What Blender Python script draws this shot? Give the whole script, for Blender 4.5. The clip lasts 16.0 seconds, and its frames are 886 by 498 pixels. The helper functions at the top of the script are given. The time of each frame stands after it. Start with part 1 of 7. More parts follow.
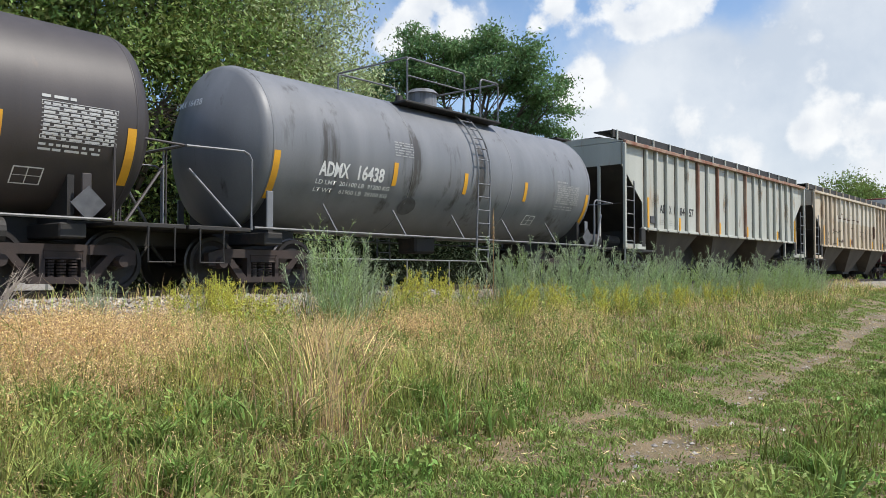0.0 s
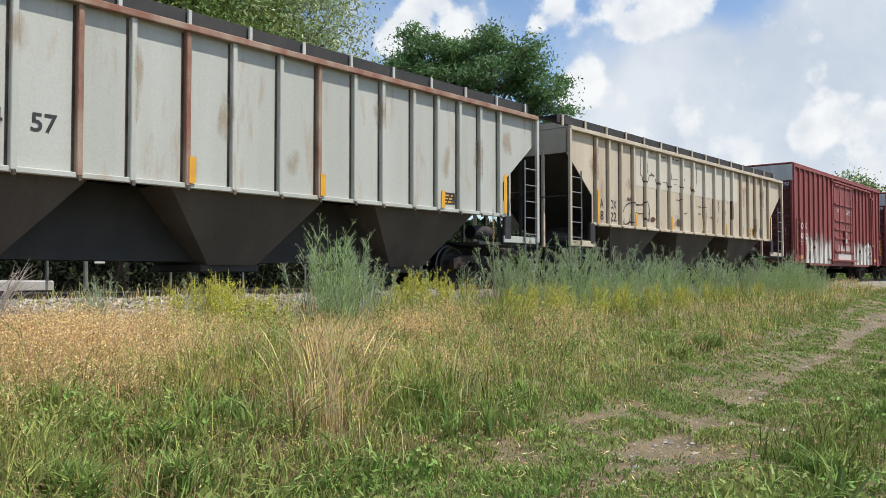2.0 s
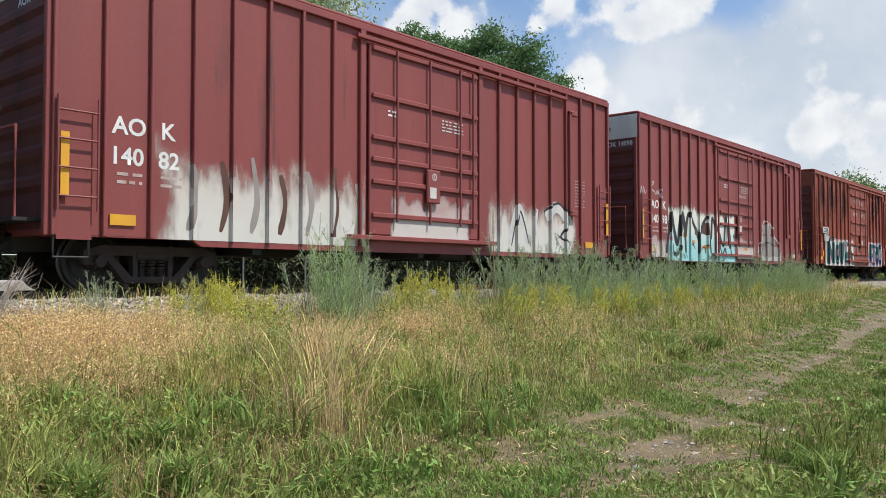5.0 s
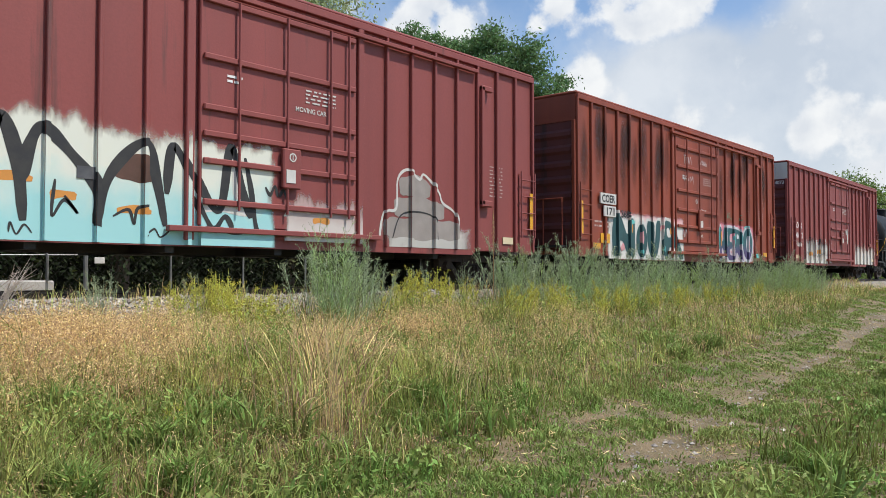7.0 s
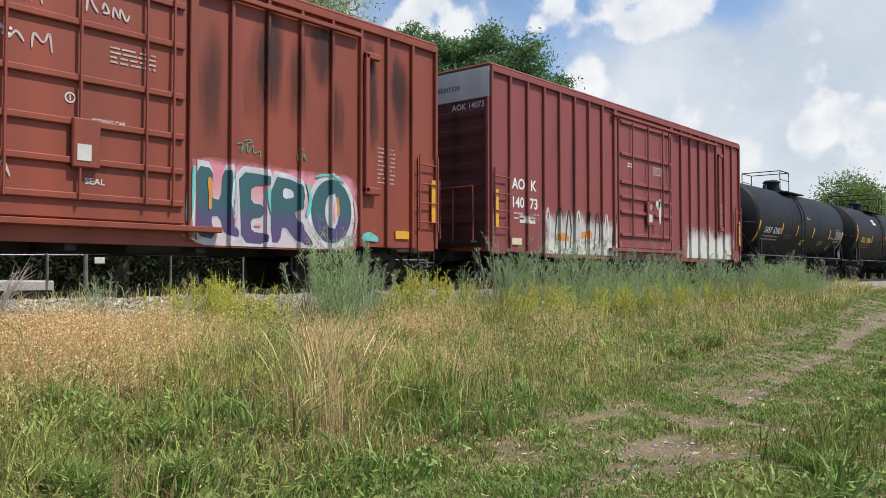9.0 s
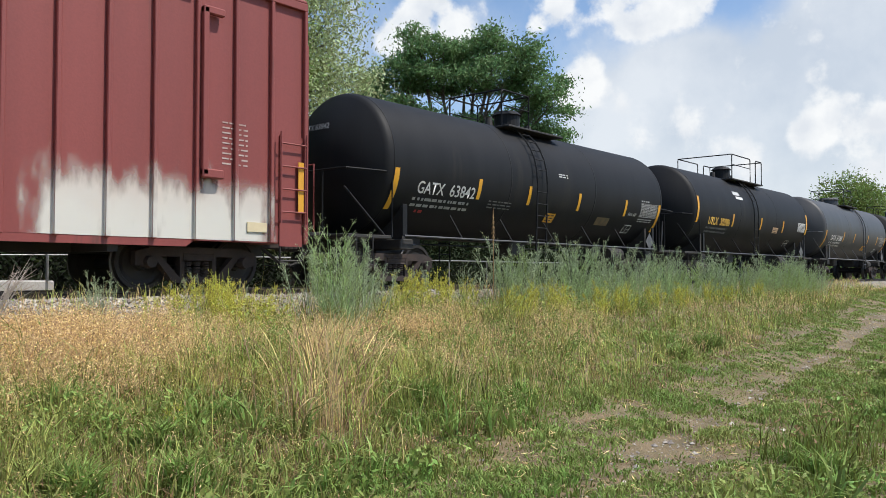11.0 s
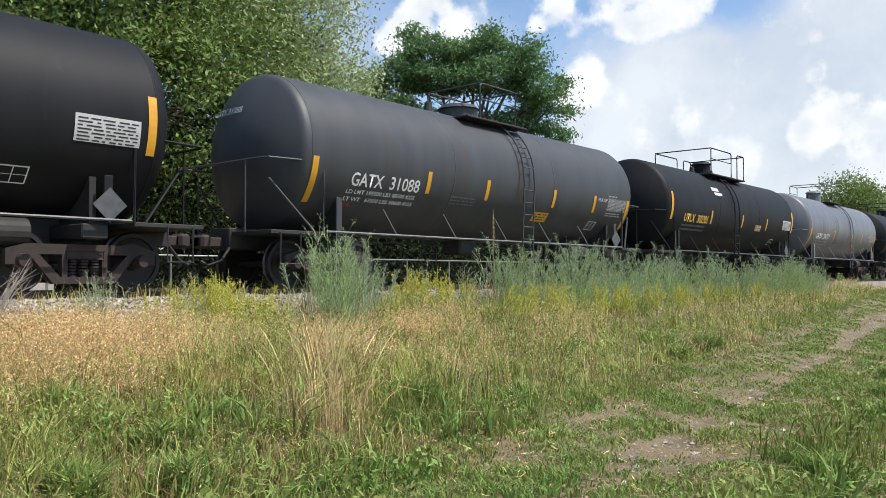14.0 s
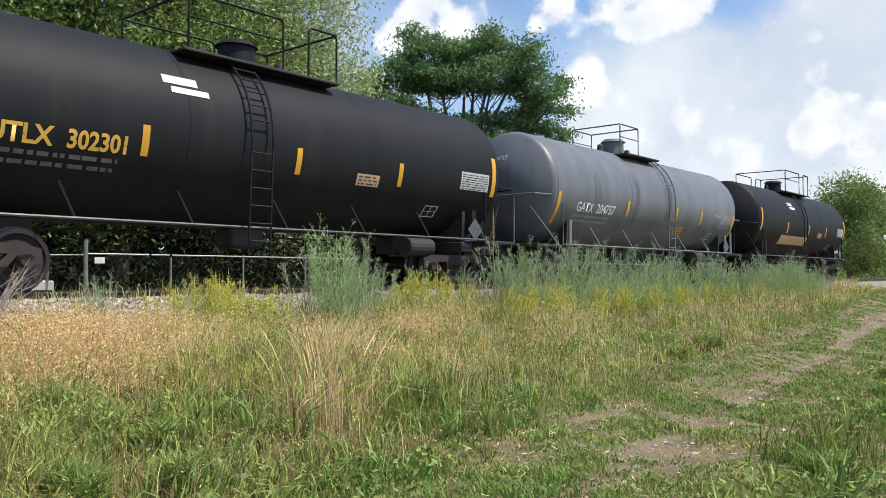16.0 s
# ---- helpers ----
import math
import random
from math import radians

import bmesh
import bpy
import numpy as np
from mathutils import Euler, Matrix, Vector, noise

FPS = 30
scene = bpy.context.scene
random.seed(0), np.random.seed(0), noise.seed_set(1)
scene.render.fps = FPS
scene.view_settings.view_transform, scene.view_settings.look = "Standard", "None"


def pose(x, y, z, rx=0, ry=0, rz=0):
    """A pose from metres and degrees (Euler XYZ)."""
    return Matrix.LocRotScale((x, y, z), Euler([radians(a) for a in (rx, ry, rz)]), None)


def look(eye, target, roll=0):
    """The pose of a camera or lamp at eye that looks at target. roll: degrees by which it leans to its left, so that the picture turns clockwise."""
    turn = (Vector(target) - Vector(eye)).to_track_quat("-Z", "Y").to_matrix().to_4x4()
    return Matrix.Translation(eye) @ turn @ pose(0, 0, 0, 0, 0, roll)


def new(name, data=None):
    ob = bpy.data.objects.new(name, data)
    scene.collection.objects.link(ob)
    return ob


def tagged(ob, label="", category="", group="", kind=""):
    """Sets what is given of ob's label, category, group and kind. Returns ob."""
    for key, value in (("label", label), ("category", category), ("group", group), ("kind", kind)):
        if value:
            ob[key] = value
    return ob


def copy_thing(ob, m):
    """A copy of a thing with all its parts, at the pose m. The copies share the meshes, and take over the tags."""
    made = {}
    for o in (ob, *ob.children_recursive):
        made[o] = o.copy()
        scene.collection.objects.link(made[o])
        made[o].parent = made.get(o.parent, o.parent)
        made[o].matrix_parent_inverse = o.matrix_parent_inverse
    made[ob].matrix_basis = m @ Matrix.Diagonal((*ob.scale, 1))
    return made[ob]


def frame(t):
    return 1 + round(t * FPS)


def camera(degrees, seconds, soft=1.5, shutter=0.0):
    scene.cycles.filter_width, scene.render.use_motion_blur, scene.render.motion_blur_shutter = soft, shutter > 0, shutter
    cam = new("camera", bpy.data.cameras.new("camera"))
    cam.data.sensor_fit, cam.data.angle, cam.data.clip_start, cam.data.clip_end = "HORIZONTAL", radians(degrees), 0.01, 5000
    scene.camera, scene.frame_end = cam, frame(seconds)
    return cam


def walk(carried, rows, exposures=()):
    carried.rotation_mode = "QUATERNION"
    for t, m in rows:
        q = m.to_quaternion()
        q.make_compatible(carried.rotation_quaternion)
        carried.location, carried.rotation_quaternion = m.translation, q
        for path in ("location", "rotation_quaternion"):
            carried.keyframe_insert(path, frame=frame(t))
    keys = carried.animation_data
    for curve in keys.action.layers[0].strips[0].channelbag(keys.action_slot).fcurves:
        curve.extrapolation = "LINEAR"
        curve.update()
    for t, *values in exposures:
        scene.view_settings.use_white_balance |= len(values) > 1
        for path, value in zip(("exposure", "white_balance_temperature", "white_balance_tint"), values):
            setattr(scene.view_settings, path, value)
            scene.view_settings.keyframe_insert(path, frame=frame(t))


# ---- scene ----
PSI = radians(49.39)                      # heading, measured from the track's normal
EYE = Vector((0.0, 0.0, 1.6))
cam = camera(57.47, 16.0, soft=0.8)
AIM = EYE + Vector((math.sin(PSI), math.cos(PSI), math.tan(radians(1.84))))
walk(cam, [(0.0, look(EYE, AIM)), (16.0, look(EYE, AIM))], [(0.0, 0.1), (1.5, 0.06), (3.0, 0.0), (9.0, 0.0), (11.0, 0.06), (12.0, 0.13), (16.0, 0.2)])
SPEED, RAIL_Z, TRACK_Y = 10.634, 1.35, 12.9   # train speed m/s, railhead height, track centre

# ---- light ----
SUN_DIR = Vector((0.21, -0.475, 0.855)).normalized()
sun_el = math.asin(SUN_DIR.z)
sun_az = math.atan2(SUN_DIR.x, SUN_DIR.y)
sun = new("sun", bpy.data.lights.new("sun", "SUN"))
sun.data.energy, sun.data.angle, sun.data.color = 4.6, radians(0.6), (1.0, 0.95, 0.87)
sun.matrix_world = look(SUN_DIR * 100, (0, 0, 0))
scene.view_settings.exposure = 0.0


# cloud masses: bearing from the track's normal and elevation (degrees), radius, weight
PUFFS = [(48.4, 17.6, 2.5, 1.0), (46.0, 16.1, 2.0, 1.0), (50.4, 16.5, 1.7, 0.9), (59.4, 18.7, 2.5, 0.9), (63.8, 18.3, 3.2, 1.0), (66.7, 17.6, 2.0, 0.8), (59.3, 13.2, 2.0, 0.8), (61.0, 12.0, 1.7, 0.5),
         (67.8, 10.4, 2.6, 0.6), (66.0, 10.0, 1.8, 0.5), (75.6, 9.5, 2.4, 0.6), (73.4, 8.8, 2.0, 0.45), (78.2, 9.8, 1.5, 0.6), (77.4, 6.6, 2.2, 0.7), (56.0, 16.9, 1.0, 0.7), (70.5, 7.4, 2.0, 0.5)]
VEILS = [(63.8, 11.6, 6.5, 0.9), (71.5, 11.0, 8.5, 0.95), (79.0, 12.0, 9.0, 0.8), (61.5, 9.0, 5.5, 0.7), (73.0, 6.0, 10.0, 0.75), (66.0, 14.0, 4.0, 0.45), (79.0, 18.0, 6.0, 0.4), (50.5, 15.6, 4.0, 0.3)]


def make_world():
    w = bpy.data.worlds.new("sky")
    w.use_nodes = True
    scene.world = w
    nt = w.node_tree
    N, L = nt.nodes, nt.links
    N.clear()
    out = N.new("ShaderNodeOutputWorld")
    bg = N.new("ShaderNodeBackground")
    sky = N.new("ShaderNodeTexSky")
    sky.sky_type = "NISHITA"
    sky.sun_disc = False
    sky.sun_elevation, sky.sun_rotation = sun_el, sun_az
    sky.air_density, sky.dust_density, sky.ozone_density = 1.0, 0.7, 3.0
    co = N.new("ShaderNodeTexCoord")
    def noise(scale, detail, rough):
        n = N.new("ShaderNodeTexNoise")
        n.inputs["Scale"].default_value, n.inputs["Detail"].default_value, n.inputs["Roughness"].default_value = scale, detail, rough
        L.new(co.outputs["Generated"], n.inputs["Vector"])
        return n.outputs["Fac"]

    def cover(masses, fac, gain, shift, soft, most):
        """Cloud cover: masses on the sky dome with borders broken up by noise."""
        first = N.new("ShaderNodeMath")
        first.operation = "MULTIPLY_ADD"
        first.inputs[1].default_value, first.inputs[2].default_value = gain, shift
        L.new(fac, first.inputs[0])
        total = first.outputs[0]
        for bearing, elev, radius, weight in masses:
            dist = N.new("ShaderNodeVectorMath")
            dist.operation = "DISTANCE"
            L.new(co.outputs["Generated"], dist.inputs[0])
            dist.inputs[1].default_value = (math.sin(radians(bearing)) * math.cos(radians(elev)), math.cos(radians(bearing)) * math.cos(radians(elev)), math.sin(radians(elev)))
            mr = N.new("ShaderNodeMapRange")
            mr.interpolation_type = "SMOOTHSTEP"
            mr.inputs[1].default_value, mr.inputs[2].default_value = radians(radius) * 0.3, radians(radius) * 1.25
            mr.inputs[3].default_value, mr.inputs[4].default_value = weight, 0.0
            L.new(dist.outputs["Value"], mr.inputs[0])
            ad = N.new("ShaderNodeMath")
            L.new(total, ad.inputs[0])
            L.new(mr.outputs[0], ad.inputs[1])
            total = ad.outputs[0]
        out_ = N.new("ShaderNodeMapRange")
        out_.interpolation_type = "SMOOTHSTEP"
        out_.inputs[1].default_value, out_.inputs[2].default_value = soft
        out_.inputs[4].default_value = most
        L.new(total, out_.inputs[0])
        return out_.outputs[0]

    def blend(fac, a, b):
        mx = N.new("ShaderNodeMix")
        mx.data_type = "RGBA"
        L.new(fac, mx.inputs[0])
        L.new(a, mx.inputs[6])
        L.new(b, mx.inputs[7])
        return mx.outputs[2]

    def tint(fac, lo, hi, c0, c1):
        r = N.new("ShaderNodeValToRGB")
        r.color_ramp.elements[0].position, r.color_ramp.elements[1].position = lo, hi
        r.color_ramp.elements[0].color, r.color_ramp.elements[1].color = (*c0, 1), (*c1, 1)
        L.new(fac, r.inputs[0])
        return r.outputs[0]
    veil = cover(VEILS, noise(5.0, 9, 0.58), 2.6, -1.35, (0.0, 1.05), 0.86)
    puff = cover(PUFFS, noise(17.0, 9, 0.55), 3.4, -1.85, (0.12, 0.75), 0.95)
    col = blend(veil, sky.outputs[0], tint(noise(8.0, 7, 0.55), 0.36, 0.66, (3.8, 4.15, 4.6), (5.0, 5.2, 5.4)))
    col = blend(puff, col, tint(noise(26.0, 6, 0.5), 0.3, 0.62, (4.6, 4.85, 5.2), (5.8, 5.9, 5.95)))
    L.new(col, bg.inputs[0])
    bg.inputs[1].default_value = 0.16
    L.new(bg.outputs[0], out.inputs[0])


make_world()


# ---- materials ----
def mat(name, c1, c2=None, rough=0.7, metal=0.0, scale=3.0, fine=60.0, bump=0.15, stretch=(1, 1, 1), c3=None, c3_at=0.62,
        c3_scale=1.2, island=0.0, spec=0.5, trans=0.0, c3_stretch=None, c3_soft=0.1):
    """Two-scale procedural surface: c1 to c2 by coarse noise, c3 as stains, fine grain in colour and relief."""
    m = bpy.data.materials.new(name)
    m.use_nodes = True
    nt = m.node_tree
    N, L = nt.nodes, nt.links
    b = N["Principled BSDF"]
    c2 = c2 or tuple(x * 0.75 for x in c1)
    co = N.new("ShaderNodeTexCoord")
    mp = N.new("ShaderNodeMapping")
    mp.inputs["Scale"].default_value = stretch
    L.new(co.outputs["Object"], mp.inputs[0])
    n1 = N.new("ShaderNodeTexNoise")
    n1.inputs["Scale"].default_value, n1.inputs["Detail"].default_value = scale, 6
    L.new(mp.outputs[0], n1.inputs["Vector"])
    n2 = N.new("ShaderNodeTexNoise")
    n2.inputs["Scale"].default_value, n2.inputs["Detail"].default_value = fine, 3
    L.new(co.outputs["Object"], n2.inputs["Vector"])
    r1 = N.new("ShaderNodeValToRGB")
    r1.color_ramp.elements[0].position, r1.color_ramp.elements[1].position = 0.35, 0.68
    r1.color_ramp.elements[0].color, r1.color_ramp.elements[1].color = (*c1, 1), (*c2, 1)
    L.new(n1.outputs["Fac"], r1.inputs[0])
    col = r1.outputs[0]
    if c3:
        mp3 = N.new("ShaderNodeMapping")
        mp3.inputs["Scale"].default_value = c3_stretch or stretch
        mp3.inputs["Location"].default_value = (7.3, 2.1, 4.4)
        L.new(co.outputs["Object"], mp3.inputs[0])
        n3 = N.new("ShaderNodeTexNoise")
        n3.inputs["Scale"].default_value, n3.inputs["Detail"].default_value, n3.inputs["Roughness"].default_value = c3_scale, 8, 0.65
        L.new(mp3.outputs[0], n3.inputs["Vector"])
        r3 = N.new("ShaderNodeValToRGB")
        r3.color_ramp.elements[0].position, r3.color_ramp.elements[1].position = c3_at, c3_at + c3_soft
        L.new(n3.outputs["Fac"], r3.inputs[0])
        mx = N.new("ShaderNodeMix")
        mx.data_type = "RGBA"
        L.new(r3.outputs[0], mx.inputs[0])
        L.new(col, mx.inputs[6])
        mx.inputs[7].default_value = (*c3, 1)
        col = mx.outputs[2]
    hs = N.new("ShaderNodeHueSaturation")
    L.new(col, hs.inputs["Color"])
    mr = N.new("ShaderNodeMapRange")
    mr.inputs[1].default_value, mr.inputs[2].default_value = 0.3, 0.7
    grain = 0.045 if bump <= 0.1 and not island and not trans else 0.13
    mr.inputs[3].default_value, mr.inputs[4].default_value = 1 - grain, 1 + grain
    L.new(n2.outputs["Fac"], mr.inputs[0])
    val = mr.outputs[0]
    if island:
        ge = N.new("ShaderNodeNewGeometry")
        mi = N.new("ShaderNodeMapRange")
        mi.inputs[3].default_value, mi.inputs[4].default_value = 1 - island, 1 + island
        L.new(ge.outputs["Random Per Island"], mi.inputs[0])
        mu = N.new("ShaderNodeMath")
        mu.operation = "MULTIPLY"
        L.new(val, mu.inputs[0])
        L.new(mi.outputs[0], mu.inputs[1])
        val = mu.outputs[0]
        mh = N.new("ShaderNodeMapRange")
        mh.inputs[3].default_value, mh.inputs[4].default_value = 0.5 - island * 0.06, 0.5 + island * 0.06
        L.new(ge.outputs["Random Per Island"], mh.inputs[0])
        L.new(mh.outputs[0], hs.inputs["Hue"])
    L.new(val, hs.inputs["Value"])
    L.new(hs.outputs[0], b.inputs["Base Color"])
    b.inputs["Roughness"].default_value = rough
    b.inputs["Metallic"].default_value = metal
    b.inputs["Specular IOR Level"].default_value = spec
    if bump:
        bp = N.new("ShaderNodeBump")
        bp.inputs["Strength"].default_value = bump
        bp.inputs["Distance"].default_value = 0.02
        L.new(n2.outputs["Fac"], bp.inputs["Height"])
        L.new(bp.outputs[0], b.inputs["Normal"])
    if trans:
        tr = N.new("ShaderNodeBsdfTranslucent")
        L.new(hs.outputs[0], tr.inputs[0])
        ms = N.new("ShaderNodeMixShader")
        ms.inputs[0].default_value = trans
        L.new(b.outputs[0], ms.inputs[1])
        L.new(tr.outputs[0], ms.inputs[2])
        L.new(ms.outputs[0], N["Material Output"].inputs[0])
    return m


STREAK = (1.6, 1.6, 0.12)
M_TANK_BLACK = mat("black_tank_paint", (0.0095, 0.0098, 0.011), (0.013, 0.0135, 0.015), 0.6, 0, 1.2, 40, 0.04, STREAK, (0.018, 0.017, 0.016), 0.6, spec=0.22)
M_TANK_GREY = mat("grey_tank_paint", (0.115, 0.12, 0.13), (0.15, 0.155, 0.165), 0.45, 0, 1.2, 40, 0.04, STREAK, (0.07, 0.068, 0.065), 0.6)
M_TANK_DARK = mat("dark_grey_tank_paint", (0.040, 0.042, 0.045), (0.052, 0.054, 0.058), 0.55, 0, 1.2, 40, 0.04, STREAK, (0.05, 0.042, 0.035), 0.6)
M_TANK_WORN = mat("worn_grey_tank_paint", (0.15, 0.155, 0.165), (0.19, 0.195, 0.205), 0.5, 0, 1.2, 40, 0.04, STREAK, (0.06, 0.055, 0.05), 0.58)
M_TANK_BROWN = mat("brown_black_tank_paint", (0.05, 0.042, 0.041), (0.065, 0.055, 0.053), 0.5, 0, 1.2, 40, 0.04, STREAK, (0.08, 0.06, 0.05), 0.62)
M_HOP_GREY = mat("pale_grey_hopper_paint", (0.475, 0.48, 0.43), (0.39, 0.395, 0.345), 0.55, 0, 0.9, 30, 0.08, STREAK, (0.34, 0.21, 0.12), 0.57, 1.8, c3_stretch=(1.6, 1.6, 0.3), c3_soft=0.22)
M_HOP_CREAM = mat("cream_hopper_paint", (0.55, 0.475, 0.36), (0.45, 0.365, 0.265), 0.6, 0, 0.9, 30, 0.08, STREAK, (0.24, 0.15, 0.09), 0.58, 1.8, c3_stretch=(1.6, 1.6, 0.3), c3_soft=0.22)
M_UNDER = mat("sooty_black_steel", (0.02, 0.019, 0.018), (0.035, 0.031, 0.028), 0.7, 0, 2.0, 40, 0.2, (1, 1, 1), (0.06, 0.045, 0.035), 0.62)
M_BOX_RED = mat("boxcar_red_paint", (0.25, 0.056, 0.049), (0.205, 0.047, 0.042), 0.6, 0, 0.8, 30, 0.08, STREAK, (0.11, 0.04, 0.035), 0.62)
M_BOX_ORANGE = mat("orange_red_boxcar_paint", (0.275, 0.055, 0.026), (0.185, 0.040, 0.021), 0.6, 0, 0.8, 30, 0.08, STREAK, (0.11, 0.03, 0.02), 0.64, 1.0, c3_stretch=(1.9, 1.9, 0.3), c3_soft=0.2)
# car red darkened to give the ends their shade, plus darker streaks
M_BOX_END = mat("shade_dark_boxcar_end", (0.13, 0.034, 0.032), (0.085, 0.025, 0.024), 0.7, 0, 1.0, 30, 0.08, STREAK, (0.05, 0.02, 0.02), 0.55)
M_TRUCK = mat("rusty_cast_steel", (0.048, 0.032, 0.027), (0.03, 0.022, 0.020), 0.8, 0, 4, 60, 0.3)
M_WHEEL = mat("dark_wheel_steel", (0.032, 0.027, 0.025), (0.022, 0.019, 0.018), 0.6, 0.3, 4, 60, 0.2)
M_TREAD = mat("polished_wheel_tread", (0.12, 0.115, 0.11), None, 0.5, 1.0, 10, 80, 0.03)
M_RAIL = mat("rail_steel", (0.065, 0.048, 0.04), (0.05, 0.04, 0.035), 0.7, 0.2, 6, 80, 0.2)
M_YELLOW = mat("reflective_yellow", (0.72, 0.36, 0.02), (0.62, 0.30, 0.03), 0.5, 0, 3, 60, 0.03)
M_WHITE = mat("white_lettering_paint", (0.75, 0.75, 0.73), (0.62, 0.62, 0.6), 0.6, 0, 6, 60, 0.03)
M_GOLD = mat("yellow_lettering_paint", (0.70, 0.42, 0.06), (0.6, 0.35, 0.06), 0.6, 0, 6, 60, 0.03)
M_BLACK = mat("black_lettering_paint", (0.02, 0.02, 0.022), (0.035, 0.033, 0.03), 0.6, 0, 6, 60, 0.03)
M_GALV = mat("galvanised_steel", (0.30, 0.31, 0.31), (0.23, 0.24, 0.24), 0.5, 0.4, 6, 60, 0.05)
M_CONC = mat("pale_concrete", (0.50, 0.49, 0.47), (0.40, 0.39, 0.37), 0.85, 0, 2, 60, 0.2)
M_STONE = mat("ballast_stone", (0.46, 0.42, 0.37), (0.30, 0.265, 0.23), 0.9, 0, 8, 90, 0.3, island=0.4)
M_TIE = mat("weathered_timber_tie", (0.11, 0.085, 0.065), (0.075, 0.06, 0.05), 0.85, 0, 3, 80, 0.4, (1, 8, 8))
M_BARK = mat("grey_brown_bark", (0.13, 0.105, 0.08), (0.085, 0.068, 0.052), 0.9, 0, 3, 30, 0.6, (2, 2, 0.4))


# ---- mesh helpers ----
def part(name, bm, material, parent=None, label="", smooth=False):
    me = bpy.data.meshes.new(name)
    bm.to_mesh(me)
    bm.free()
    if smooth:
        me.polygons.foreach_set("use_smooth", [True] * len(me.polygons))
    me.materials.append(material)
    ob = new(name, me)
    if parent:
        ob.parent = parent
    if label:
        ob["label"] = label
    return ob


def box(bm, x0, x1, y0, y1, z0, z1, bevel=0.0):
    r = bmesh.ops.create_cube(bm, size=1.0)
    vs = r["verts"]
    for v in vs:
        v.co = Vector((x0 + (v.co.x + 0.5) * (x1 - x0), y0 + (v.co.y + 0.5) * (y1 - y0), z0 + (v.co.z + 0.5) * (z1 - z0)))
    if bevel:
        es = list({e for v in vs for e in v.link_edges})
        bmesh.ops.bevel(bm, geom=es, offset=bevel, segments=1, affect="EDGES")


def bm_box(*a, **k):
    bm = bmesh.new()
    box(bm, *a, **k)
    return bm


def prism(bm, outline, y0, y1):
    """A flat outline in x and z, given thickness from y0 to y1."""
    a = [bm.verts.new((x, y0, z)) for x, z in outline]
    b = [bm.verts.new((x, y1, z)) for x, z in outline]
    bm.faces.new(a)
    bm.faces.new(b[::-1])
    n = len(a)
    for i in range(n):
        j = (i + 1) % n
        bm.faces.new((a[j], a[i], b[i], b[j]))
    bmesh.ops.recalc_face_normals(bm, faces=bm.faces)


def tube(bm, pts, r, sides=6):
    """A round bar along points."""
    pts = [Vector(p) for p in pts]
    rings = []
    for i, p in enumerate(pts):
        d = (pts[min(i + 1, len(pts) - 1)] - pts[max(i - 1, 0)]).normalized()
        u = d.cross(Vector((0, 0, 1)))
        if u.length < 1e-3:
            u = d.cross(Vector((0, 1, 0)))
        u.normalize()
        w = d.cross(u)
        rr = r[i] if isinstance(r, (list, tuple)) else r
        rings.append([bm.verts.new(p + (u * math.cos(a) + w * math.sin(a)) * rr) for a in [2 * math.pi * k / sides for k in range(sides)]])
    for a, b in zip(rings, rings[1:]):
        for k in range(sides):
            bm.faces.new((a[k], a[(k + 1) % sides], b[(k + 1) % sides], b[k]))
    bm.faces.new(rings[0][::-1])
    bm.faces.new(rings[-1])


def bm_tube(pts, r, sides=6):
    bm = bmesh.new()
    tube(bm, pts, r, sides)
    return bm


def lathe(bm, prof, axis_z, seg=48):
    """Turn a profile of (x, radius) about the x axis at height axis_z."""
    rings = []
    for x, r in prof:
        if r < 1e-4:
            rings.append([bm.verts.new((x, 0, axis_z))])
        else:
            rings.append([bm.verts.new((x, -r * math.cos(2 * math.pi * k / seg), axis_z + r * math.sin(2 * math.pi * k / seg))) for k in range(seg)])
    for a, b in zip(rings, rings[1:]):
        for k in range(seg):
            k2 = (k + 1) % seg
            if len(a) == 1:
                bm.faces.new((a[0], b[k2], b[k]))
            elif len(b) == 1:
                bm.faces.new((a[k], a[k2], b[0]))
            else:
                bm.faces.new((a[k], a[k2], b[k2], b[k]))
    bmesh.ops.recalc_face_normals(bm, faces=bm.faces)


def text_bm(body, height, spread=1.0, bold=0.0):
    """Letters in the x, y plane from the left edge at 0, capitals of that height."""
    cu = bpy.data.curves.new("lettering", "FONT")
    cu.body, cu.size, cu.space_character, cu.offset = body, height / 0.69, spread, bold
    cu.resolution_u = 3
    ob = new("lettering", cu)
    dg = bpy.context.evaluated_depsgraph_get()
    me = ob.evaluated_get(dg).to_mesh()
    bm = bmesh.new()
    bm.from_mesh(me)
    ob.evaluated_get(dg).to_mesh_clear()
    bpy.data.objects.remove(ob)
    bpy.data.curves.remove(cu)
    return bm


def text_flat(parent, body, x, z, height, material, y, spread=1.0, name="lettering", bold=0.0):
    bm = text_bm(body, height, spread, bold)
    for v in bm.verts:
        v.co = Vector((x + v.co.x, y, z + v.co.y))
    return part(name, bm, material, parent)


def wrap(bm, zc, r):
    """Lay a flat sheet of x and z at the near side round a tank."""
    for v in bm.verts:
        a = (v.co.z - zc) / r
        v.co = Vector((v.co.x, -r * math.cos(a), zc + r * math.sin(a)))


def fit_width(bm, width):
    hi = max(v.co.x for v in bm.verts)
    for v in bm.verts:
        v.co.x *= width / hi


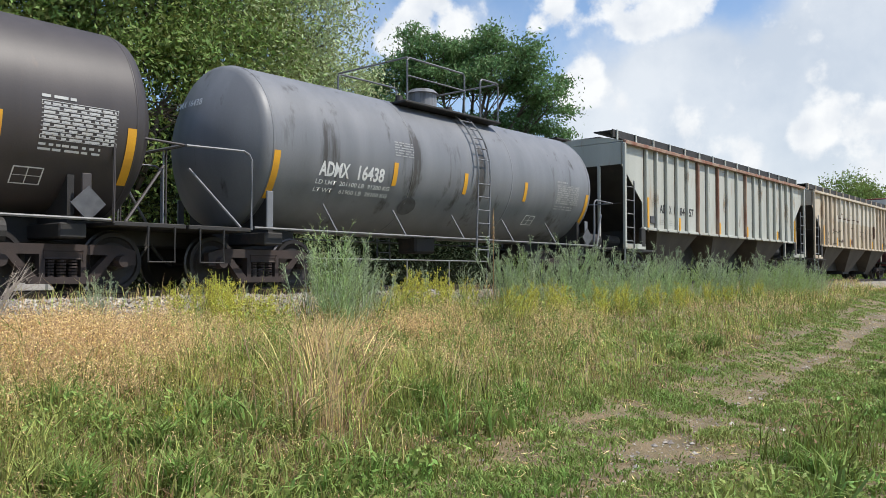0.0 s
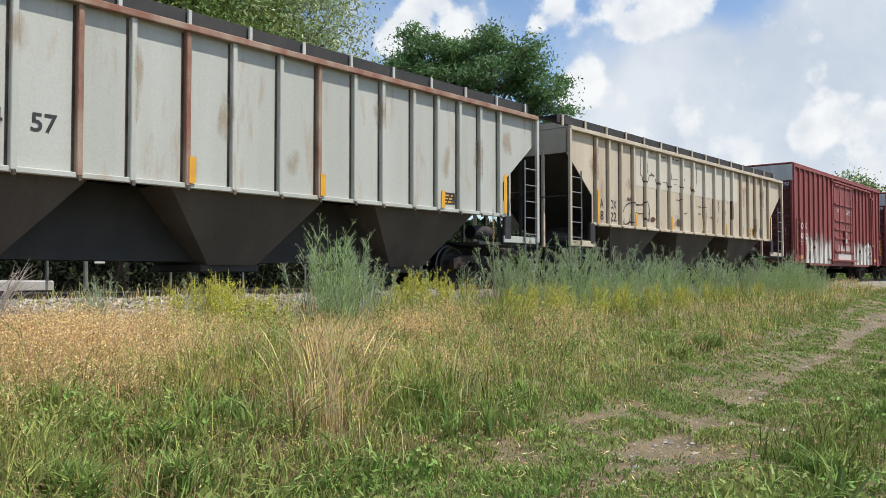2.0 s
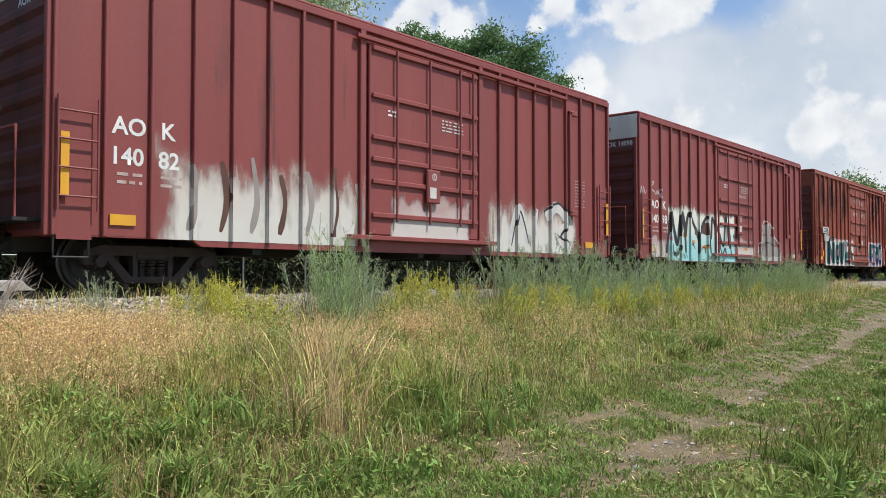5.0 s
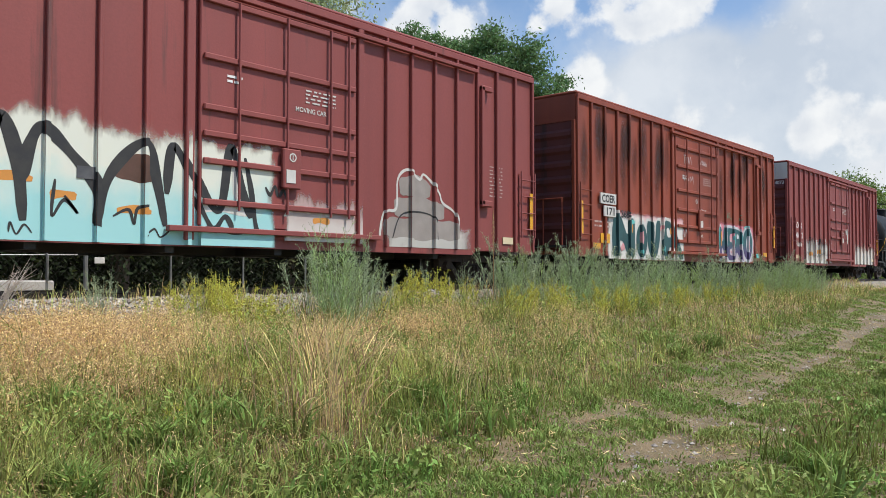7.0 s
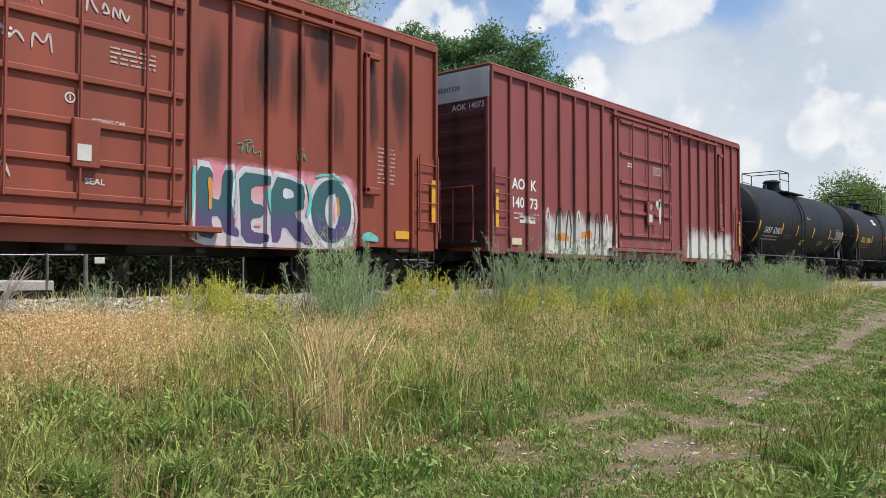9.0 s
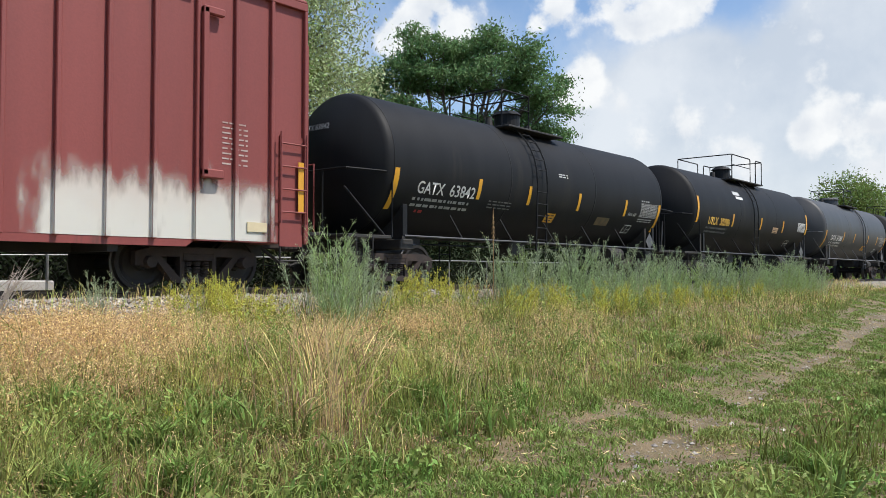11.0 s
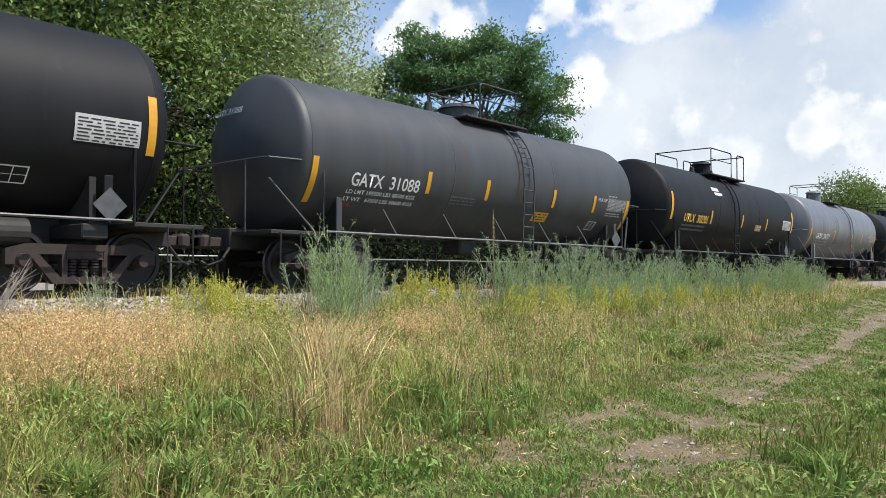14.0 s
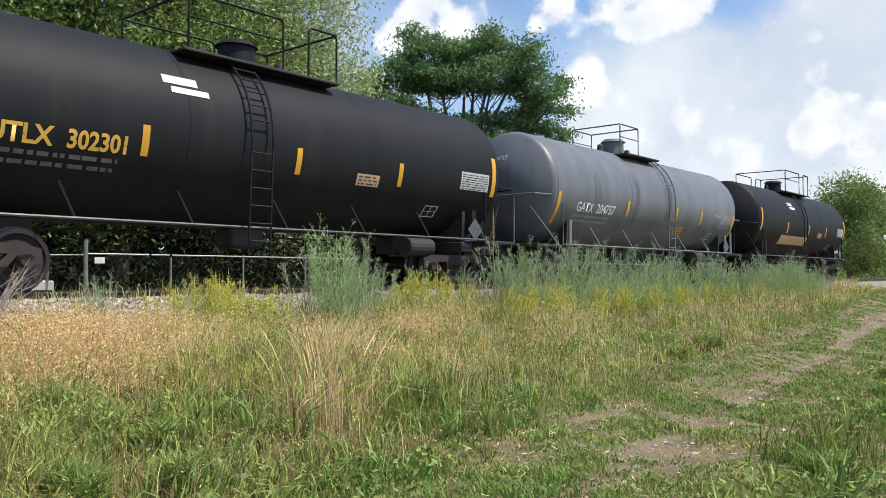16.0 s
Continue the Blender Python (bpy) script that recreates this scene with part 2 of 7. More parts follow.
def text_tank(parent, body, x, z, height, material, zc, r, spread=1.0, bold=0.0, width=None):
    bm = text_bm(body, height, spread, bold)
    if width:
        fit_width(bm, width)
    for v in bm.verts:
        v.co = Vector((x + v.co.x, 0, z + v.co.y))
    wrap(bm, zc, r + 0.006)
    return part("lettering", bm, material, parent)


def sheet_tank(parent, name, x0, x1, z0, z1, material, zc, r, lift=0.008, n=8, label=""):
    bm = bmesh.new()
    cols = [[bm.verts.new((x, 0, z0 + (z1 - z0) * i / n)) for i in range(n + 1)] for x in (x0, x1)]
    for i in range(n):
        bm.faces.new((cols[0][i], cols[1][i], cols[1][i + 1], cols[0][i + 1]))
    wrap(bm, zc, r + lift)
    return part(name, bm, material, parent, label)


def bars(parent, x, z, width, rows, pitch, material, y=None, zc=0, r=0, seed=0, fill=0.5):
    """Writing too small to read: broken bars."""
    rnd = random.Random(seed)
    bm = bmesh.new()
    for k in range(rows):
        zz, xx = z - k * pitch, x
        while xx < x + width - 0.02:
            w = rnd.uniform(0.05, 0.22)
            x1 = min(xx + w, x + width)
            vs = [bm.verts.new(p) for p in ((xx, y or 0, zz), (x1, y or 0, zz), (x1, y or 0, zz + pitch * fill), (xx, y or 0, zz + pitch * fill))]
            bm.faces.new(vs)
            xx = x1 + rnd.uniform(0.02, 0.07)
        if rnd.random() < 0.15:
            continue
    if y is None:
        wrap(bm, zc, r + 0.007)
    return part("small_print", bm, material, parent)


def data_table(car, x0, x1, z0, z1, rows, columns, material, zc, r, seed):
    """A framed table of small print, with a heading and two lines below it."""
    bm = bmesh.new()
    t = 0.009
    lines = [(x0, x1, z, z + t) for z in [z0 + (z1 - z0) * k / rows for k in range(rows + 1)]] + [(x, x + t, z0, z1 + t) for x in [x0] + [x0 + (x1 - x0) * c for c in columns] + [x1]]
    for a, b, c, d in lines:
        bm.faces.new([bm.verts.new((x, 0, z)) for x, z in ((a, c), (b, c), (b, d), (a, d))])
    wrap(bm, zc, r + 0.0075)
    part("table_frame", bm, material, car)
    step = (z1 - z0) / rows
    bars(car, x0 + 0.03, z1 - step * 0.78, x1 - x0 - 0.06, rows, step, material, None, zc, r, seed, 0.5)
    bars(car, x0, z1 + 0.05, 0.45 * (x1 - x0), 1, 0.06, material, None, zc, r, seed + 40, 0.7)
    bars(car, x0, z0 - 0.09, 0.8 * (x1 - x0), 2, 0.07, material, None, zc, r, seed + 41, 0.5)


# ---- train ----
WHEELS = []          # (wheelset, radius) to be keyed in motions()
CARS = []            # (car, position along the train)
WHEEL_R = 0.457


def wheelset_mesh():
    bm = bmesh.new()
    for s in (-1, 1):
        prof = [(0.64, 0.0), (0.64, 0.36), (0.66, 0.39), (0.675, 0.44), (0.68, 0.487), (0.71, 0.487), (0.725, 0.457), (0.82, 0.452),
                (0.82, 0.39), (0.79, 0.37), (0.765, 0.3), (0.775, 0.14), (0.83, 0.12), (0.83, 0.0)]
        seg = 28
        rings = []
        for y, r in prof:
            rings.append([bm.verts.new((r * math.cos(2 * math.pi * k / seg), s * y, r * math.sin(2 * math.pi * k / seg))) for k in range(seg)] if r else [bm.verts.new((0, s * y, 0))])
        for a, b in zip(rings, rings[1:]):
            for k in range(seg):
                k2 = (k + 1) % seg
                if len(a) == 1:
                    bm.faces.new((a[0], b[k], b[k2]))
                elif len(b) == 1:
                    bm.faces.new((a[k], a[k2], b[0]))
                else:
                    bm.faces.new((a[k], a[k2], b[k2], b[k]))
    tube(bm, [(0, -0.95, 0), (0, 0.95, 0)], 0.08, 10)
    bmesh.ops.recalc_face_normals(bm, faces=bm.faces)
    me = bpy.data.meshes.new("wheelset")
    bm.to_mesh(me)
    bm.free()
    for mt in (M_WHEEL, M_TREAD):
        me.materials.append(mt)
    for p in me.polygons:
        c = p.center
        r = math.hypot(c.x, c.z)
        if 0.44 < r < 0.475 and 0.7 < abs(c.y) < 0.83:
            p.material_index = 1
    return me


ME_WHEELSET = wheelset_mesh()


def sideframe_mesh(s):
    """Cast truck side frame with its two windows, spring group between."""
    bm = bmesh.new()
    y0, y1 = s * 0.90, s * 1.05
    top, bot = 0.66, 0.24
    # top chord, bottom chord, columns and the pedestal jaws
    prism(bm, [(-1.12, 0.62), (-1.12, 0.40), (-0.98, 0.40), (-0.90, 0.52), (-0.62, 0.55), (0.62, 0.55), (0.90, 0.52), (0.98, 0.40), (1.12, 0.40), (1.12, 0.62), (0.85, 0.70), (-0.85, 0.70)], y0, y1)
    prism(bm, [(-0.80, 0.54), (-0.66, 0.54), (-0.36, 0.22), (0.36, 0.22), (0.66, 0.54), (0.80, 0.54), (0.46, 0.12), (-0.46, 0.12)], y0, y1)
    prism(bm, [(-0.34, 0.20), (-0.26, 0.20), (-0.26, 0.57), (-0.34, 0.57)], y0, y1)
    prism(bm, [(0.26, 0.20), (0.34, 0.20), (0.34, 0.57), (0.26, 0.57)], y0, y1)
    me = bpy.data.meshes.new("side_frame")
    bm.to_mesh(me)
    bm.free()
    me.materials.append(M_TRUCK)
    return me


ME_FRAMES = {s: sideframe_mesh(s) for s in (-1, 1)}


def spring_mesh(s):
    bm = bmesh.new()
    for k in range(3):
        x = -0.17 + 0.17 * k
        for i in range(6):
            z = 0.23 + 0.045 * i
            bmesh.ops.create_cone(bm, cap_ends=True, segments=10, radius1=0.065, radius2=0.065, depth=0.026, matrix=Matrix.Translation((x, s * 0.98, z)))
    box(bm, -0.28, 0.28, s * 0.88, s * 1.04, 0.48, 0.60, 0.02)
    me = bpy.data.meshes.new("spring_pack")
    bm.to_mesh(me)
    bm.free()
    me.materials.append(M_TRUCK)
    return me


def cap_mesh(s):
    bm = bmesh.new()
    bmesh.ops.create_cone(bm, cap_ends=True, segments=12, radius1=0.11, radius2=0.09, depth=0.14, matrix=Matrix.Translation((0, s * 1.08, WHEEL_R)) @ Matrix.Rotation(math.pi / 2, 4, "X"))
    me = bpy.data.meshes.new("bearing_cap")
    bm.to_mesh(me)
    bm.free()
    me.materials.append(M_TRUCK)
    return me


ME_SPRINGS = {s: spring_mesh(s) for s in (-1, 1)}
ME_CAPS = {s: cap_mesh(s) for s in (-1, 1)}


def mesh_part(name, me, parent, loc=(0, 0, 0)):
    ob = new(name, me)
    ob.parent = parent
    ob.location = loc
    return ob


def truck(car, x):
    t = part("truck", bm_box(x - 0.2, x + 0.2, -0.95, 0.95, 0.42, 0.68, bevel=0.03), M_TRUCK, car, "rust-brown cast steel bogie")
    for s in (-1, 1):
        mesh_part("side_frame", ME_FRAMES[s], t, (x, 0, 0))
        mesh_part("spring_pack", ME_SPRINGS[s], t, (x, 0, 0))
        for dx in (-0.889, 0.889):
            mesh_part("bearing_cap", ME_CAPS[s], t, (x + dx, 0, 0))
    for dx in (-0.889, 0.889):
        w = mesh_part("wheelset", ME_WHEELSET, t, (x + dx, 0, WHEEL_R))
        WHEELS.append((w, (x + dx, 0, WHEEL_R)))


def coupler(car, x, s, reach):
    bm = bmesh.new()
    box(bm, min(x, x + s * reach), max(x, x + s * reach), -0.09, 0.09, 0.76, 0.94, 0.02)
    box(bm, min(x + s * (reach - 0.22), x + s * reach), max(x + s * (reach - 0.22), x + s * reach), -0.19, 0.17, 0.72, 0.98, 0.05)
    part("coupler", bm, M_TRUCK, car)
    bm = bmesh.new()
    tube(bm, [(x, -0.3, 0.75), (x + s * reach * 0.4, -0.32, 0.5), (x + s * reach * 0.8, -0.22, 0.42), (x + s * reach, -0.15, 0.5)], 0.03, 6)
    part("brake_hose", bm, M_UNDER, car)


def car_root(name, label, u, category):
    car = new(name)
    car.empty_display_size = 0.2
    tagged(car, label, category, "cars of the freight train")
    car.location = (u, TRACK_Y, RAIL_Z)
    CARS.append((car, u))
    return car


def ladder(car, x0, x1, y, z0, z1, n, material, name="ladder", r=0.016):
    bm = bmesh.new()
    for x in (x0, x1):
        tube(bm, [(x, y, z0), (x, y, z1)], r * 1.3, 6)
    for k in range(n):
        z = z0 + (z1 - z0) * (k + 0.5) / n
        tube(bm, [(x0, y, z), (x1, y, z)], r, 6)
    return part(name, bm, material, car)


# ---- tank cars ----
T_R, T_ZC, T_A = 1.53, 2.62, 6.07


def tank_car(label, u, paint, text, ink, style, seed=0, half=T_A):
    """style: 'G' low stripes and white letters, 'U' high stripes and yellow letters, 'A' the older car."""
    rnd = random.Random(seed)
    car = car_root("tank_car", label, u, "tank car")
    a, r, zc = half, T_R, T_ZC
    bm = bmesh.new()
    # dished heads: shallow spherical cap with a tight knuckle
    cap = [(0.74, 0.0)] + [(0.16 + 0.58 * (1 - (q * q)), r * 0.965 * q) for q in (0.15, 0.3, 0.45, 0.6, 0.75, 0.88, 0.96)] + [(0.16, r * 0.97), (0.09, r * 0.99), (0.0, r)]
    prof = [(-a - d, q) for d, q in cap]
    for x in (-a + 0.02, -a * 0.5, 0.0, a * 0.5, a - 0.02):
        prof.append((x, r))
    prof += [(a + d, q) for d, q in cap[::-1]]
    lathe(bm, prof, zc, 64)
    part("tank", bm, paint, car, smooth=True)
    # weld bands
    for x in (-a, -a * 0.33, a * 0.33, a):
        bm = bmesh.new()
        lathe(bm, [(x - 0.02, r - 0.01), (x - 0.018, r + 0.003), (x + 0.018, r + 0.003), (x + 0.02, r - 0.01)], zc, 64)
        part("weld_band", bm, paint, car, smooth=True)
    e = 0.3 if seed == 8 else 0.0      # the longest car
    # stub sills, platforms, saddles
    for s in (-1, 1):
        bm = bmesh.new()
        box(bm, min(s * 3.9, s * (7.0 + e)), max(s * 3.9, s * (7.0 + e)), -0.28, 0.28, 0.72, 1.12, 0.02)
        part("stub_sill", bm, M_UNDER, car)
        bm = bmesh.new()
        box(bm, min(s * (5.75 + e), s * (6.95 + e)), max(s * (5.75 + e), s * (6.95 + e)), -1.45, 1.45, 0.98, 1.05, 0.01)
        part("end_platform", bm, M_UNDER, car)
        bm = bmesh.new()
        box(bm, s * (5.2 + e) - 0.2, s * (5.2 + e) + 0.2, -1.35, 1.35, 0.78, 1.0, 0.02)
        prism(bm, [(s * (5.2 + e) - 0.05, 0.98), (s * (5.2 + e) + 0.05, 0.98), (s * (5.2 + e) + 0.05, 1.7), (s * (5.2 + e) - 0.05, 1.7)], -1.25, 1.25)
        part("saddle", bm, M_UNDER, car)
        for q in (-1, 1):
            part("saddle_plate", bm_box(s * (5.35 + e) - 0.07, s * (5.35 + e) + 0.07, q * 1.42 - 0.02, q * 1.42 + 0.02, 1.06, 1.72, bevel=0.01), paint, car)
            # safety rail round the platform
            bm = bmesh.new()
            tube(bm, [(s * (5.75 + e), q * 1.45, 1.02), (s * (5.75 + e), q * 1.45, 2.2), (s * (5.8 + e), q * 1.44, 2.3), (s * (5.9 + e), q * 1.43, 2.35), (s * (6.95 + e), q * 1.36, 2.33), (s * (7.0 + e), q * 1.2, 2.33), (s * (7.0 + e), 0, 2.33)], 0.022, 6)
            tube(bm, [(s * (7.0 + e), q * 0.75, 2.33), (s * (7.0 + e), q * 0.75, 1.02)], 0.018, 6)
            part("safety_rail", bm, paint, car)
            bm = bmesh.new()
            tube(bm, [(s * (6.75 + e), q * 1.1, 2.0), (s * (5.95 + e), q * 1.42, 1.05)], 0.025, 6)
            part("brace", bm, paint, car)
            # sill step
            bm = bmesh.new()
            tube(bm, [(s * (6.3 + e), q * 1.46, 1.0), (s * (6.3 + e), q * 1.46, 0.45), (s * (6.75 + e), q * 1.46, 0.45), (s * (6.75 + e), q * 1.46, 1.0)], 0.02, 6)
            part("sill_step", bm, M_UNDER, car)
        coupler(car, s * (7.0 + e), s, 0.51)
        truck(car, s * (5.2 + e))
    # low side handrail with brackets
    for q in (-1, 1):
        part("side_rail", bm_tube([(-5.7, q * 1.46, 1.06), (5.7, q * 1.46, 1.06)], 0.024, 6), M_RAILGREY if style != "U" and seed != 8 else M_STEELGREY, car)
        for k in range(5):
            x = -3.8 + 1.9 * k
            part("rail_bracket", bm_tube([(x - 0.12, q * 1.18, 1.62 - 0.02), (x, q * 1.46, 1.06)], 0.02, 5), paint, car)
    # walkway, manway, railing at the top
    zt = zc + r
    ox = {"A": 0.1, "G": -0.5, "U": -0.2}[style] + e
    rails = [(ox - 1.6, ox + 0.35), (ox + 0.95, ox + 1.65)]
    ry = 1.1
    if style == "G":
        rails, ry = ([(-0.25, 1.22)] if seed == 10 else [(-1.5, -0.3)]), 0.85
    mx, md, mh = (-0.05, 0.5, 0.34) if seed == 10 else (ox + 0.1, 0.36, 0.5)
    w0, w1 = (ox - 1.7, ox + 1.7) if style != "G" else (min(ox - 0.6, rails[0][0] - 0.1), max(ox + 1.1, rails[0][1] + 0.1))
    for s in (-1, 1):
        part("walkway", bm_box(w0, w1, s * 0.85 - 0.3, s * 0.85 + 0.3, zt - 0.2, zt - 0.15, bevel=0.01), M_UNDER, car)
    bm = bmesh.new()
    bmesh.ops.create_cone(bm, cap_ends=True, segments=20, radius1=md, radius2=md - 0.02, depth=mh, matrix=Matrix.Translation((mx, 0, zt + mh / 2 - 0.05)))
    bmesh.ops.create_cone(bm, cap_ends=True, segments=20, radius1=md + 0.05, radius2=md - 0.06, depth=0.1, matrix=Matrix.Translation((mx, 0, zt + mh - 0.04)))
    part("manway", bm, paint, car)
    for x, h in ((ox - 0.65, 0.3), (ox + 0.8, 0.25), (ox + 1.15, 0.32)):
        bm = bmesh.new()
        bmesh.ops.create_cone(bm, cap_ends=True, segments=10, radius1=0.12, radius2=0.08, depth=h, matrix=Matrix.Translation((x, 0.05, zt + h / 2 - 0.03)))
        part("valve", bm, M_UNDER, car)
    z0, z1 = zt - 0.2, zt + 0.78
    for q in (-1, 1):
        y = q * ry
        for k, (x0, x1) in enumerate(rails):
            bm = bmesh.new()
            tube(bm, [(x0, y, z0), (x0, y, z1 - 0.06), (x0 + 0.06, y, z1), (x1 - 0.06, y, z1), (x1, y, z1 - 0.06), (x1, y, z0)], 0.022, 6)
            part("top_railing", bm, paint, car)
            if k == 0:
                part("mid_rail", bm_tube([(x0, y, (z0 + z1) / 2 + 0.1), (x1, y, (z0 + z1) / 2 + 0.1)], 0.016, 6), paint, car)
    for x in (rails[0][0], rails[-1][1]):
        part("cross_rail", bm_tube([(x, -ry, z1), (x, ry, z1)], 0.022, 6), paint, car)
    # ladder bent round the near and far side
    for q in (-1, 1):
        bm = bmesh.new()
        lx = -0.85 if seed == 8 else {"A": 0.5, "G": 0.69 if seed == 10 else 0.5, "U": -0.7}[style]
        for x in (lx - 0.22, lx + 0.22):
            pts = [(x, q * (r + 0.11) * math.cos(t), zc + (r + 0.11) * math.sin(t)) for t in [radians(68 - 9.7 * k) for k in range(8)]]
            pts += [(x, q * (r + 0.11), 2.2), (x, q * 1.6, 1.2), (x, q * 1.58, 0.6)]
            tube(bm, pts, 0.022, 5)
        for k in range(13):
            t = radians(66 - 9.5 * k)
            if t > 0:
                y, z = q * (r + 0.11) * math.cos(t), zc + (r + 0.11) * math.sin(t)
            else:
                y, z = q * (r + 0.1), zc - 0.30 * (k - 6)
            tube(bm, [(lx - 0.22, y, z), (lx + 0.22, y, z)], 0.015, 5)
        part("ladder", bm, paint, car)
    # brake gear and outlet below
    bm = bmesh.new()
    box(bm, -0.35, 0.35, -0.3, 0.3, 0.75, 1.15, 0.05)
    part("bottom_outlet", bm, M_UNDER, car)
    bm = bmesh.new()
    bmesh.ops.create_cone(bm, cap_ends=True, segments=16, radius1=0.2, radius2=0.2, depth=0.8, matrix=Matrix.Translation((4.0 if style != "A" else 6.4, -0.9, 0.86 if style != "A" else 1.25)) @ Matrix.Rotation(math.pi / 2, 4, "Y"))
    part("brake_cylinder", bm, M_UNDER, car)
    # reflective stripes
    lo = 2.06 if style == "U" else 1.52
    tall = (lo, lo + 0.92)
    for x in (-a + 0.08, a - 0.08):
        sheet_tank(car, "reflective_stripe", x - 0.07, x + 0.07, tall[0], tall[1], M_YELLOW, zc, r, 0.01, label="yellow reflective stripe")
    mids = {"G": {8: (-3.2, -1.18, 1.18, 3.8), 12: (-2.2, 1.13, 3.1)}.get(seed, (-2.83, -0.77, 2.06, 4.1)), "U": (-2.76, 0.21, 2.86), "A": (-2.27, 0.0, 2.35)}[style]
    for x in mids:
        z = 1.97 if style == "G" else (2.05 if style == "A" else 2.05)
        sheet_tank(car, "reflective_stripe", x - 0.06, x + 0.06, z, z + 0.48, M_YELLOW, zc, r, 0.01, label="yellow reflective stripe")
    # lettering
    if text:
        mark, number = text
        x0 = {"G": -5.28 if seed == 8 else -5.05, "U": -5.0, "A": -4.25}[style]
        z0 = {"G": 1.97, "U": 2.05, "A": 2.1}[style]
        w = 0.88 if style != "A" else 0.74
        wn = 0.145 * len(number) + (0.17 if style == "G" else 0.03)
        text_tank(car, mark, x0, z0, 0.26, ink, zc, r, 1.0, 0.005 if style == "G" else 0.011, w)
        text_tank(car, number, x0 + w + 0.18, z0, 0.26, ink, zc, r, 1.0, 0.005 if style == "G" else 0.011, wn)
        lines = {"16438": ("LD LMT  201100 LB  91200 KG", "LT WT    61900 LB  28100 KG"), "31088": ("LD LMT 195500 LBS 88700 KGS", "LT WT   67500 LBS 30600 KGS")}.get(number)
        for k, body in enumerate(lines or ()):
            text_tank(car, body, x0 - 0.05, z0 - 0.17 - 0.16 * k, 0.085, M_WHITE, zc, r, 1.0, 0.002, 1.95)
        if not lines:
            bars(car, x0 - 0.05, z0 - 0.17, 1.9, 2, 0.15, M_PRINT if style != "U" else M_FADED, None, zc, r, seed, 0.45)
        # number on the head, smaller
        bm = text_bm(mark + " " + number, 0.12, 1.0, 0.002)
        for v in bm.verts:
            yy, zz = 0.75 - v.co.x - 0.05, 3.3 + v.co.y
            q = min(0.98, math.hypot(yy, zz - zc) / r)
            v.co = Vector((-a - 0.74 * math.sqrt(1 - q * q) - 0.012, yy, zz))
        part("lettering", bm, ink, car)
    # data panels towards the trailing end
    if style == "U":
        sheet_tank(car, "data_panel", 4.8, 5.8, 2.16, 2.56, M_PLACARD, zc, r, 0.008, label="grey data panel of small print")
        bars(car, 4.84, 2.49, 0.92, 7, 0.052, M_BLACK, None, zc, r + 0.004, seed + 1, 0.4)
        sheet_tank(car, "label_plate", -2.42, -1.8, 3.3, 3.46, M_PLACARD, zc, r, 0.008)
        sheet_tank(car, "label_plate", -2.3, -1.62, 3.14, 3.25, M_WHITE, zc, r, 0.008)
        sheet_tank(car, "label_plate", 1.67, 2.28, 1.98, 2.22, M_TAN, zc, r, 0.008, label="faded orange notice plate")
        bars(car, 1.72, 2.15, 0.5, 3, 0.07, M_BLACK, None, zc, r + 0.004, seed + 2, 0.4)
    else:
        x0, x1, tz0, tz1 = {1: (4.66, 5.76, 2.13, 2.66), 2: (3.75, 4.85, 2.1, 2.6), 8: (4.74, 5.86, 2.0, 2.42)}.get(seed, (4.83, 5.9, 2.07, 2.42))
        data_table(car, x0, x1, tz0, tz1, 9, (0.42, 0.62, 0.82), M_PRINT if seed != 1 else M_PLACARD, zc, r, seed + 3)
        if style == "G":
            if seed > 1:
                text_tank(car, "FRA AIP", 4.06 if seed == 8 else 4.28, 2.0 if seed == 8 else 2.31, 0.1, M_PLACARD, zc, r)
            nx = -0.2 if seed == 8 else 1.36
            sheet_tank(car, "notice_plate", nx, nx + (0.44 if seed == 8 else 0.66), 1.54, 1.82, M_TAN if seed % 2 else M_YELLOW, zc, r, 0.008, label="orange notice plate")
            bars(car, nx + 0.05, 1.74, 0.34 if seed == 8 else 0.56, 3, 0.075, M_BLACK, None, zc, r + 0.004, seed + 4, 0.4)
            bars(car, -2.75 if seed == 8 else -2.0, 1.95, 0.9, 3, 0.08, M_FADED, None, zc, r, seed + 5, 0.4)
            if seed == 8:
                sheet_tank(car, "notice_plate", 2.36, 3.08, 1.6, 1.86, M_DULLPLATE, zc, r, 0.008, label="worn brown notice plate")
                bars(car, 0.1, 2.86, 0.45, 2, 0.06, M_PLACARD, None, zc, r, 77, 0.5)
            # red dot of the notice
            bars(car, -5.1, 1.5, 0.25, 1, 0.12, M_REDMARK, None, zc, r, seed + 6, 0.6)
        else:
            bars(car, -2.3, 2.95, 0.55, 6, 0.055, M_PRINT, None, zc, r, seed + 5, 0.45)
    if style == "A":
        bm = bmesh.new()
        ring = [bm.verts.new((-1.66 + 0.25 * math.cos(math.pi * k / 12), 0, 1.62 + 0.22 * math.sin(math.pi * k / 12))) for k in range(24)]
        bm.faces.new(ring)
        wrap(bm, zc, r + 0.012)
        part("round_plate", bm, M_STEELGREY, car, "dark round cover plate")
    # framed test stencil
    fx = {1: 4.4, 2: 2.7}.get(seed, 4.15 if style != "U" else 3.88)
    bm = bmesh.new()
    for x0, x1, z0, z1 in ((fx, fx + 0.42, 1.4, 1.42), (fx, fx + 0.42, 1.68, 1.7), (fx, fx + 0.02, 1.4, 1.7), (fx + 0.4, fx + 0.42, 1.4, 1.7), (fx + 0.2, fx + 0.215, 1.4, 1.7), (fx, fx + 0.42, 1.55, 1.56)):
        vs = [bm.verts.new((x, 0, z)) for x, z in ((x0, z0), (x1, z0), (x1, z1), (x0, z1))]
        bm.faces.new(vs)
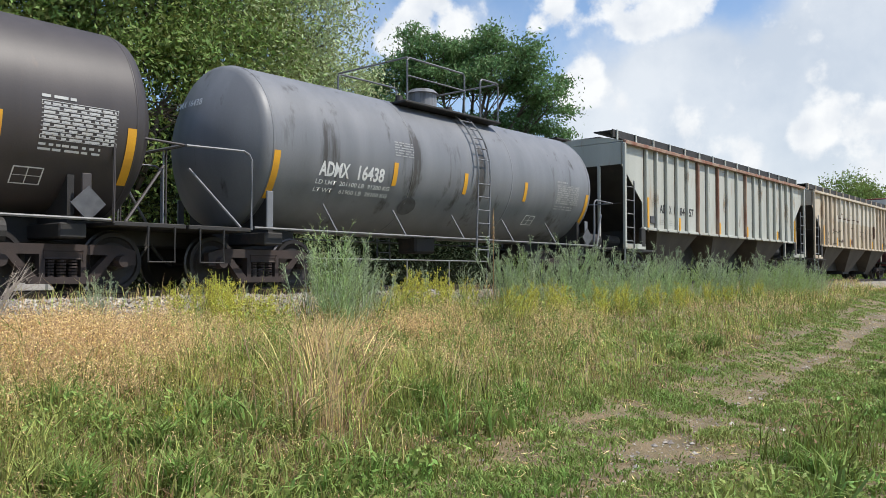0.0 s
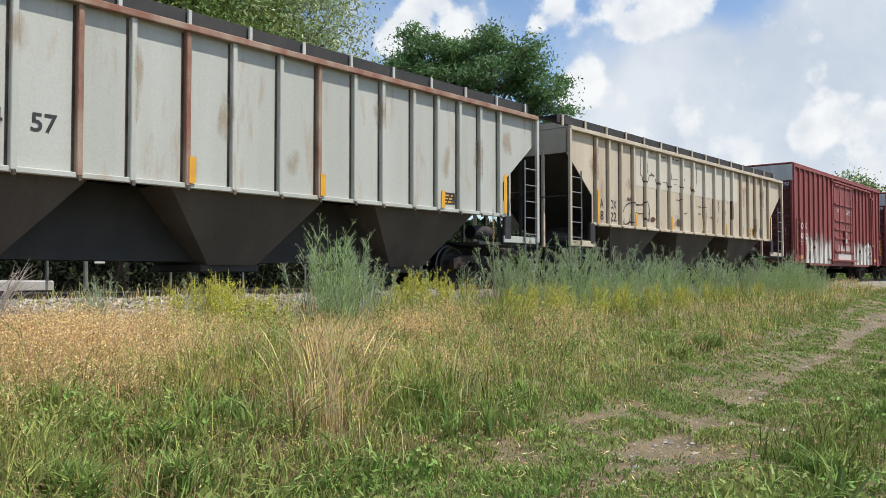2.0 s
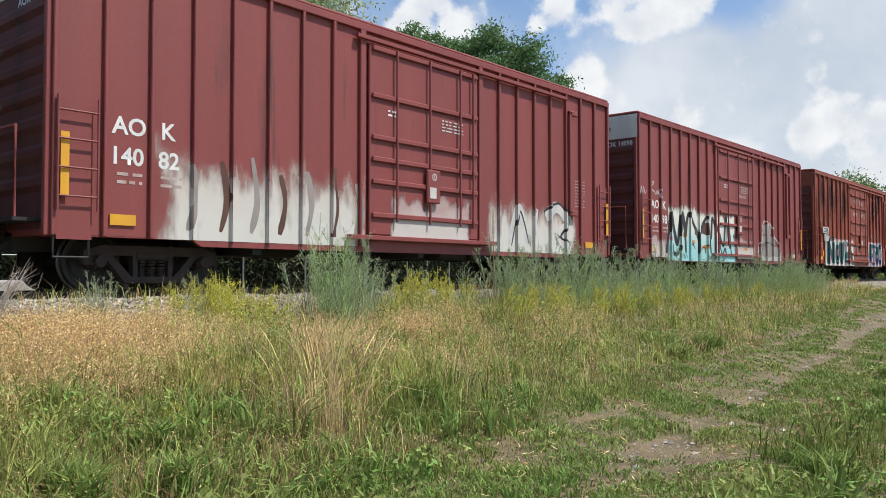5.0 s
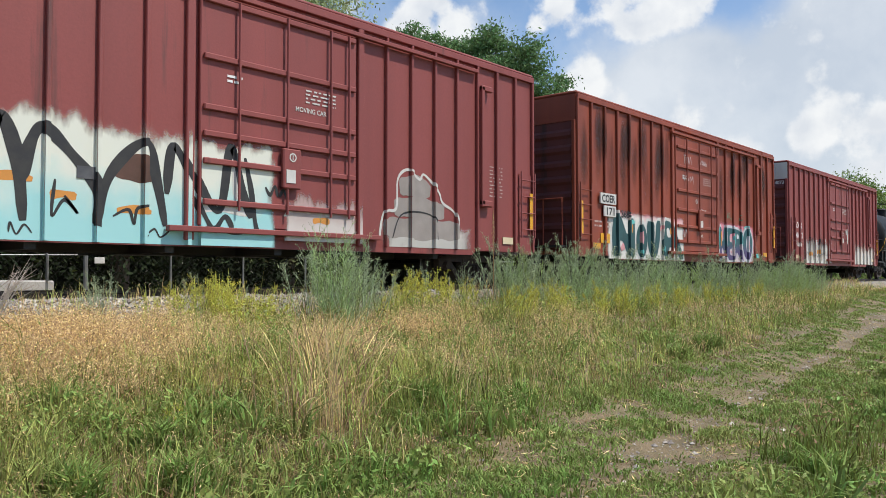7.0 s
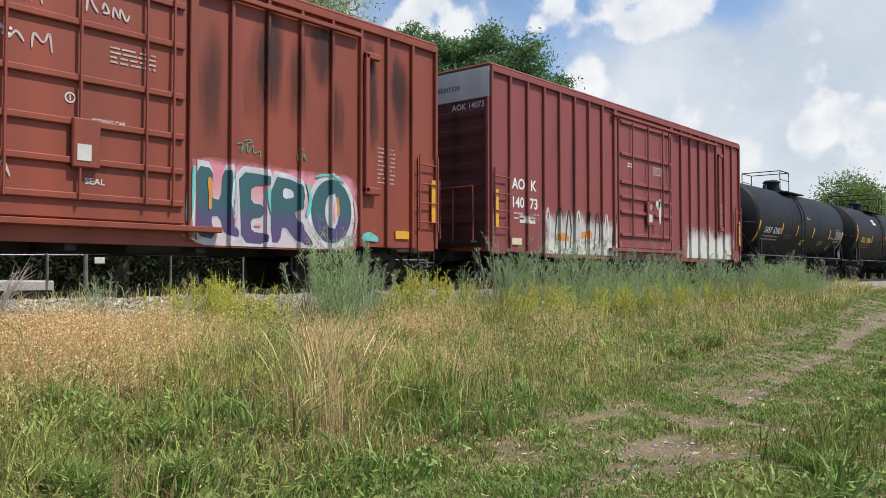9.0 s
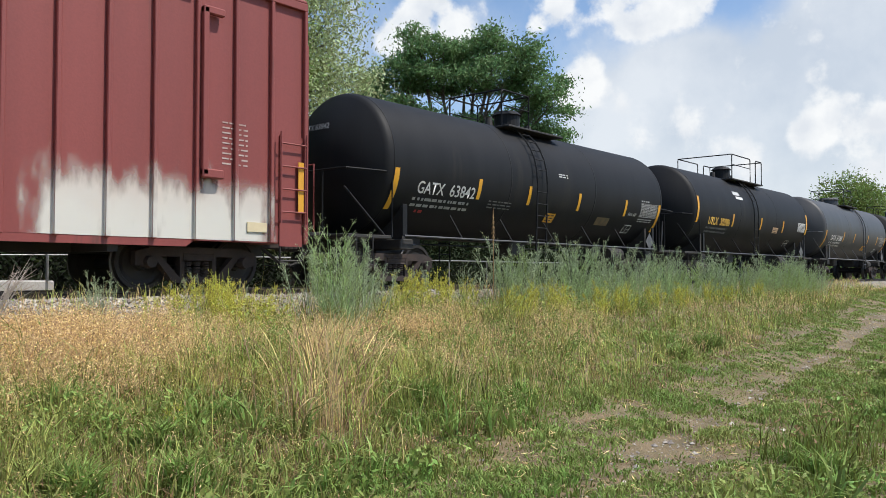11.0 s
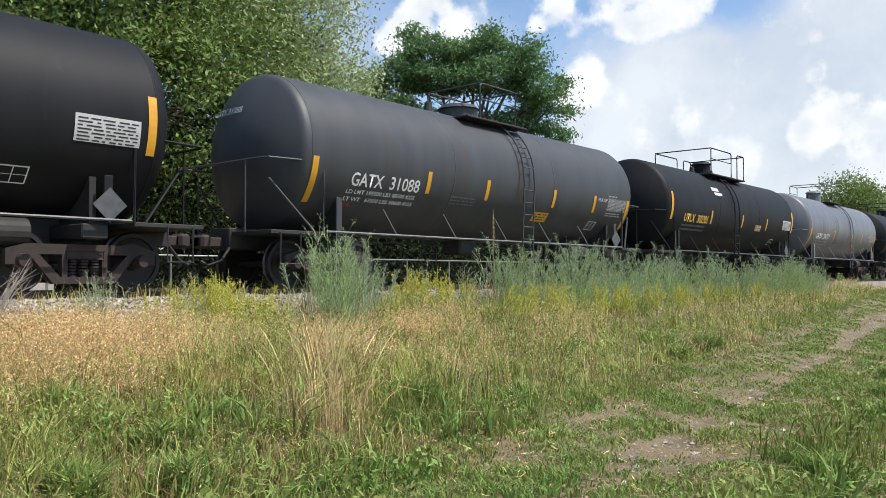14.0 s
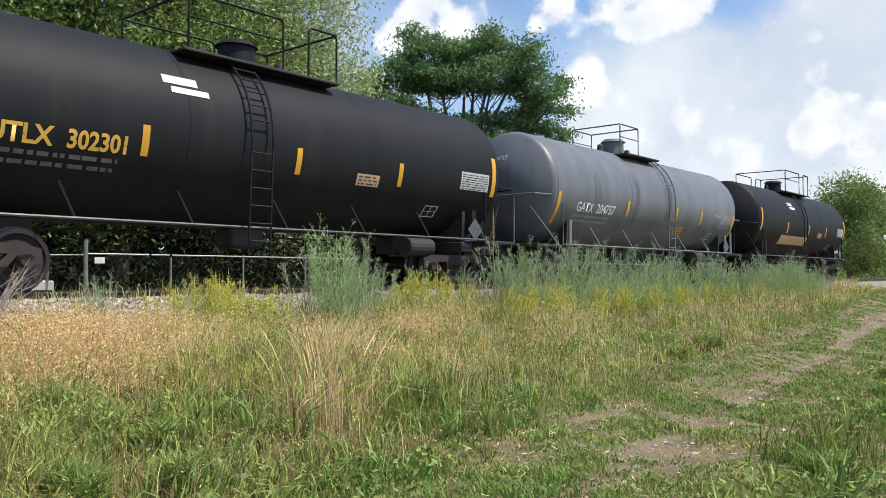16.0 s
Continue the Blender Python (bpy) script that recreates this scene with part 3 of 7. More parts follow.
    wrap(bm, zc, r + 0.008)
    part("test_stencil", bm, M_WHITE, car)
    # hazard placard holder
    bm = bmesh.new()
    prism(bm, [(5.1, 1.28), (5.36, 1.02), (5.62, 1.28), (5.36, 1.54)], -1.47, -1.455)
    part("placard_holder", bm, M_STEELGREY, car, "grey diamond placard holder")
    return car


M_RAILGREY = mat("weathered_grey_rail", (0.22, 0.22, 0.22), (0.14, 0.14, 0.14), 0.6, 0.2, 6, 60, 0.05)
M_FADED = mat("faded_lettering", (0.16, 0.16, 0.15), (0.10, 0.10, 0.10), 0.7, 0, 6, 60, 0.03)
M_PRINT = mat("greyed_white_print", (0.36, 0.36, 0.35), (0.26, 0.26, 0.25), 0.6, 0, 6, 60, 0.02)
M_PLACARD = mat("data_panel_grey", (0.55, 0.55, 0.53), (0.45, 0.45, 0.44), 0.6, 0, 6, 60, 0.03)
M_TAN = mat("faded_orange_plate", (0.62, 0.40, 0.22), (0.5, 0.33, 0.2), 0.6, 0, 6, 60, 0.03)
M_DULLPLATE = mat("worn_brown_plate", (0.16, 0.11, 0.05), (0.09, 0.07, 0.04), 0.7, 0, 6, 60, 0.03)
M_REDMARK = mat("red_mark", (0.35, 0.03, 0.03), None, 0.6, 0, 6, 60, 0.03)
M_STEELGREY = mat("grey_steel_plate", (0.11, 0.11, 0.115), (0.07, 0.07, 0.075), 0.5, 0.2, 6, 60, 0.05)
M_RUSTRIB = mat("rusted_rib", (0.23, 0.10, 0.065), (0.36, 0.27, 0.20), 0.8, 0, 2.5, 50, 0.2, (1, 1, 0.5))


# ---- covered hoppers ----
# the side ribs, unevenly spaced between the slope sheets
POSTS_HOP = [-6.95, -6.25, -5.53, -4.76, -3.97, -3.08, -2.28, -1.36, -0.5, 0.47, 1.35, 2.24, 3.0, 3.9, 4.67, 5.41, 6.15, 6.9]


def hopper_car(label, u, paint, letters, seed, rust_ribs, cut_tint):
    rnd = random.Random(seed)
    car = car_root("hopper_car", label, u, "hopper car")
    h, w, zt, zs = 8.4, 1.6, 4.13, 1.67
    cx, cz = 1.3, 3.5      # slope sheet meets the side: run from the end, height at the corner
    for q in (-1, 1):
        bm = bmesh.new()
        prism(bm, [(-h, zt), (-h, cz), (-h + cx, 2.45), (-h + cx, zs), (h - cx, zs), (h - cx, 2.45), (h, cz), (h, zt)], q * (w - 0.11), q * (w - 0.09))
        part("side_sheet", bm, paint, car)
        part("top_chord", bm_box(-h - 0.02, h + 0.02, q * w - 0.06, q * w + 0.03, zt - 0.03, zt + 0.08, bevel=0.012), rust_ribs, car)
        part("side_sill", bm_box(-h + cx - 0.05, h - cx + 0.05, q * (w - 0.06) - 0.05, q * (w - 0.06) + 0.05, zs - 0.05, zs + 0.03, bevel=0.01), paint, car)
        for k, x in enumerate(POSTS_HOP):
            m = rust_ribs if (k in (5, 7, 10) and q < 0) else paint
            part("rib", bm_box(x - 0.045, x + 0.045, min(q * (w - 0.1), q * (w + 0.01)), max(q * (w - 0.1), q * (w + 0.01)), zs - 0.02, zt - 0.02, bevel=0.012), m, car)
            if q < 0:
                # rust lines along the rib, left one widened to paint in the rib's shade
                for dx, hw in ((-0.066, 0.02), (0.058, 0.012)):
                    part("rust_seam", bm_box(x + dx - hw, x + dx + hw, -w + 0.085, -w + 0.091, zs + 0.02, zt - 0.04), M_SEAM, car)
                part("rivet", bm_box(x - 0.03, x + 0.03, -w - 0.035, -w - 0.005, zs - 0.1, zs - 0.02, bevel=0.01), M_SEAM, car)
        for s in (-1, 1):
            part("corner_post", bm_box(s * h - 0.05, s * h + 0.05, q * w - 0.05, q * w + 0.03, 1.05, zt, bevel=0.01), paint, car)
            ladder(car, s * (h - 0.03) if s > 0 else -h + 0.03, s * (h - 0.55), q * (w + 0.02), 1.05, 3.05, 5, M_RAILGREY)
            part("end_sill_side", bm_box(min(s * (h - 1.35), s * h), max(s * (h - 1.35), s * h), q * (w - 0.04) - 0.03, q * (w - 0.04) + 0.03, 1.02, 1.18, bevel=0.01), paint, car)
            part("jacking_pad", bm_box(s * (h - 1.2) - 0.13, s * (h - 1.2) + 0.13, q * (w - 0.05) - 0.05, q * (w - 0.05) + 0.05, 1.1, 1.66, bevel=0.02), M_UNDER, car)
            bm = bmesh.new()
            tube(bm, [(s * h, q * w, 1.05), (s * h, q * w, 0.5), (s * (h - 0.5), q * w, 0.5), (s * (h - 0.5), q * w, 1.05)], 0.022, 6)
            part("sill_step", bm, M_GALV, car)
        # stripes
        if q < 0:
            for x, z0, z1 in ((-6.92, 1.7, 2.62), (-4.66 if seed == 2 else -4.69, 1.7, 2.1), (-1.29 if seed == 2 else -2.24, 1.7, 2.12), (1.41 if seed == 2 else 2.36, 1.7, 2.1), (4.8, 1.7, 2.06), (7.06, 1.7, 2.62)):
                part("reflective_stripe", bm_box(x - 0.06, x + 0.06, -w - 0.022, -w - 0.008, z0, z1), M_YELLOW, car, "yellow reflective stripe")
    # end slope sheets, end bulkhead top, posts
    for s in (-1, 1):
        bm = bmesh.new()
        prism(bm, [(s * h, cz), (s * (h - 2.256), 1.62), (s * (h - 2.31), 1.66), (s * (h - 0.02), cz + 0.08)], -w + 0.13, w - 0.13)
        part("slope_sheet", bm, M_UNDER, car)
        part("end_panel", bm_box(min(s * h, s * (h - 0.05)), max(s * h, s * (h - 0.05)), -w + 0.06, w - 0.06, cz, zt + 0.04, bevel=0.01), paint, car)
        for y in (-0.75, 0.0, 0.75):
            part("end_post", bm_box(s * (h - 0.02) - 0.04, s * (h - 0.02) + 0.04, y - 0.04, y + 0.04, 1.0, cz + 0.1, bevel=0.01), paint if y == -0.75 else M_UNDER, car)
        part("end_platform", bm_box(min(s * (h - 2.2), s * h), max(s * (h - 2.2), s * h), -1.5, 1.5, 0.95, 1.02, bevel=0.01), M_UNDER, car)
        part("centre_sill", bm_box(min(s * (h - 3.5), s * h), max(s * (h - 3.5), s * h), -0.3, 0.3, 0.65, 0.95, bevel=0.01), M_UNDER, car)
        bm = bmesh.new()
        tube(bm, [(s * (h + 0.05), -1.5, 2.35), (s * (h + 0.05), 1.5, 2.35)], 0.016, 6)
        part("grab_iron", bm, M_UNDER, car)
        bm = bmesh.new()
        bmesh.ops.create_cone(bm, cap_ends=True, segments=16, radius1=0.17, radius2=0.17, depth=0.7, matrix=Matrix.Translation((s * (h - 1.0), -0.55, 1.3)) @ Matrix.Rotation(math.pi / 2, 4, "Y"))
        part("air_reservoir", bm, M_UNDER, car)
        coupler(car, s * h, s, 0.7)
        truck(car, s * 6.95)
    # roof
    bm = bmesh.new()
    a = [bm.verts.new((-h, y, z)) for y, z in ((-w, zt + 0.05), (-1.05, zt + 0.2), (0, zt + 0.26), (1.05, zt + 0.2), (w, zt + 0.05))]
    b = [bm.verts.new((h, y, z)) for y, z in ((-w, zt + 0.05), (-1.05, zt + 0.2), (0, zt + 0.26), (1.05, zt + 0.2), (w, zt + 0.05))]
    for i in range(4):
        bm.faces.new((a[i], a[i + 1], b[i + 1], b[i]))
    bm.faces.new(a[::-1])
    bm.faces.new(b)
    bmesh.ops.recalc_face_normals(bm, faces=bm.faces)
    part("roof", bm, paint, car)
    part("hatch_cover", bm_box(-7.6, 7.6, -0.35, 0.35, zt + 0.26, zt + 0.42, bevel=0.03), M_UNDER, car)
    for q in (-1, 1):
        part("running_board", bm_box(-h - 0.1, h + 0.1, q * 0.95 - 0.3, q * 0.95 + 0.3, zt + 0.36, zt + 0.40), M_UNDER, car)
        for k in range(15):
            x = -h + 0.1 + k * (2 * h - 0.2) / 14
            part("board_bracket", bm_box(x - 0.03, x + 0.03, q * 1.32 - 0.02, q * 1.32 + 0.02, zt + 0.08, zt + 0.42), paint, car)
        part("board_edge", bm_box(-h - 0.1, h + 0.1, q * 1.27 - 0.012, q * 1.27 + 0.012, zt + 0.2, zt + 0.42), M_UNDER, car)
    # three discharge bays
    for k in (-1, 0, 1):
        c = k * 4.45
        bm = bmesh.new()
        top, bot = 1.6, 0.5
        vt = [bm.verts.new(p) for p in ((c - top, -w + 0.12, zs), (c + top, -w + 0.12, zs), (c + top, w - 0.12, zs), (c - top, w - 0.12, zs))]
        vb = [bm.verts.new(p) for p in ((c - bot, -0.85, 0.42), (c + bot, -0.85, 0.42), (c + bot, 0.85, 0.42), (c - bot, 0.85, 0.42))]
        bm.faces.new(vb)
        for i in range(4):
            j = (i + 1) % 4
            bm.faces.new((vt[i], vt[j], vb[j], vb[i]))
        bmesh.ops.recalc_face_normals(bm, faces=bm.faces)
        part("discharge_bay", bm, M_BAY, car, "sooty sloping hopper bay")
        part("outlet_gate", bm_box(c - 0.6, c + 0.6, -0.8, 0.8, 0.3, 0.44, bevel=0.02), M_UNDER, car)
    # sill enlarged into an added dark backing that blackens the gaps between bays
    part("middle_sill", bm_box(-h + 2.2, h - 2.2, -0.5, 0.5, 0.48, 1.7), M_UNDER, car)
    for body, x, z, hh in letters:
        bm = text_bm(body, hh, 1.0, 0.006)
        fit_width(bm, {1: 0.16 if body == "X" else 0.07, 2: 0.37}[len(body)])
        for v in bm.verts:
            v.co = Vector((x + v.co.x, -w + 0.083, z + v.co.y))
        part("lettering", bm, M_BLACK, car)
    # small plate, defect card box
    cbx = -6.6 if seed == 2 else 6.0
    part("card_box", bm_box(cbx, cbx + 0.3, -w + 0.055, -w + 0.092, 1.85, 2.08, bevel=0.01), M_STEELGREY, car)
    part("data_panel", bm_box(4.85, 5.3, -w + 0.08, -w + 0.092, 1.8, 2.05), M_BLACK, car, "black test data panel")
    bars(car, 4.88, 1.97, 0.36, 3, 0.07, M_YELLOW, -w + 0.077, seed=seed, fill=0.45)
    bars(car, -5.95 if seed == 2 else -6.9, 1.98 if seed == 2 else 1.75, 0.9, 3, 0.07, M_PRINT, -w + 0.084, seed=seed + 9, fill=0.25)
    return car


# rust brown, darkened so the rib seams also hold painted shade
M_SEAM = mat("seam_rust_and_shade", (0.06, 0.042, 0.032), (0.15, 0.115, 0.085), 0.85, 0, 3.5, 60, 0.1, (1, 1, 0.6))
M_BAY = mat("dusty_black_bay", (0.058, 0.047, 0.038), (0.085, 0.069, 0.055), 0.8, 0, 1.4, 40, 0.15, (1, 1, 0.5), (0.03, 0.027, 0.025), 0.58)


# ---- box cars ----
def box_car(label, u, paint, seed, end_top, sheet_text, beams=(4.7, 3.77, 2.95, 2.52, 2.08, 1.42), number=""):
    car = car_root("box_car", label, u, "box car")
    h, w, zt, zs = 7.74, 1.55, 5.1, 0.8
    M = paint
    part("body", bm_box(-h, h, -w, w, zs + 0.02, zt - 0.02), M, car)
    part("roof", bm_box(-h - 0.03, h + 0.03, -w - 0.04, w + 0.04, zt + 0.04, zt + 0.12, bevel=0.03), M, car)
    dl, dr = -1.85, 1.85
    for q in (-1, 1):
        y0, y1 = q * w, q * (w + 0.07)
        part("top_chord", bm_box(-h, h, q * (w + 0.03) - 0.05, q * (w + 0.03) + 0.05, zt - 0.1, zt + 0.04, bevel=0.01), M, car)
        part("side_sill", bm_box(-h, h, min(q * (w - 0.1), q * (w - 0.004)), max(q * (w - 0.1), q * (w - 0.004)), zs, zs + 0.16), M, car)
        xs = [-h + 0.03 + k * (dl + h - 0.03) / 8 for k in range(9)]
        xs = xs + [-x for x in xs]
        for x in xs:
            wd = 0.075 if abs(abs(x) - 1.85) < 0.01 else 0.035
            part("side_post", bm_box(x - wd, x + wd, q * (w + 0.035) - 0.04, q * (w + 0.035) + 0.04, zs, zt - 0.06, bevel=0.012), M, car)
        # sliding door on its tracks
        d = part("door", bm_box(dl + 0.15, dr - 0.15, q * (w + 0.05) - 0.035, q * (w + 0.05) + 0.035, zs + 0.24, zt - 0.32, bevel=0.015), M, car, "sliding door with cross beams")
        for z in beams:
            part("door_beam", bm_box(dl + 0.2, dr - 0.2, q * (w + 0.115) - 0.03, q * (w + 0.115) + 0.03, z - 0.05, z + 0.05, bevel=0.015), M, d)
        for x in (-1.0, 0.0, 1.0, 1.45):
            part("locking_bar", bm_tube([(x, q * (w + 0.16), 1.3), (x, q * (w + 0.16), 4.75)], 0.025, 6), M, d)
        part("lock_box", bm_box(-0.12, 0.28, q * (w + 0.16) - 0.04, q * (w + 0.16) + 0.04, 1.75, 2.45, bevel=0.02), M, d)
        part("door_track", bm_box(dl - 0.4, dr + 0.5, q * (w + 0.09) - 0.06, q * (w + 0.09) + 0.06, zs + 0.13, zs + 0.22, bevel=0.01), M, car)
        part("door_track", bm_box(dl - 0.2, dr + 3.6, q * (w + 0.09) - 0.05, q * (w + 0.09) + 0.05, zt - 0.28, zt - 0.2, bevel=0.01), M, car)
        # upright handling post with hooked ends
        bm = bmesh.new()
        box(bm, 5.55, 5.65, q * (w + 0.1) - 0.05, q * (w + 0.1) + 0.05, 1.85, 4.55, 0.01)
        box(bm, 5.55, 5.95, q * (w + 0.1) - 0.05, q * (w + 0.1) + 0.05, 4.45, 4.58, 0.02)
        box(bm, 5.55, 5.95, q * (w + 0.1) - 0.05, q * (w + 0.1) + 0.05, 1.8, 1.95, 0.02)
        part("door_stop", bm, M, car)
        # corner ladders on the sides
        for s in (-1, 1):
            ladder(car, s * (h - 0.62), s * (h - 0.05), q * (w + 0.12), 1.15, 2.75, 4, M)
            part("ladder_panel", bm_box(min(s * (h - 0.58), s * (h - 0.08)), max(s * (h - 0.58), s * (h - 0.08)), q * (w + 0.02) - 0.01, q * (w + 0.02) + 0.01, zs - 0.05, 2.7), M, car)
            bm = bmesh.new()
            tube(bm, [(s * (h - 0.05), q * w, zs), (s * (h - 0.05), q * w, 0.5), (s * (h - 0.55), q * w, 0.5), (s * (h - 0.55), q * w, zs)], 0.022, 6)
            part("sill_step", bm, M_UNDER, car)
            if q < 0:
                part("reflective_stripe", bm_box(s * (h - 0.16) - 0.06, s * (h - 0.16) + 0.06, -w - 0.095, -w - 0.08, 1.35, 2.25), M_YELLOW, car, "yellow reflective stripe")
                part("corner_plate", bm_box(s * (h - 1.05) - 0.2, s * (h - 1.05) + 0.2, -w - 0.03, -w - 0.01, 0.98, 1.14), M_CREAMPLATE if seed % 2 else M_YELLOW, car, "painted data plate")
    for s in (-1, 1):
        # end sheet and corrugations take the red with shade in its colour
        part("end_sheet", bm_box(min(s * (h - 0.01), s * (h + 0.006)), max(s * (h - 0.01), s * (h + 0.006)), -w + 0.02, w - 0.02, zs + 0.1, 4.42), M_BOX_END, car, "end sheet in shade-darkened red")
        # corrugated end with a plain top panel
        for k in range(7):
            z = 1.55 + 0.42 * k
            bm = bmesh.new()
            prism(bm, [(s * (h - 0.02), z - 0.16), (s * (h + 0.07), z - 0.05), (s * (h + 0.07), z + 0.05), (s * (h - 0.02), z + 0.16)], -w + 0.12, w - 0.12)
            part("end_corrugation", bm, M_BOX_END, car)
        part("end_top_panel", bm_box(min(s * h, s * (h + 0.03)), max(s * h, s * (h + 0.03)), -w, w, 4.42, zt + 0.03), end_top, car, "pale panel at the top of the end")
        for y in (-w + 0.04, w - 0.04):
            part("corner_post", bm_box(s * (h + 0.03) - 0.05, s * (h + 0.03) + 0.05, y - 0.05, y + 0.05, zs, 4.42, bevel=0.01), M, car)
        part("end_platform", bm_box(min(s * h, s * (h + 0.4)), max(s * h, s * (h + 0.4)), -1.3, 1.3, 1.0, 1.05), M_UNDER, car)
        bm = bmesh.new()
        tube(bm, [(s * (h + 0.38), -1.35, 1.05), (s * (h + 0.38), -1.35, 2.3), (s * (h + 0.38), 1.2, 2.3), (s * (h + 0.38), 1.2, 1.05)], 0.02, 6)
        for y in (-0.75, -0.15, 0.5):
            tube(bm, [(s * (h + 0.38), y, 1.05), (s * (h + 0.38), y, 2.3)], 0.016, 6)
        part("end_rail", bm, M, car)
        if s < 0:
            for body, y0, z0, hh, ink in ((("EXCESS HEIGHT CAR", 0.55, 4.68, 0.11, M_FADED), (number, -0.42, 4.2, 0.14, M_WHITE)) if number else ()):
                bm = text_bm(body, hh, 1.0, 0.004)
                fit_width(bm, 1.25 if z0 > 4.4 else 0.98)
                for v in bm.verts:
                    v.co = Vector((-h - 0.036 if z0 > 4.4 else -h - 0.012, y0 - v.co.x, z0 + v.co.y))
                part("lettering", bm, ink, car)
            for k in range(3):
                bm = bmesh.new()
                for j in range(3):
                    vs = [bm.verts.new((-h - 0.075, y, z)) for y, z in ((0.35, 3.65 - 0.84 * k - 0.03 * j - 0.03), (-0.05, 3.65 - 0.84 * k - 0.03 * j - 0.03), (-0.05, 3.65 - 0.84 * k - 0.03 * j - 0.015), (0.35, 3.65 - 0.84 * k - 0.03 * j - 0.015))]
                    bm.faces.new(vs)
                part("small_print", bm, M_FADED, car)

        coupler(car, s * h, s, 0.97)
        truck(car, s * 5.9)
    for q in (-1, 1):
        bm = bmesh.new()
        prism(bm, [(-5.5, zs), (-5.35, zs - 0.1), (5.35, zs - 0.1), (5.5, zs)], q * (w - 0.08), q * (w - 0.002))
        part("drop_sill", bm, M, car)
    part("underframe", bm_box(-h, h, -0.3, 0.3, 0.6, zs + 0.08), M_UNDER, car)
    for x in (-4.2, -2.1, 0.0, 2.1, 4.2):
        part("cross_bearer", bm_box(x - 0.08, x + 0.08, -1.45, 1.45, 0.6, 0.85), M_UNDER, car)
    bm = bmesh.new()
    bmesh.ops.create_cone(bm, cap_ends=True, segments=16, radius1=0.22, radius2=0.22, depth=1.1, matrix=Matrix.Translation((1.6, -0.9, 0.8)) @ Matrix.Rotation(math.pi / 2, 4, "Y"))
    part("air_reservoir", bm, M_UNDER, car)
    for body, x, z, hh, ink in sheet_text:
        text_flat(car, body, x, z, hh, ink, -w - 0.006, 1.0, bold=0.008)
    bars(car, 6.0, 2.75, 0.5, 9, 0.085, M_THINPRINT, -w - 0.006, seed=seed, fill=0.3)
    return car


M_THINPRINT = mat("worn_pale_print", (0.50, 0.40, 0.37), (0.36, 0.24, 0.21), 0.7, 0, 6, 60, 0.03)
M_CREAMPLATE = mat("cream_plate_paint", (0.66, 0.56, 0.36), (0.56, 0.46, 0.3), 0.6, 0, 4, 60, 0.05)
M_ROOF = mat("dull_galvanised_roof", (0.42, 0.42, 0.42), (0.3, 0.3, 0.31), 0.55, 0.3, 2, 40, 0.1)
M_ENDTOP = mat("off_white_panel_paint", (0.62, 0.61, 0.57), (0.5, 0.49, 0.46), 0.6, 0, 1.5, 40, 0.06, STREAK)

tank_car("brown-black tank car with white data panels and yellow stripes", 0.35, M_TANK_BROWN, None, M_WHITE, "G", 1)
tank_car("dark grey tank car with white lettering and weathered side", 14.3, M_TANK_WORN, ("ADMX", "16438"), M_WHITE, "A", 2, 5.34)
LET_A = [("AE", -5.92, 2.22, 0.25), ("X", -5.24, 2.22, 0.25), ("1", -4.93, 2.22, 0.25), ("84", -4.45, 2.22, 0.25), ("57", -3.73, 2.22, 0.25)]
HOP2 = hopper_car("pale grey ribbed covered hopper with rust-streaked sides", 29.95, M_HOP_GREY, LET_A, 2, M_RUSTRIB, None)
LET_C = [("CA", -6.85, 2.15, 0.25), ("OX", -6.1, 2.15, 0.25), ("78", -6.85, 1.8, 0.25), ("22", -6.1, 1.8, 0.25)]
HOP3 = hopper_car("cream ribbed covered hopper with rust and spray scrawls", 48.3, M_HOP_CREAM, LET_C, 3, M_HOP_CREAM, None)
BOX4 = box_car("dark red ribbed box car with white spray patches", 66.1, M_BOX_RED, 4, M_ENDTOP, [("AO", -6.86, 2.34, 0.25, M_WHITE), ("K", -6.08, 2.34, 0.25, M_WHITE), ("140", -6.9, 1.89, 0.25, M_WHITE), ("82", -6.12, 1.89, 0.25, M_WHITE)], number="AOK 14082")
BOX5 = box_car("dark red ribbed box car with turquoise spray piece", 83.44, M_BOX_RED, 5, M_ENDTOP, [("AO", -6.86, 2.34, 0.25, M_WHITE), ("K", -6.08, 2.34, 0.25, M_WHITE), ("140", -6.9, 1.89, 0.25, M_WHITE), ("98", -6.12, 1.89, 0.25, M_WHITE)], number="AOK 14098")
BOX6 = box_car("rust-stained orange-red box car with bold spray letters", 101.0, M_BOX_ORANGE, 6, M_BOX_ORANGE, [], beams=(4.44, 3.81, 3.02, 2.39, 1.85, 1.35))
BOX7 = box_car("dark red ribbed box car with white overspray", 118.4, M_BOX_RED, 7, M_ENDTOP, [("AO", -6.86, 2.34, 0.25, M_WHITE), ("K", -6.08, 2.34, 0.25, M_WHITE), ("140", -6.9, 1.89, 0.25, M_WHITE), ("73", -6.12, 1.89, 0.25, M_WHITE)], number="AOK 14073")
tank_car("glossy black tank car with white lettering", 134.55, M_TANK_BLACK, ("GATX", "63842"), M_PLACARD, "G", 8, 6.04)
tank_car("black tank car with yellow lettering", 149.48, M_TANK_BLACK, ("UTLX", "302086"), M_GOLD, "U", 9)
tank_car("grey tank car with white lettering and orange notice", 164.72, M_TANK_DARK, ("GATX", "31088"), M_WHITE, "G", 10)
tank_car("black tank car with yellow lettering", 179.75, M_TANK_BLACK, ("UTLX", "302301"), M_GOLD, "U", 11)
tank_car("pale grey tank car with white lettering", 194.62, M_TANK_GREY, ("GATX", "204757"), M_WHITE, "G", 12)
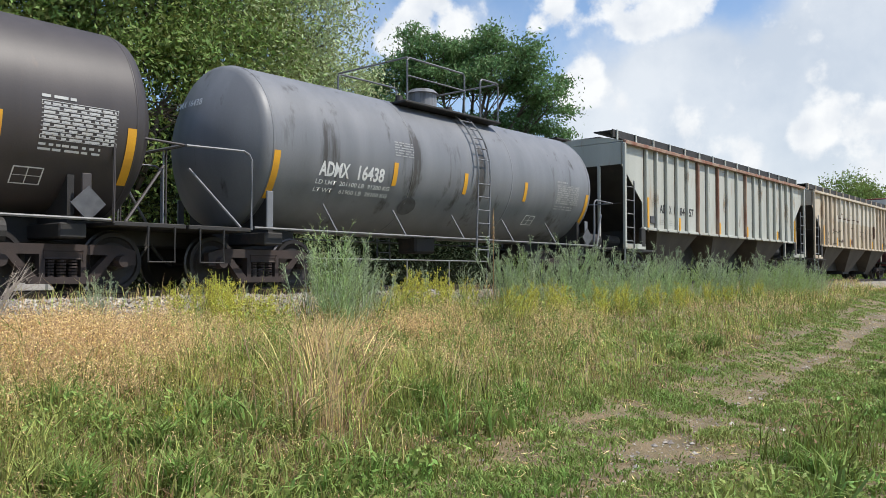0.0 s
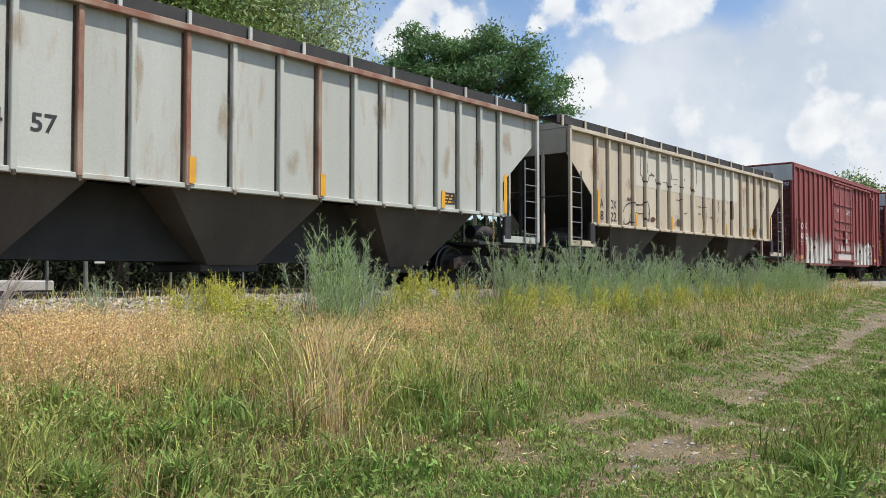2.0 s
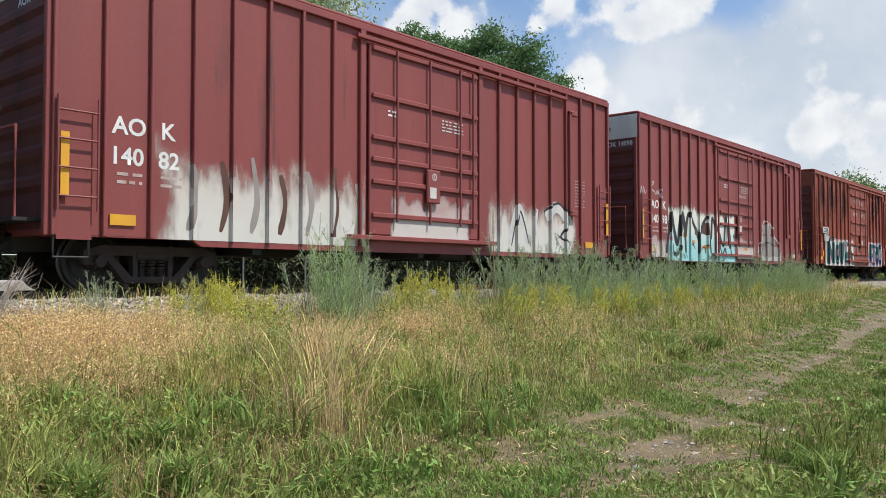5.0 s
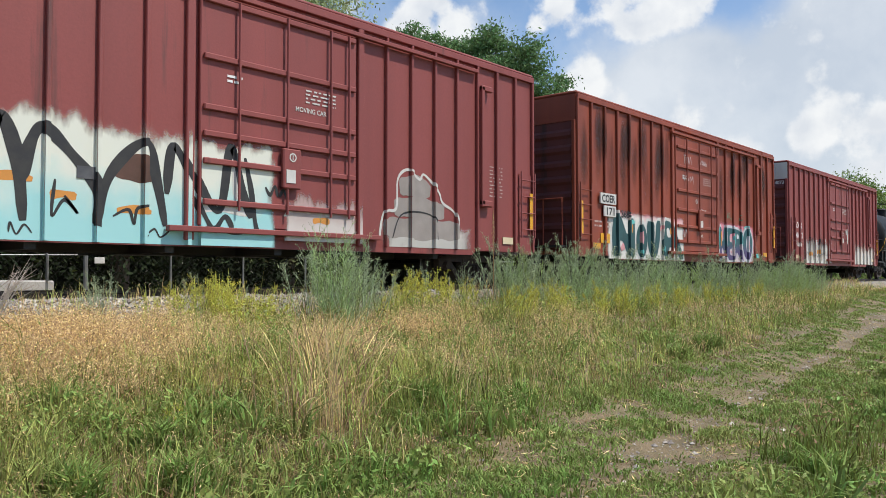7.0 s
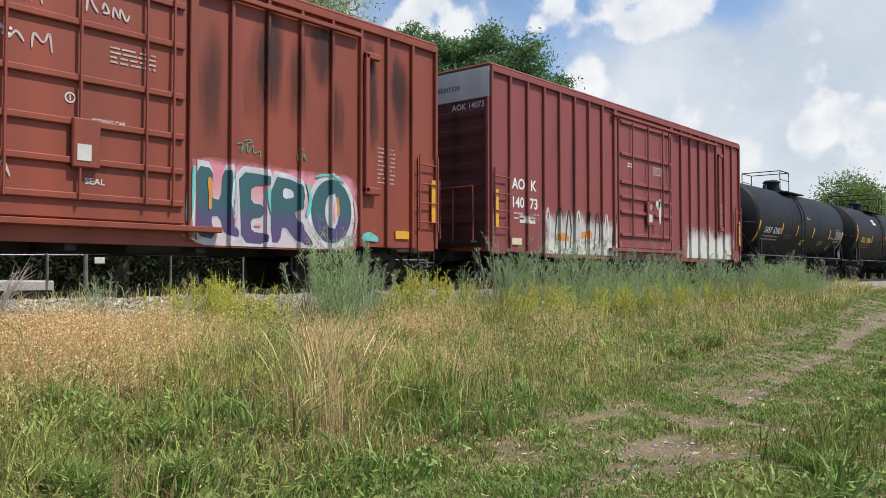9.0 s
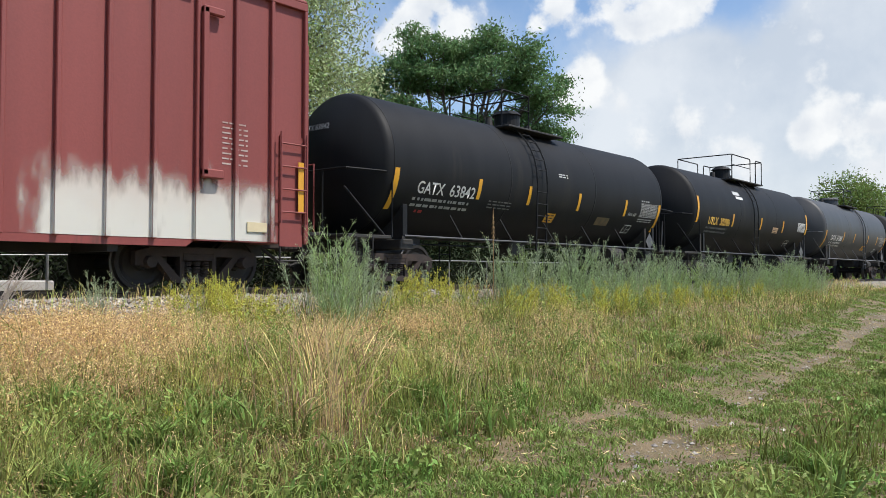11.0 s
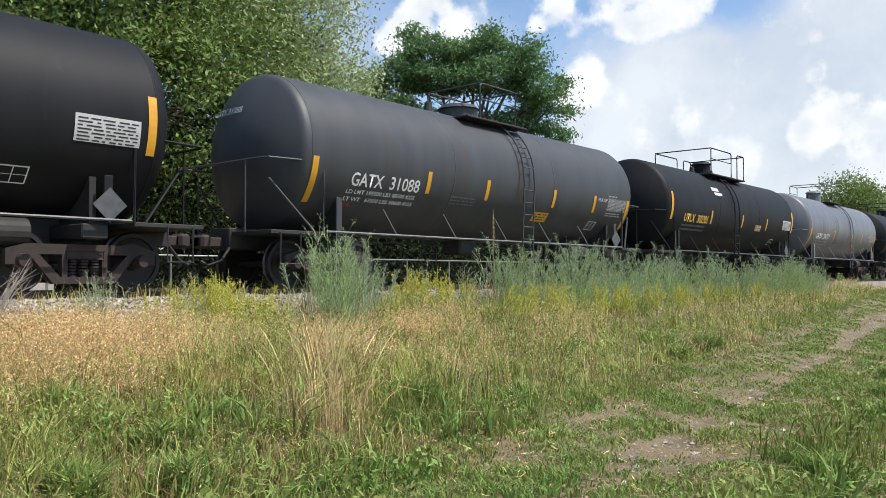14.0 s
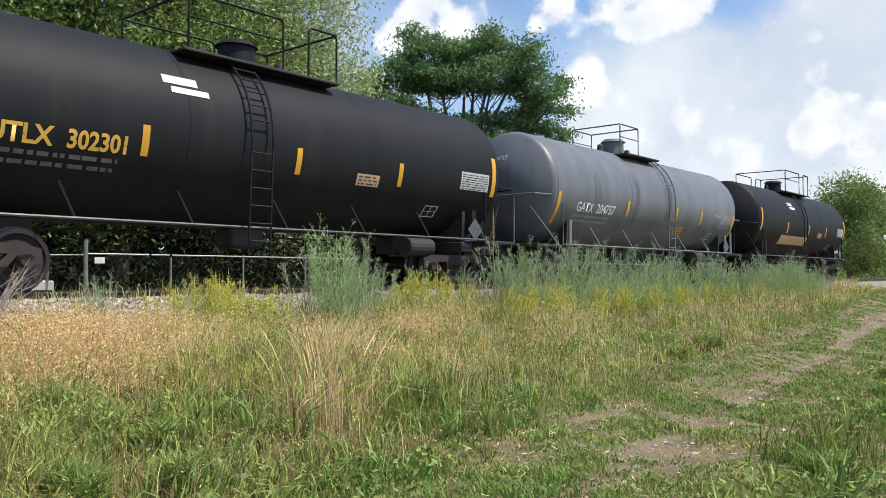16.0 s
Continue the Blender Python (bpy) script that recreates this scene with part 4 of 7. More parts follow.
TANK_LAST = tank_car("black tank car with a buff painted patch, last of the train", 209.66, M_TANK_BLACK, None, M_WHITE, "U", 13)



# ---- sprayed paint, stains and scrawls on the cars ----
def spray(name, bottom, top, ragged=0.5, streak=1.0, edge=6.0, fall=2.0, solid=0.0, down=False, round_=False, soft=(0.3, 0.62), most=1.0, ramp=(0.22, 0.55)):
    """Overspray: colour from bottom to top of its sheet, thinning raggedly at the borders."""
    m = bpy.data.materials.new(name)
    m.use_nodes = True
    N, L = m.node_tree.nodes, m.node_tree.links
    b = N["Principled BSDF"]
    co = N.new("ShaderNodeTexCoord")
    sep = N.new("ShaderNodeSeparateXYZ")
    L.new(co.outputs["Generated"], sep.inputs[0])
    mp = N.new("ShaderNodeMapping")
    mp.inputs["Scale"].default_value = (1, 1, streak)
    L.new(co.outputs["Object"], mp.inputs[0])
    n1 = N.new("ShaderNodeTexNoise")
    n1.inputs["Scale"].default_value, n1.inputs["Detail"].default_value = 3.2, 6
    L.new(mp.outputs[0], n1.inputs["Vector"])
    n2 = N.new("ShaderNodeTexNoise")
    n2.inputs["Scale"].default_value, n2.inputs["Detail"].default_value = 1.7, 4
    L.new(co.outputs["Object"], n2.inputs["Vector"])
    rp = N.new("ShaderNodeValToRGB")
    rp.color_ramp.elements[0].color, rp.color_ramp.elements[1].color = (*bottom, 1), (*top, 1)
    rp.color_ramp.elements[0].position, rp.color_ramp.elements[1].position = ramp
    jit = N.new("ShaderNodeMath")
    jit.operation = "MULTIPLY_ADD"
    jit.inputs[1].default_value = 0.5
    L.new(n2.outputs["Fac"], jit.inputs[0])
    off = N.new("ShaderNodeMath")
    off.operation = "SUBTRACT"
    off.inputs[1].default_value = 0.25
    L.new(sep.outputs[2], off.inputs[0])
    L.new(off.outputs[0], jit.inputs[2])
    L.new(jit.outputs[0], rp.inputs[0])
    L.new(rp.outputs[0], b.inputs["Base Color"])
    b.inputs["Roughness"].default_value = 0.6

    def lin(sock, k, c):
        q = N.new("ShaderNodeMath")
        q.operation = "MULTIPLY_ADD"
        q.inputs[1].default_value, q.inputs[2].default_value = k, c
        L.new(sock, q.inputs[0])
        return q.outputs[0]

    def least(p, q):
        mn = N.new("ShaderNodeMath")
        mn.operation = "MINIMUM"
        L.new(p, mn.inputs[0])
        L.new(q, mn.inputs[1])
        return mn.outputs[0]
    up = lin(sep.outputs[2], -fall, fall) if not down else lin(sep.outputs[2], fall, 0.0)
    e = least(least(lin(sep.outputs[0], edge, 0.0), lin(sep.outputs[0], -edge, edge)), up)
    if round_:
        ex = lin(sep.outputs[0], 2.0, -1.0)
        ez = lin(sep.outputs[2], 2.0, -1.0)
        sq = []
        for sock in (ex, ez):
            pw = N.new("ShaderNodeMath")
            pw.operation = "MULTIPLY"
            L.new(sock, pw.inputs[0])
            L.new(sock, pw.inputs[1])
            sq.append(pw.outputs[0])
        su = N.new("ShaderNodeMath")
        L.new(sq[0], su.inputs[0])
        L.new(sq[1], su.inputs[1])
        e = lin(su.outputs[0], -1.0, 1.0)
    one = N.new("ShaderNodeValue")
    one.outputs[0].default_value = 1.0
    e = least(e, one.outputs[0])
    tot = N.new("ShaderNodeMath")
    tot.operation = "MULTIPLY_ADD"
    tot.inputs[1].default_value = ragged * 2
    L.new(n1.outputs["Fac"], tot.inputs[0])
    L.new(lin(e, 1.0, -ragged + solid), tot.inputs[2])
    mr = N.new("ShaderNodeMapRange")
    mr.interpolation_type = "SMOOTHSTEP"
    mr.inputs[1].default_value, mr.inputs[2].default_value = soft
    mr.inputs[4].default_value = most
    L.new(tot.outputs[0], mr.inputs[0])
    L.new(mr.outputs[0], b.inputs["Alpha"])
    return m


POSTS_BOX = [-7.71 + k * 5.86 / 8 for k in range(9)] + [7.71 - k * 5.86 / 8 for k in range(9)]


def side_y(kind, x):
    """Outer face of a car's near side at x: on a post or on the sheet; the door stands proud."""
    if kind == "box":
        if abs(x) < 1.66:
            return -1.637
        return -1.627 if any(abs(x - p) < 0.036 for p in POSTS_BOX) else -1.552
    return -1.613 if any(abs(x - p) < 0.046 for p in POSTS_HOP) else -1.516


def spray_patch(car, kind, x0, x1, z0, z1, material, lift=0.002, name="spray_paint"):
    if car is BOX5:
        x0, x1 = x0 - 0.22, x1 - 0.22
    xs = [x0, x1]
    posts, hw = (POSTS_BOX, 0.036) if kind == "box" else (POSTS_HOP, 0.046)
    for p in posts:
        for q in (p - hw - 0.001, p - hw + 0.002, p + hw - 0.002, p + hw + 0.001):
            if x0 < q < x1:
                xs.append(q)
    if kind == "box":
        xs += [q for q in (-1.661, -1.659, 1.659, 1.661) if x0 < q < x1]
    xs = sorted(xs)
    bm = bmesh.new()
    lo = [bm.verts.new((x, side_y(kind, x) - lift, z0)) for x in xs]
    hi = [bm.verts.new((x, side_y(kind, x) - lift, z1)) for x in xs]
    for i in range(len(xs) - 1):
        bm.faces.new((lo[i], lo[i + 1], hi[i + 1], hi[i]))
    return part(name, bm, material, car)


def drape(bm, kind, lift):
    """Cut a flat shape along the posts and lay it on the car's side."""
    xs = [v.co.x for v in bm.verts]
    x0, x1 = min(xs), max(xs)
    posts, hw = (POSTS_BOX, 0.036) if kind == "box" else (POSTS_HOP, 0.046)
    cuts = [q for p in posts for q in (p - hw - 0.001, p - hw + 0.002, p + hw - 0.002, p + hw + 0.001)]
    if kind == "box":
        cuts += [-1.661, -1.659, 1.659, 1.661]
    for q in cuts:
        if x0 < q < x1:
            bmesh.ops.bisect_plane(bm, geom=bm.verts[:] + bm.edges[:] + bm.faces[:], plane_co=(q, 0, 0), plane_no=(1, 0, 0), dist=1e-5)
    for v in bm.verts:
        v.co.y = side_y(kind, v.co.x) - lift


STROKES = []


def stroke(car, kind, pts, width, material, lift=0.005, name="spray_stroke", n=9):
    """A hand-sprayed line with a smooth course and swelling width."""
    dx = -0.22 if car is BOX5 else 0.0
    P = [Vector((x + dx, 0, z)) for x, z in pts]
    path = []
    for i in range(len(P) - 1):
        p0, p1, p2, p3 = P[max(i - 1, 0)], P[i], P[i + 1], P[min(i + 2, len(P) - 1)]
        for k in range(n):
            t = k / n
            path.append(0.5 * ((2 * p1) + (p2 - p0) * t + (2 * p0 - 5 * p1 + 4 * p2 - p3) * t * t + (3 * p1 - p0 - 3 * p2 + p3) * t ** 3))
    path.append(P[-1])
    bm = bmesh.new()
    rows = []
    for i, p in enumerate(path):
        d = path[min(i + 1, len(path) - 1)] - path[max(i - 1, 0)]
        d = d.normalized() if d.length > 1e-6 else Vector((1, 0, 0))
        nrm = Vector((-d.z, 0, d.x))
        w = width * (0.45 + 0.08 * math.sin(i * 0.35 + p.x * 3)) * min(1.0, 0.55 + 0.15 * min(i, len(path) - 1 - i))
        a, b = p + nrm * w, p - nrm * w
        rows.append((bm.verts.new((a.x, 0, max(a.z, 0.72))), bm.verts.new((b.x, 0, max(b.z, 0.72)))))
    for (a, b), (c, d) in zip(rows, rows[1:]):
        bm.faces.new((a, b, d, c))
    STROKES.append(1)
    drape(bm, kind, lift + 0.00013 * (len(STROKES) % 11))
    return part(name, bm, material, car)


def letter(car, kind, outline, material, lift, grow=0.0, name="spray_letter"):
    """A filled sprayed letter from its outline, rounded a little; grow widens it to a rim."""
    P = [Vector((x, 0, z)) for x, z in outline]
    n = len(P)
    Q = []
    for i in range(n):
        for q0, q1, f in ((P[i], P[(i + 1) % n], 0.22), (P[i], P[(i + 1) % n], 0.78)):
            Q.append(q0.lerp(q1, f))
    mid = sum(Q, Vector()) / len(Q)
    ext = max((q - mid).length for q in Q)
    R = [mid + (q - mid) * (1 + grow / ext * 1.3) for q in Q]
    bm = bmesh.new()
    vs = [bm.verts.new((p.x, 0, max(p.z, 0.72 + 0.0005 * i))) for i, p in enumerate(R)]
    es = [bm.edges.new((vs[i], vs[(i + 1) % len(vs)])) for i in range(len(vs))]
    bmesh.ops.triangle_fill(bm, use_beauty=True, use_dissolve=False, edges=es, normal=(0, -1, 0))
    bmesh.ops.recalc_face_normals(bm, faces=bm.faces)
    drape(bm, kind, lift)
    return part(name, bm, material, car)


def oval(cx, cz, rx, rz):
    return [(cx + rx * math.cos(math.pi * k / 8), cz + rz * math.sin(math.pi * k / 8)) for k in range(16)]


def flatpaint(name, c, k=0.8):
    return mat(name, c, tuple(x * k for x in c), 0.6, 0, 2.5, 40, 0.03)


M_SP_TURQ = spray("turquoise_to_white_spray", (0.32, 0.60, 0.60), (0.66, 0.67, 0.58), 0.5, 0.45, 9, 2.2, 0.08)
M_SP_WHITE = spray("white_overspray", (0.66, 0.64, 0.58), (0.62, 0.56, 0.50), 0.8, 0.35, 8, 1.6, 0.0, soft=(0.25, 0.95), most=0.92)
M_SP_WHITE_SOFT = spray("thin_white_overspray", (0.55, 0.50, 0.46), (0.42, 0.30, 0.28), 0.8, 0.3, 7, 1.7, -0.12)
M_SP_PINK = spray("pink_and_white_spray", (0.66, 0.63, 0.58), (0.62, 0.27, 0.29), 0.3, 0.7, 16, 5.0, 0.2, soft=(0.25, 0.8), ramp=(0.78, 0.98))
M_SP_STAIN = spray("dark_oil_stain", (0.06, 0.021, 0.015), (0.042, 0.017, 0.013), 0.9, 0.22, 2.6, 3.0, 0.0, round_=True, soft=(0.05, 1.25), most=0.82)
M_SP_SMOKE = spray("thin_soot_streak", (0.09, 0.03, 0.02), (0.06, 0.022, 0.016), 1.0, 0.15, 2.6, 3.0, 0.0, round_=True, soft=(0.1, 1.4), most=0.6)
M_SP_CREAM = spray("pale_paint_over", (0.64, 0.59, 0.49), (0.62, 0.57, 0.47), 0.3, 1.0, 60, 40, 0.25, soft=(0.2, 1.0), most=0.85)
M_SP_RUST = spray("rust_bloom", (0.42, 0.29, 0.18), (0.36, 0.22, 0.13), 1.5, 0.6, 3.0, 3.0, -0.12, round_=True, soft=(0.25, 1.2), most=0.6)
M_SP_FAINT = spray("faint_tan_stain", (0.46, 0.36, 0.25), (0.42, 0.32, 0.22), 1.3, 0.5, 3.0, 3.0, -0.1, round_=True, soft=(0.2, 1.2), most=0.55)
M_SP_GREY = spray("grey_sprayed_letters", (0.50, 0.48, 0.44), (0.55, 0.52, 0.48), 0.6, 0.6, 5, 1.8, 0.05, soft=(0.25, 0.95), most=0.9)
M_TEAL = flatpaint("dark_teal_spray", (0.028, 0.085, 0.09))
M_MIDTEAL = flatpaint("mid_teal_spray", (0.075, 0.20, 0.21))
M_TURQ = flatpaint("turquoise_spray", (0.13, 0.50, 0.47))
M_PURPLE = flatpaint("dark_purple_spray", (0.10, 0.075, 0.16))
M_PALESPRAY = flatpaint("pale_lilac_white_spray", (0.60, 0.60, 0.62), 0.72)
M_SP_GLOW = spray("pink_spray_halo", (0.60, 0.50, 0.52), (0.66, 0.24, 0.29), 0.5, 0.8, 9, 7.0, 0.1, soft=(0.15, 1.0), ramp=(0.35, 0.8), most=0.92)
M_PINK = flatpaint("pink_spray", (0.66, 0.30, 0.31))
M_ORANGE = flatpaint("orange_spray", (0.62, 0.26, 0.05))
M_DULLWHITE = flatpaint("dull_white_spray", (0.62, 0.60, 0.56))
M_RUSTLINE = flatpaint("rust_brown_line", (0.12, 0.055, 0.035), 0.6)


def fade(name, low, high, z0, z1):
    """Sprayed paint that turns from one colour into another with height on the car."""
    m = flatpaint(name, high)
    N, L = m.node_tree.nodes, m.node_tree.links
    co = N.new("ShaderNodeTexCoord")
    sep = N.new("ShaderNodeSeparateXYZ")
    L.new(co.outputs["Object"], sep.inputs[0])
    mr = N.new("ShaderNodeMapRange")
    mr.inputs[1].default_value, mr.inputs[2].default_value = z0, z1
    L.new(sep.outputs[2], mr.inputs[0])
    rp = N.new("ShaderNodeValToRGB")
    rp.color_ramp.elements[0].color, rp.color_ramp.elements[1].color = (*low, 1), (*high, 1)
    L.new(mr.outputs[0], rp.inputs[0])
    L.new(rp.outputs[0], N["Principled BSDF"].inputs["Base Color"])
    return m


M_TEALFADE = fade("purple_to_teal_spray", (0.085, 0.06, 0.15), (0.03, 0.10, 0.11), 1.1, 1.45)


def graffiti():
    # turquoise piece
    spray_patch(BOX5, "box", -5.7, 0.2, 0.72, 2.75, M_SP_TURQ)
    spray_patch(BOX5, "box", -6.7, -5.4, 0.82, 1.75, M_SP_WHITE_SOFT)
    spray_patch(BOX5, "box", 0.0, 2.3, 0.85, 1.9, M_SP_WHITE_SOFT)
    for pts, w in (([(-5.58, 0.95), (-5.46, 1.44), (-5.22, 2.25), (-4.98, 1.62), (-4.78, 1.26), (-4.62, 1.79), (-4.43, 2.37), (-4.21, 1.83), (-4.12, 0.98)], 0.2),
                   ([(-4.15, 1.5), (-4.05, 2.0), (-3.87, 2.28), (-3.49, 1.97), (-3.09, 1.48), (-3.12, 0.98)], 0.19),
                   ([(-3.1, 0.95), (-2.91, 1.72), (-2.36, 2.26), (-2.17, 1.7), (-2.02, 1.0)], 0.17),
                   ([(-2.0, 1.5), (-1.9, 2.25), (-1.57, 1.83), (-1.11, 1.30), (-0.9, 2.35), (-0.65, 1.6), (-0.5, 1.2)], 0.16),
                   ([(-5.13, 1.27), (-5.02, 0.94), (-4.69, 0.99), (-4.58, 1.23)], 0.14),
                   ([(-3.7, 1.58), (-3.74, 1.07), (-3.57, 1.3), (-3.38, 1.12), (-3.57, 1.36)], 0.05),
                   ([(-2.86, 1.11), (-2.62, 1.22), (-2.53, 1.01), (-2.48, 1.24), (-2.3, 1.3)], 0.05),
                   ([(-4.3, 0.82), (-4.28, 0.95), (-4.2, 0.8), (-4.1, 0.93), (-4.0, 0.82)], 0.03),
                   ([(-2.35, 0.83), (-2.2, 0.95), (-2.1, 0.83), (-1.95, 0.93)], 0.03)):
        stroke(BOX5, "box", pts, w, M_BLACK)
    for x0, x1, z in ((-4.55, -4.0, 1.55), (-2.8, -2.25, 1.2), (-3.8, -3.4, 1.35), (-5.5, -5.2, 1.4)):
        stroke(BOX5, "box", [(x0, z), ((x0 + x1) / 2, z + 0.03), (x1, z)], 0.13, M_ORANGE if x0 > -5 else M_PINK, 0.0035)
    part("label_plate", bm_box(-3.62, -3.3, -1.566, -1.556, 1.62, 1.8), M_STEELGREY, BOX5)
    stroke(BOX5, "box", [(-2.85, 1.8), (-2.45, 1.85), (-2.15, 1.8)], 0.42, M_RUSTLINE, 0.0045)
    # dark scribbles running out over the door
    for pts, w in (([(-1.55, 1.5), (-1.35, 1.15), (-1.2, 0.98), (-1.0, 1.2), (-0.85, 1.0)], 0.1), ([(-1.5, 0.95), (-1.2, 1.02), (-0.8, 0.94), (-0.4, 1.0)], 0.07), ([(-0.62, 2.2), (-0.5, 1.7), (-0.42, 1.2), (-0.36, 0.95)], 0.11),
                   ([(-0.2, 1.75), (-0.1, 1.62), (0.0, 1.78), (0.06, 1.6)], 0.06), ([(0.1, 1.6), (0.18, 1.72), (0.26, 1.58)], 0.06)):
        stroke(BOX5, "box", pts, w, M_BLACK)
    for pts, w in (([(-1.05, 1.55), (-1.0, 2.05), (-0.9, 2.3), (-0.8, 1.9), (-0.78, 1.5)], 0.14), ([(-1.5, 1.3), (-1.0, 1.32), (-0.5, 1.26)], 0.12), ([(0.2, 1.28), (0.45, 1.42), (0.8, 1.36)], 0.06), ([(0.75, 1.38), (1.0, 1.44), (1.25, 1.3)], 0.05)):
        stroke(BOX5, "box", pts, w, M_DULLWHITE, 0.0032)
    stroke(BOX5, "box", [(0.85, 1.22), (1.05, 1.24), (1.25, 1.22)], 0.12, M_ORANGE, 0.0032)
    # rounded grey piece near the trailing end
    for pts, w, mt in (([(2.75, 1.2), (3.9, 1.22), (5.05, 1.2)], 0.5, M_GREYPAINT), ([(3.05, 1.62), (3.7, 1.64), (4.6, 1.6)], 0.5, M_GREYPAINT), ([(3.2, 2.05), (3.6, 2.08), (4.15, 2.02)], 0.5, M_GREYPAINT),
                       ([(2.62, 0.97), (2.75, 1.5), (3.1, 1.6), (3.15, 2.2), (3.45, 2.42), (3.8, 2.25), (3.95, 2.36), (4.4, 2.05), (4.55, 1.8), (4.95, 1.6), (5.1, 1.1)], 0.06, M_DULLWHITE),
                       ([(3.6, 2.3), (3.62, 1.6), (3.6, 1.0)], 0.05, M_DULLWHITE), ([(3.0, 1.0), (3.3, 1.5), (4.2, 1.5), (4.4, 1.0)], 0.04, M_BLACK)):
        stroke(BOX5, "box", pts, w, mt, 0.003 if w > 0.3 else 0.006)
    spray_patch(BOX5, "box", 2.5, 5.7, 0.82, 1.35, M_SP_GREY)
    stroke(BOX5, "box", [(-6.72, 3.1), (-6.45, 3.15), (-6.66, 2.93), (-6.42, 2.85), (-6.33, 2.77), (-6.21, 2.89), (-6.18, 2.77), (-6.09, 2.91), (-6.0, 2.93), (-5.93, 2.75), (-6.06, 2.7), (-6.09, 2.88)], 0.05, M_SP_TAG)
    stroke(BOX5, "box", [(-7.4, 2.95), (-7.5, 2.75), (-7.35, 2.7), (-7.3, 2.95), (-7.2, 2.72), (-7.15, 2.95), (-7.05, 2.75), (-6.95, 2.85)], 0.04, M_SP_TAG)
    # white and dull pieces on the plain red cars
    spray_patch(BOX4, "box", -6.3, -1.55, 0.8, 2.45, M_SP_WHITE)
    spray_patch(BOX4, "box", -1.3, 1.6, 0.95, 2.2, M_SP_WHITE_SOFT)
    spray_patch(BOX4, "box", 2.0, 6.2, 0.8, 2.3, M_SP_WHITE)
    for k in range(7):
        x = -5.6 + 0.6 * k
        stroke(BOX4, "box", [(x, 0.95), (x + 0.12, 1.5), (x + 0.02, 2.0 + 0.12 * (k % 3))], 0.13, M_RUSTLINE if k % 2 else M_GREYPAINT, 0.004)
    for pts, w, mt in (([(5.7, 0.95), (5.2, 1.2), (5.6, 1.6), (5.1, 2.0), (4.6, 1.7)], 0.34, M_DULLWHITE), ([(5.75, 1.1), (5.3, 1.25), (5.7, 1.65), (5.2, 2.1), (4.5, 1.85)], 0.07, M_BLACK),
                       ([(3.0, 1.0), (3.4, 1.9), (3.8, 1.1), (4.2, 1.9)], 0.22, M_DULLWHITE), ([(3.1, 0.95), (3.45, 1.8), (3.85, 1.0)], 0.06, M_BLACK)):
        stroke(BOX4, "box", pts, w, mt)
    spray_patch(BOX7, "box", -5.9, -1.3, 0.8, 2.1, M_SP_GREY)
    spray_patch(BOX7, "box", -5.8, -1.4, 0.8, 1.4, M_SP_WHITE, 0.003)
    spray_patch(BOX7, "box", 2.7, 7.2, 0.82, 2.15, M_SP_WHITE)
    spray_patch(BOX7, "box", -6.6, -5.8, 1.52, 1.78, M_SP_WHITE, 0.004)
    for k in range(8):
        x = -5.5 + 0.5 * k
        stroke(BOX7, "box", [(x, 0.9), (x + 0.1, 1.6 + 0.15 * (k % 2)), (x + 0.2, 1.95), (x + 0.3, 1.5), (x + 0.25, 0.95)], 0.06, M_BLACK if k % 3 else M_DULLWHITE, 0.006)
    for x, z in ((-4.6, 1.2), (-3.4, 1.3)):
        stroke(BOX7, "box", [(x - 0.3, z), (x, z + 0.05), (x + 0.3, z)], 0.22, M_ORANGE, 0.004)
    stroke(BOX7, "box", [(0.25, 2.5), (0.4, 2.3), (0.5, 2.5), (0.5, 1.8)], 0.16, M_DULLWHITE, 0.2)
    # bold letters on the orange car
    spray_patch(BOX6, "box", -6.1, -1.1, 0.72, 2.15, M_SP_PINK)
    shapes = [[(-5.78, 0.8), (-5.82, 1.5), (-5.68, 2.02), (-5.33, 2.04), (-4.84, 1.32), (-4.86, 1.95), (-4.42, 1.92), (-4.42, 1.2), (-4.46, 0.74), (-4.78, 0.74), (-5.32, 1.38), (-5.36, 0.8)],
              oval(-3.98, 1.28, 0.36, 0.52),
              [(-3.66, 1.9), (-3.62, 1.2), (-3.38, 0.76), (-3.0, 0.78), (-2.76, 1.3), (-2.68, 1.95), (-3.0, 1.95), (-3.06, 1.35), (-3.18, 1.1), (-3.28, 1.4), (-3.28, 1.9)],
              [(-2.64, 0.75), (-2.62, 1.5), (-2.42, 2.0), (-1.95, 1.95), (-1.6, 1.4), (-1.15, 0.78), (-1.5, 0.74), (-1.8, 1.12), (-2.1, 1.15), (-2.2, 0.76)]]
    holes = [(oval(-3.98, 1.38, 0.15, 0.22), M_PINK), ([(-2.3, 1.75), (-2.1, 1.75), (-1.95, 1.45), (-2.25, 1.45)], M_DULLWHITE)]
    for k, sh in enumerate(shapes):
        letter(BOX6, "box", sh, M_DULLWHITE, 0.0045 + 0.0006 * k, 0.09, "letter_rim")
    for k, sh in enumerate(shapes):
        letter(BOX6, "box", sh, M_TEAL, 0.0110 + 0.0006 * k, 0.0)
    for sh, mt in holes:
        letter(BOX6, "box", sh, mt, 0.0175, 0.0, "letter_hole")
    halo = [(1.72, 1.4), (1.8, 2.02), (2.33, 2.14), (3.32, 2.16), (3.86, 2.08), (4.43, 2.12), (4.94, 2.18), (5.4, 1.95), (5.5, 1.3), (5.34, 0.76), (3.4, 0.74), (1.84, 0.76)]
    letter(BOX6, "box", halo, M_SP_GLOW, 0.0035, 0.1, "spray_halo")
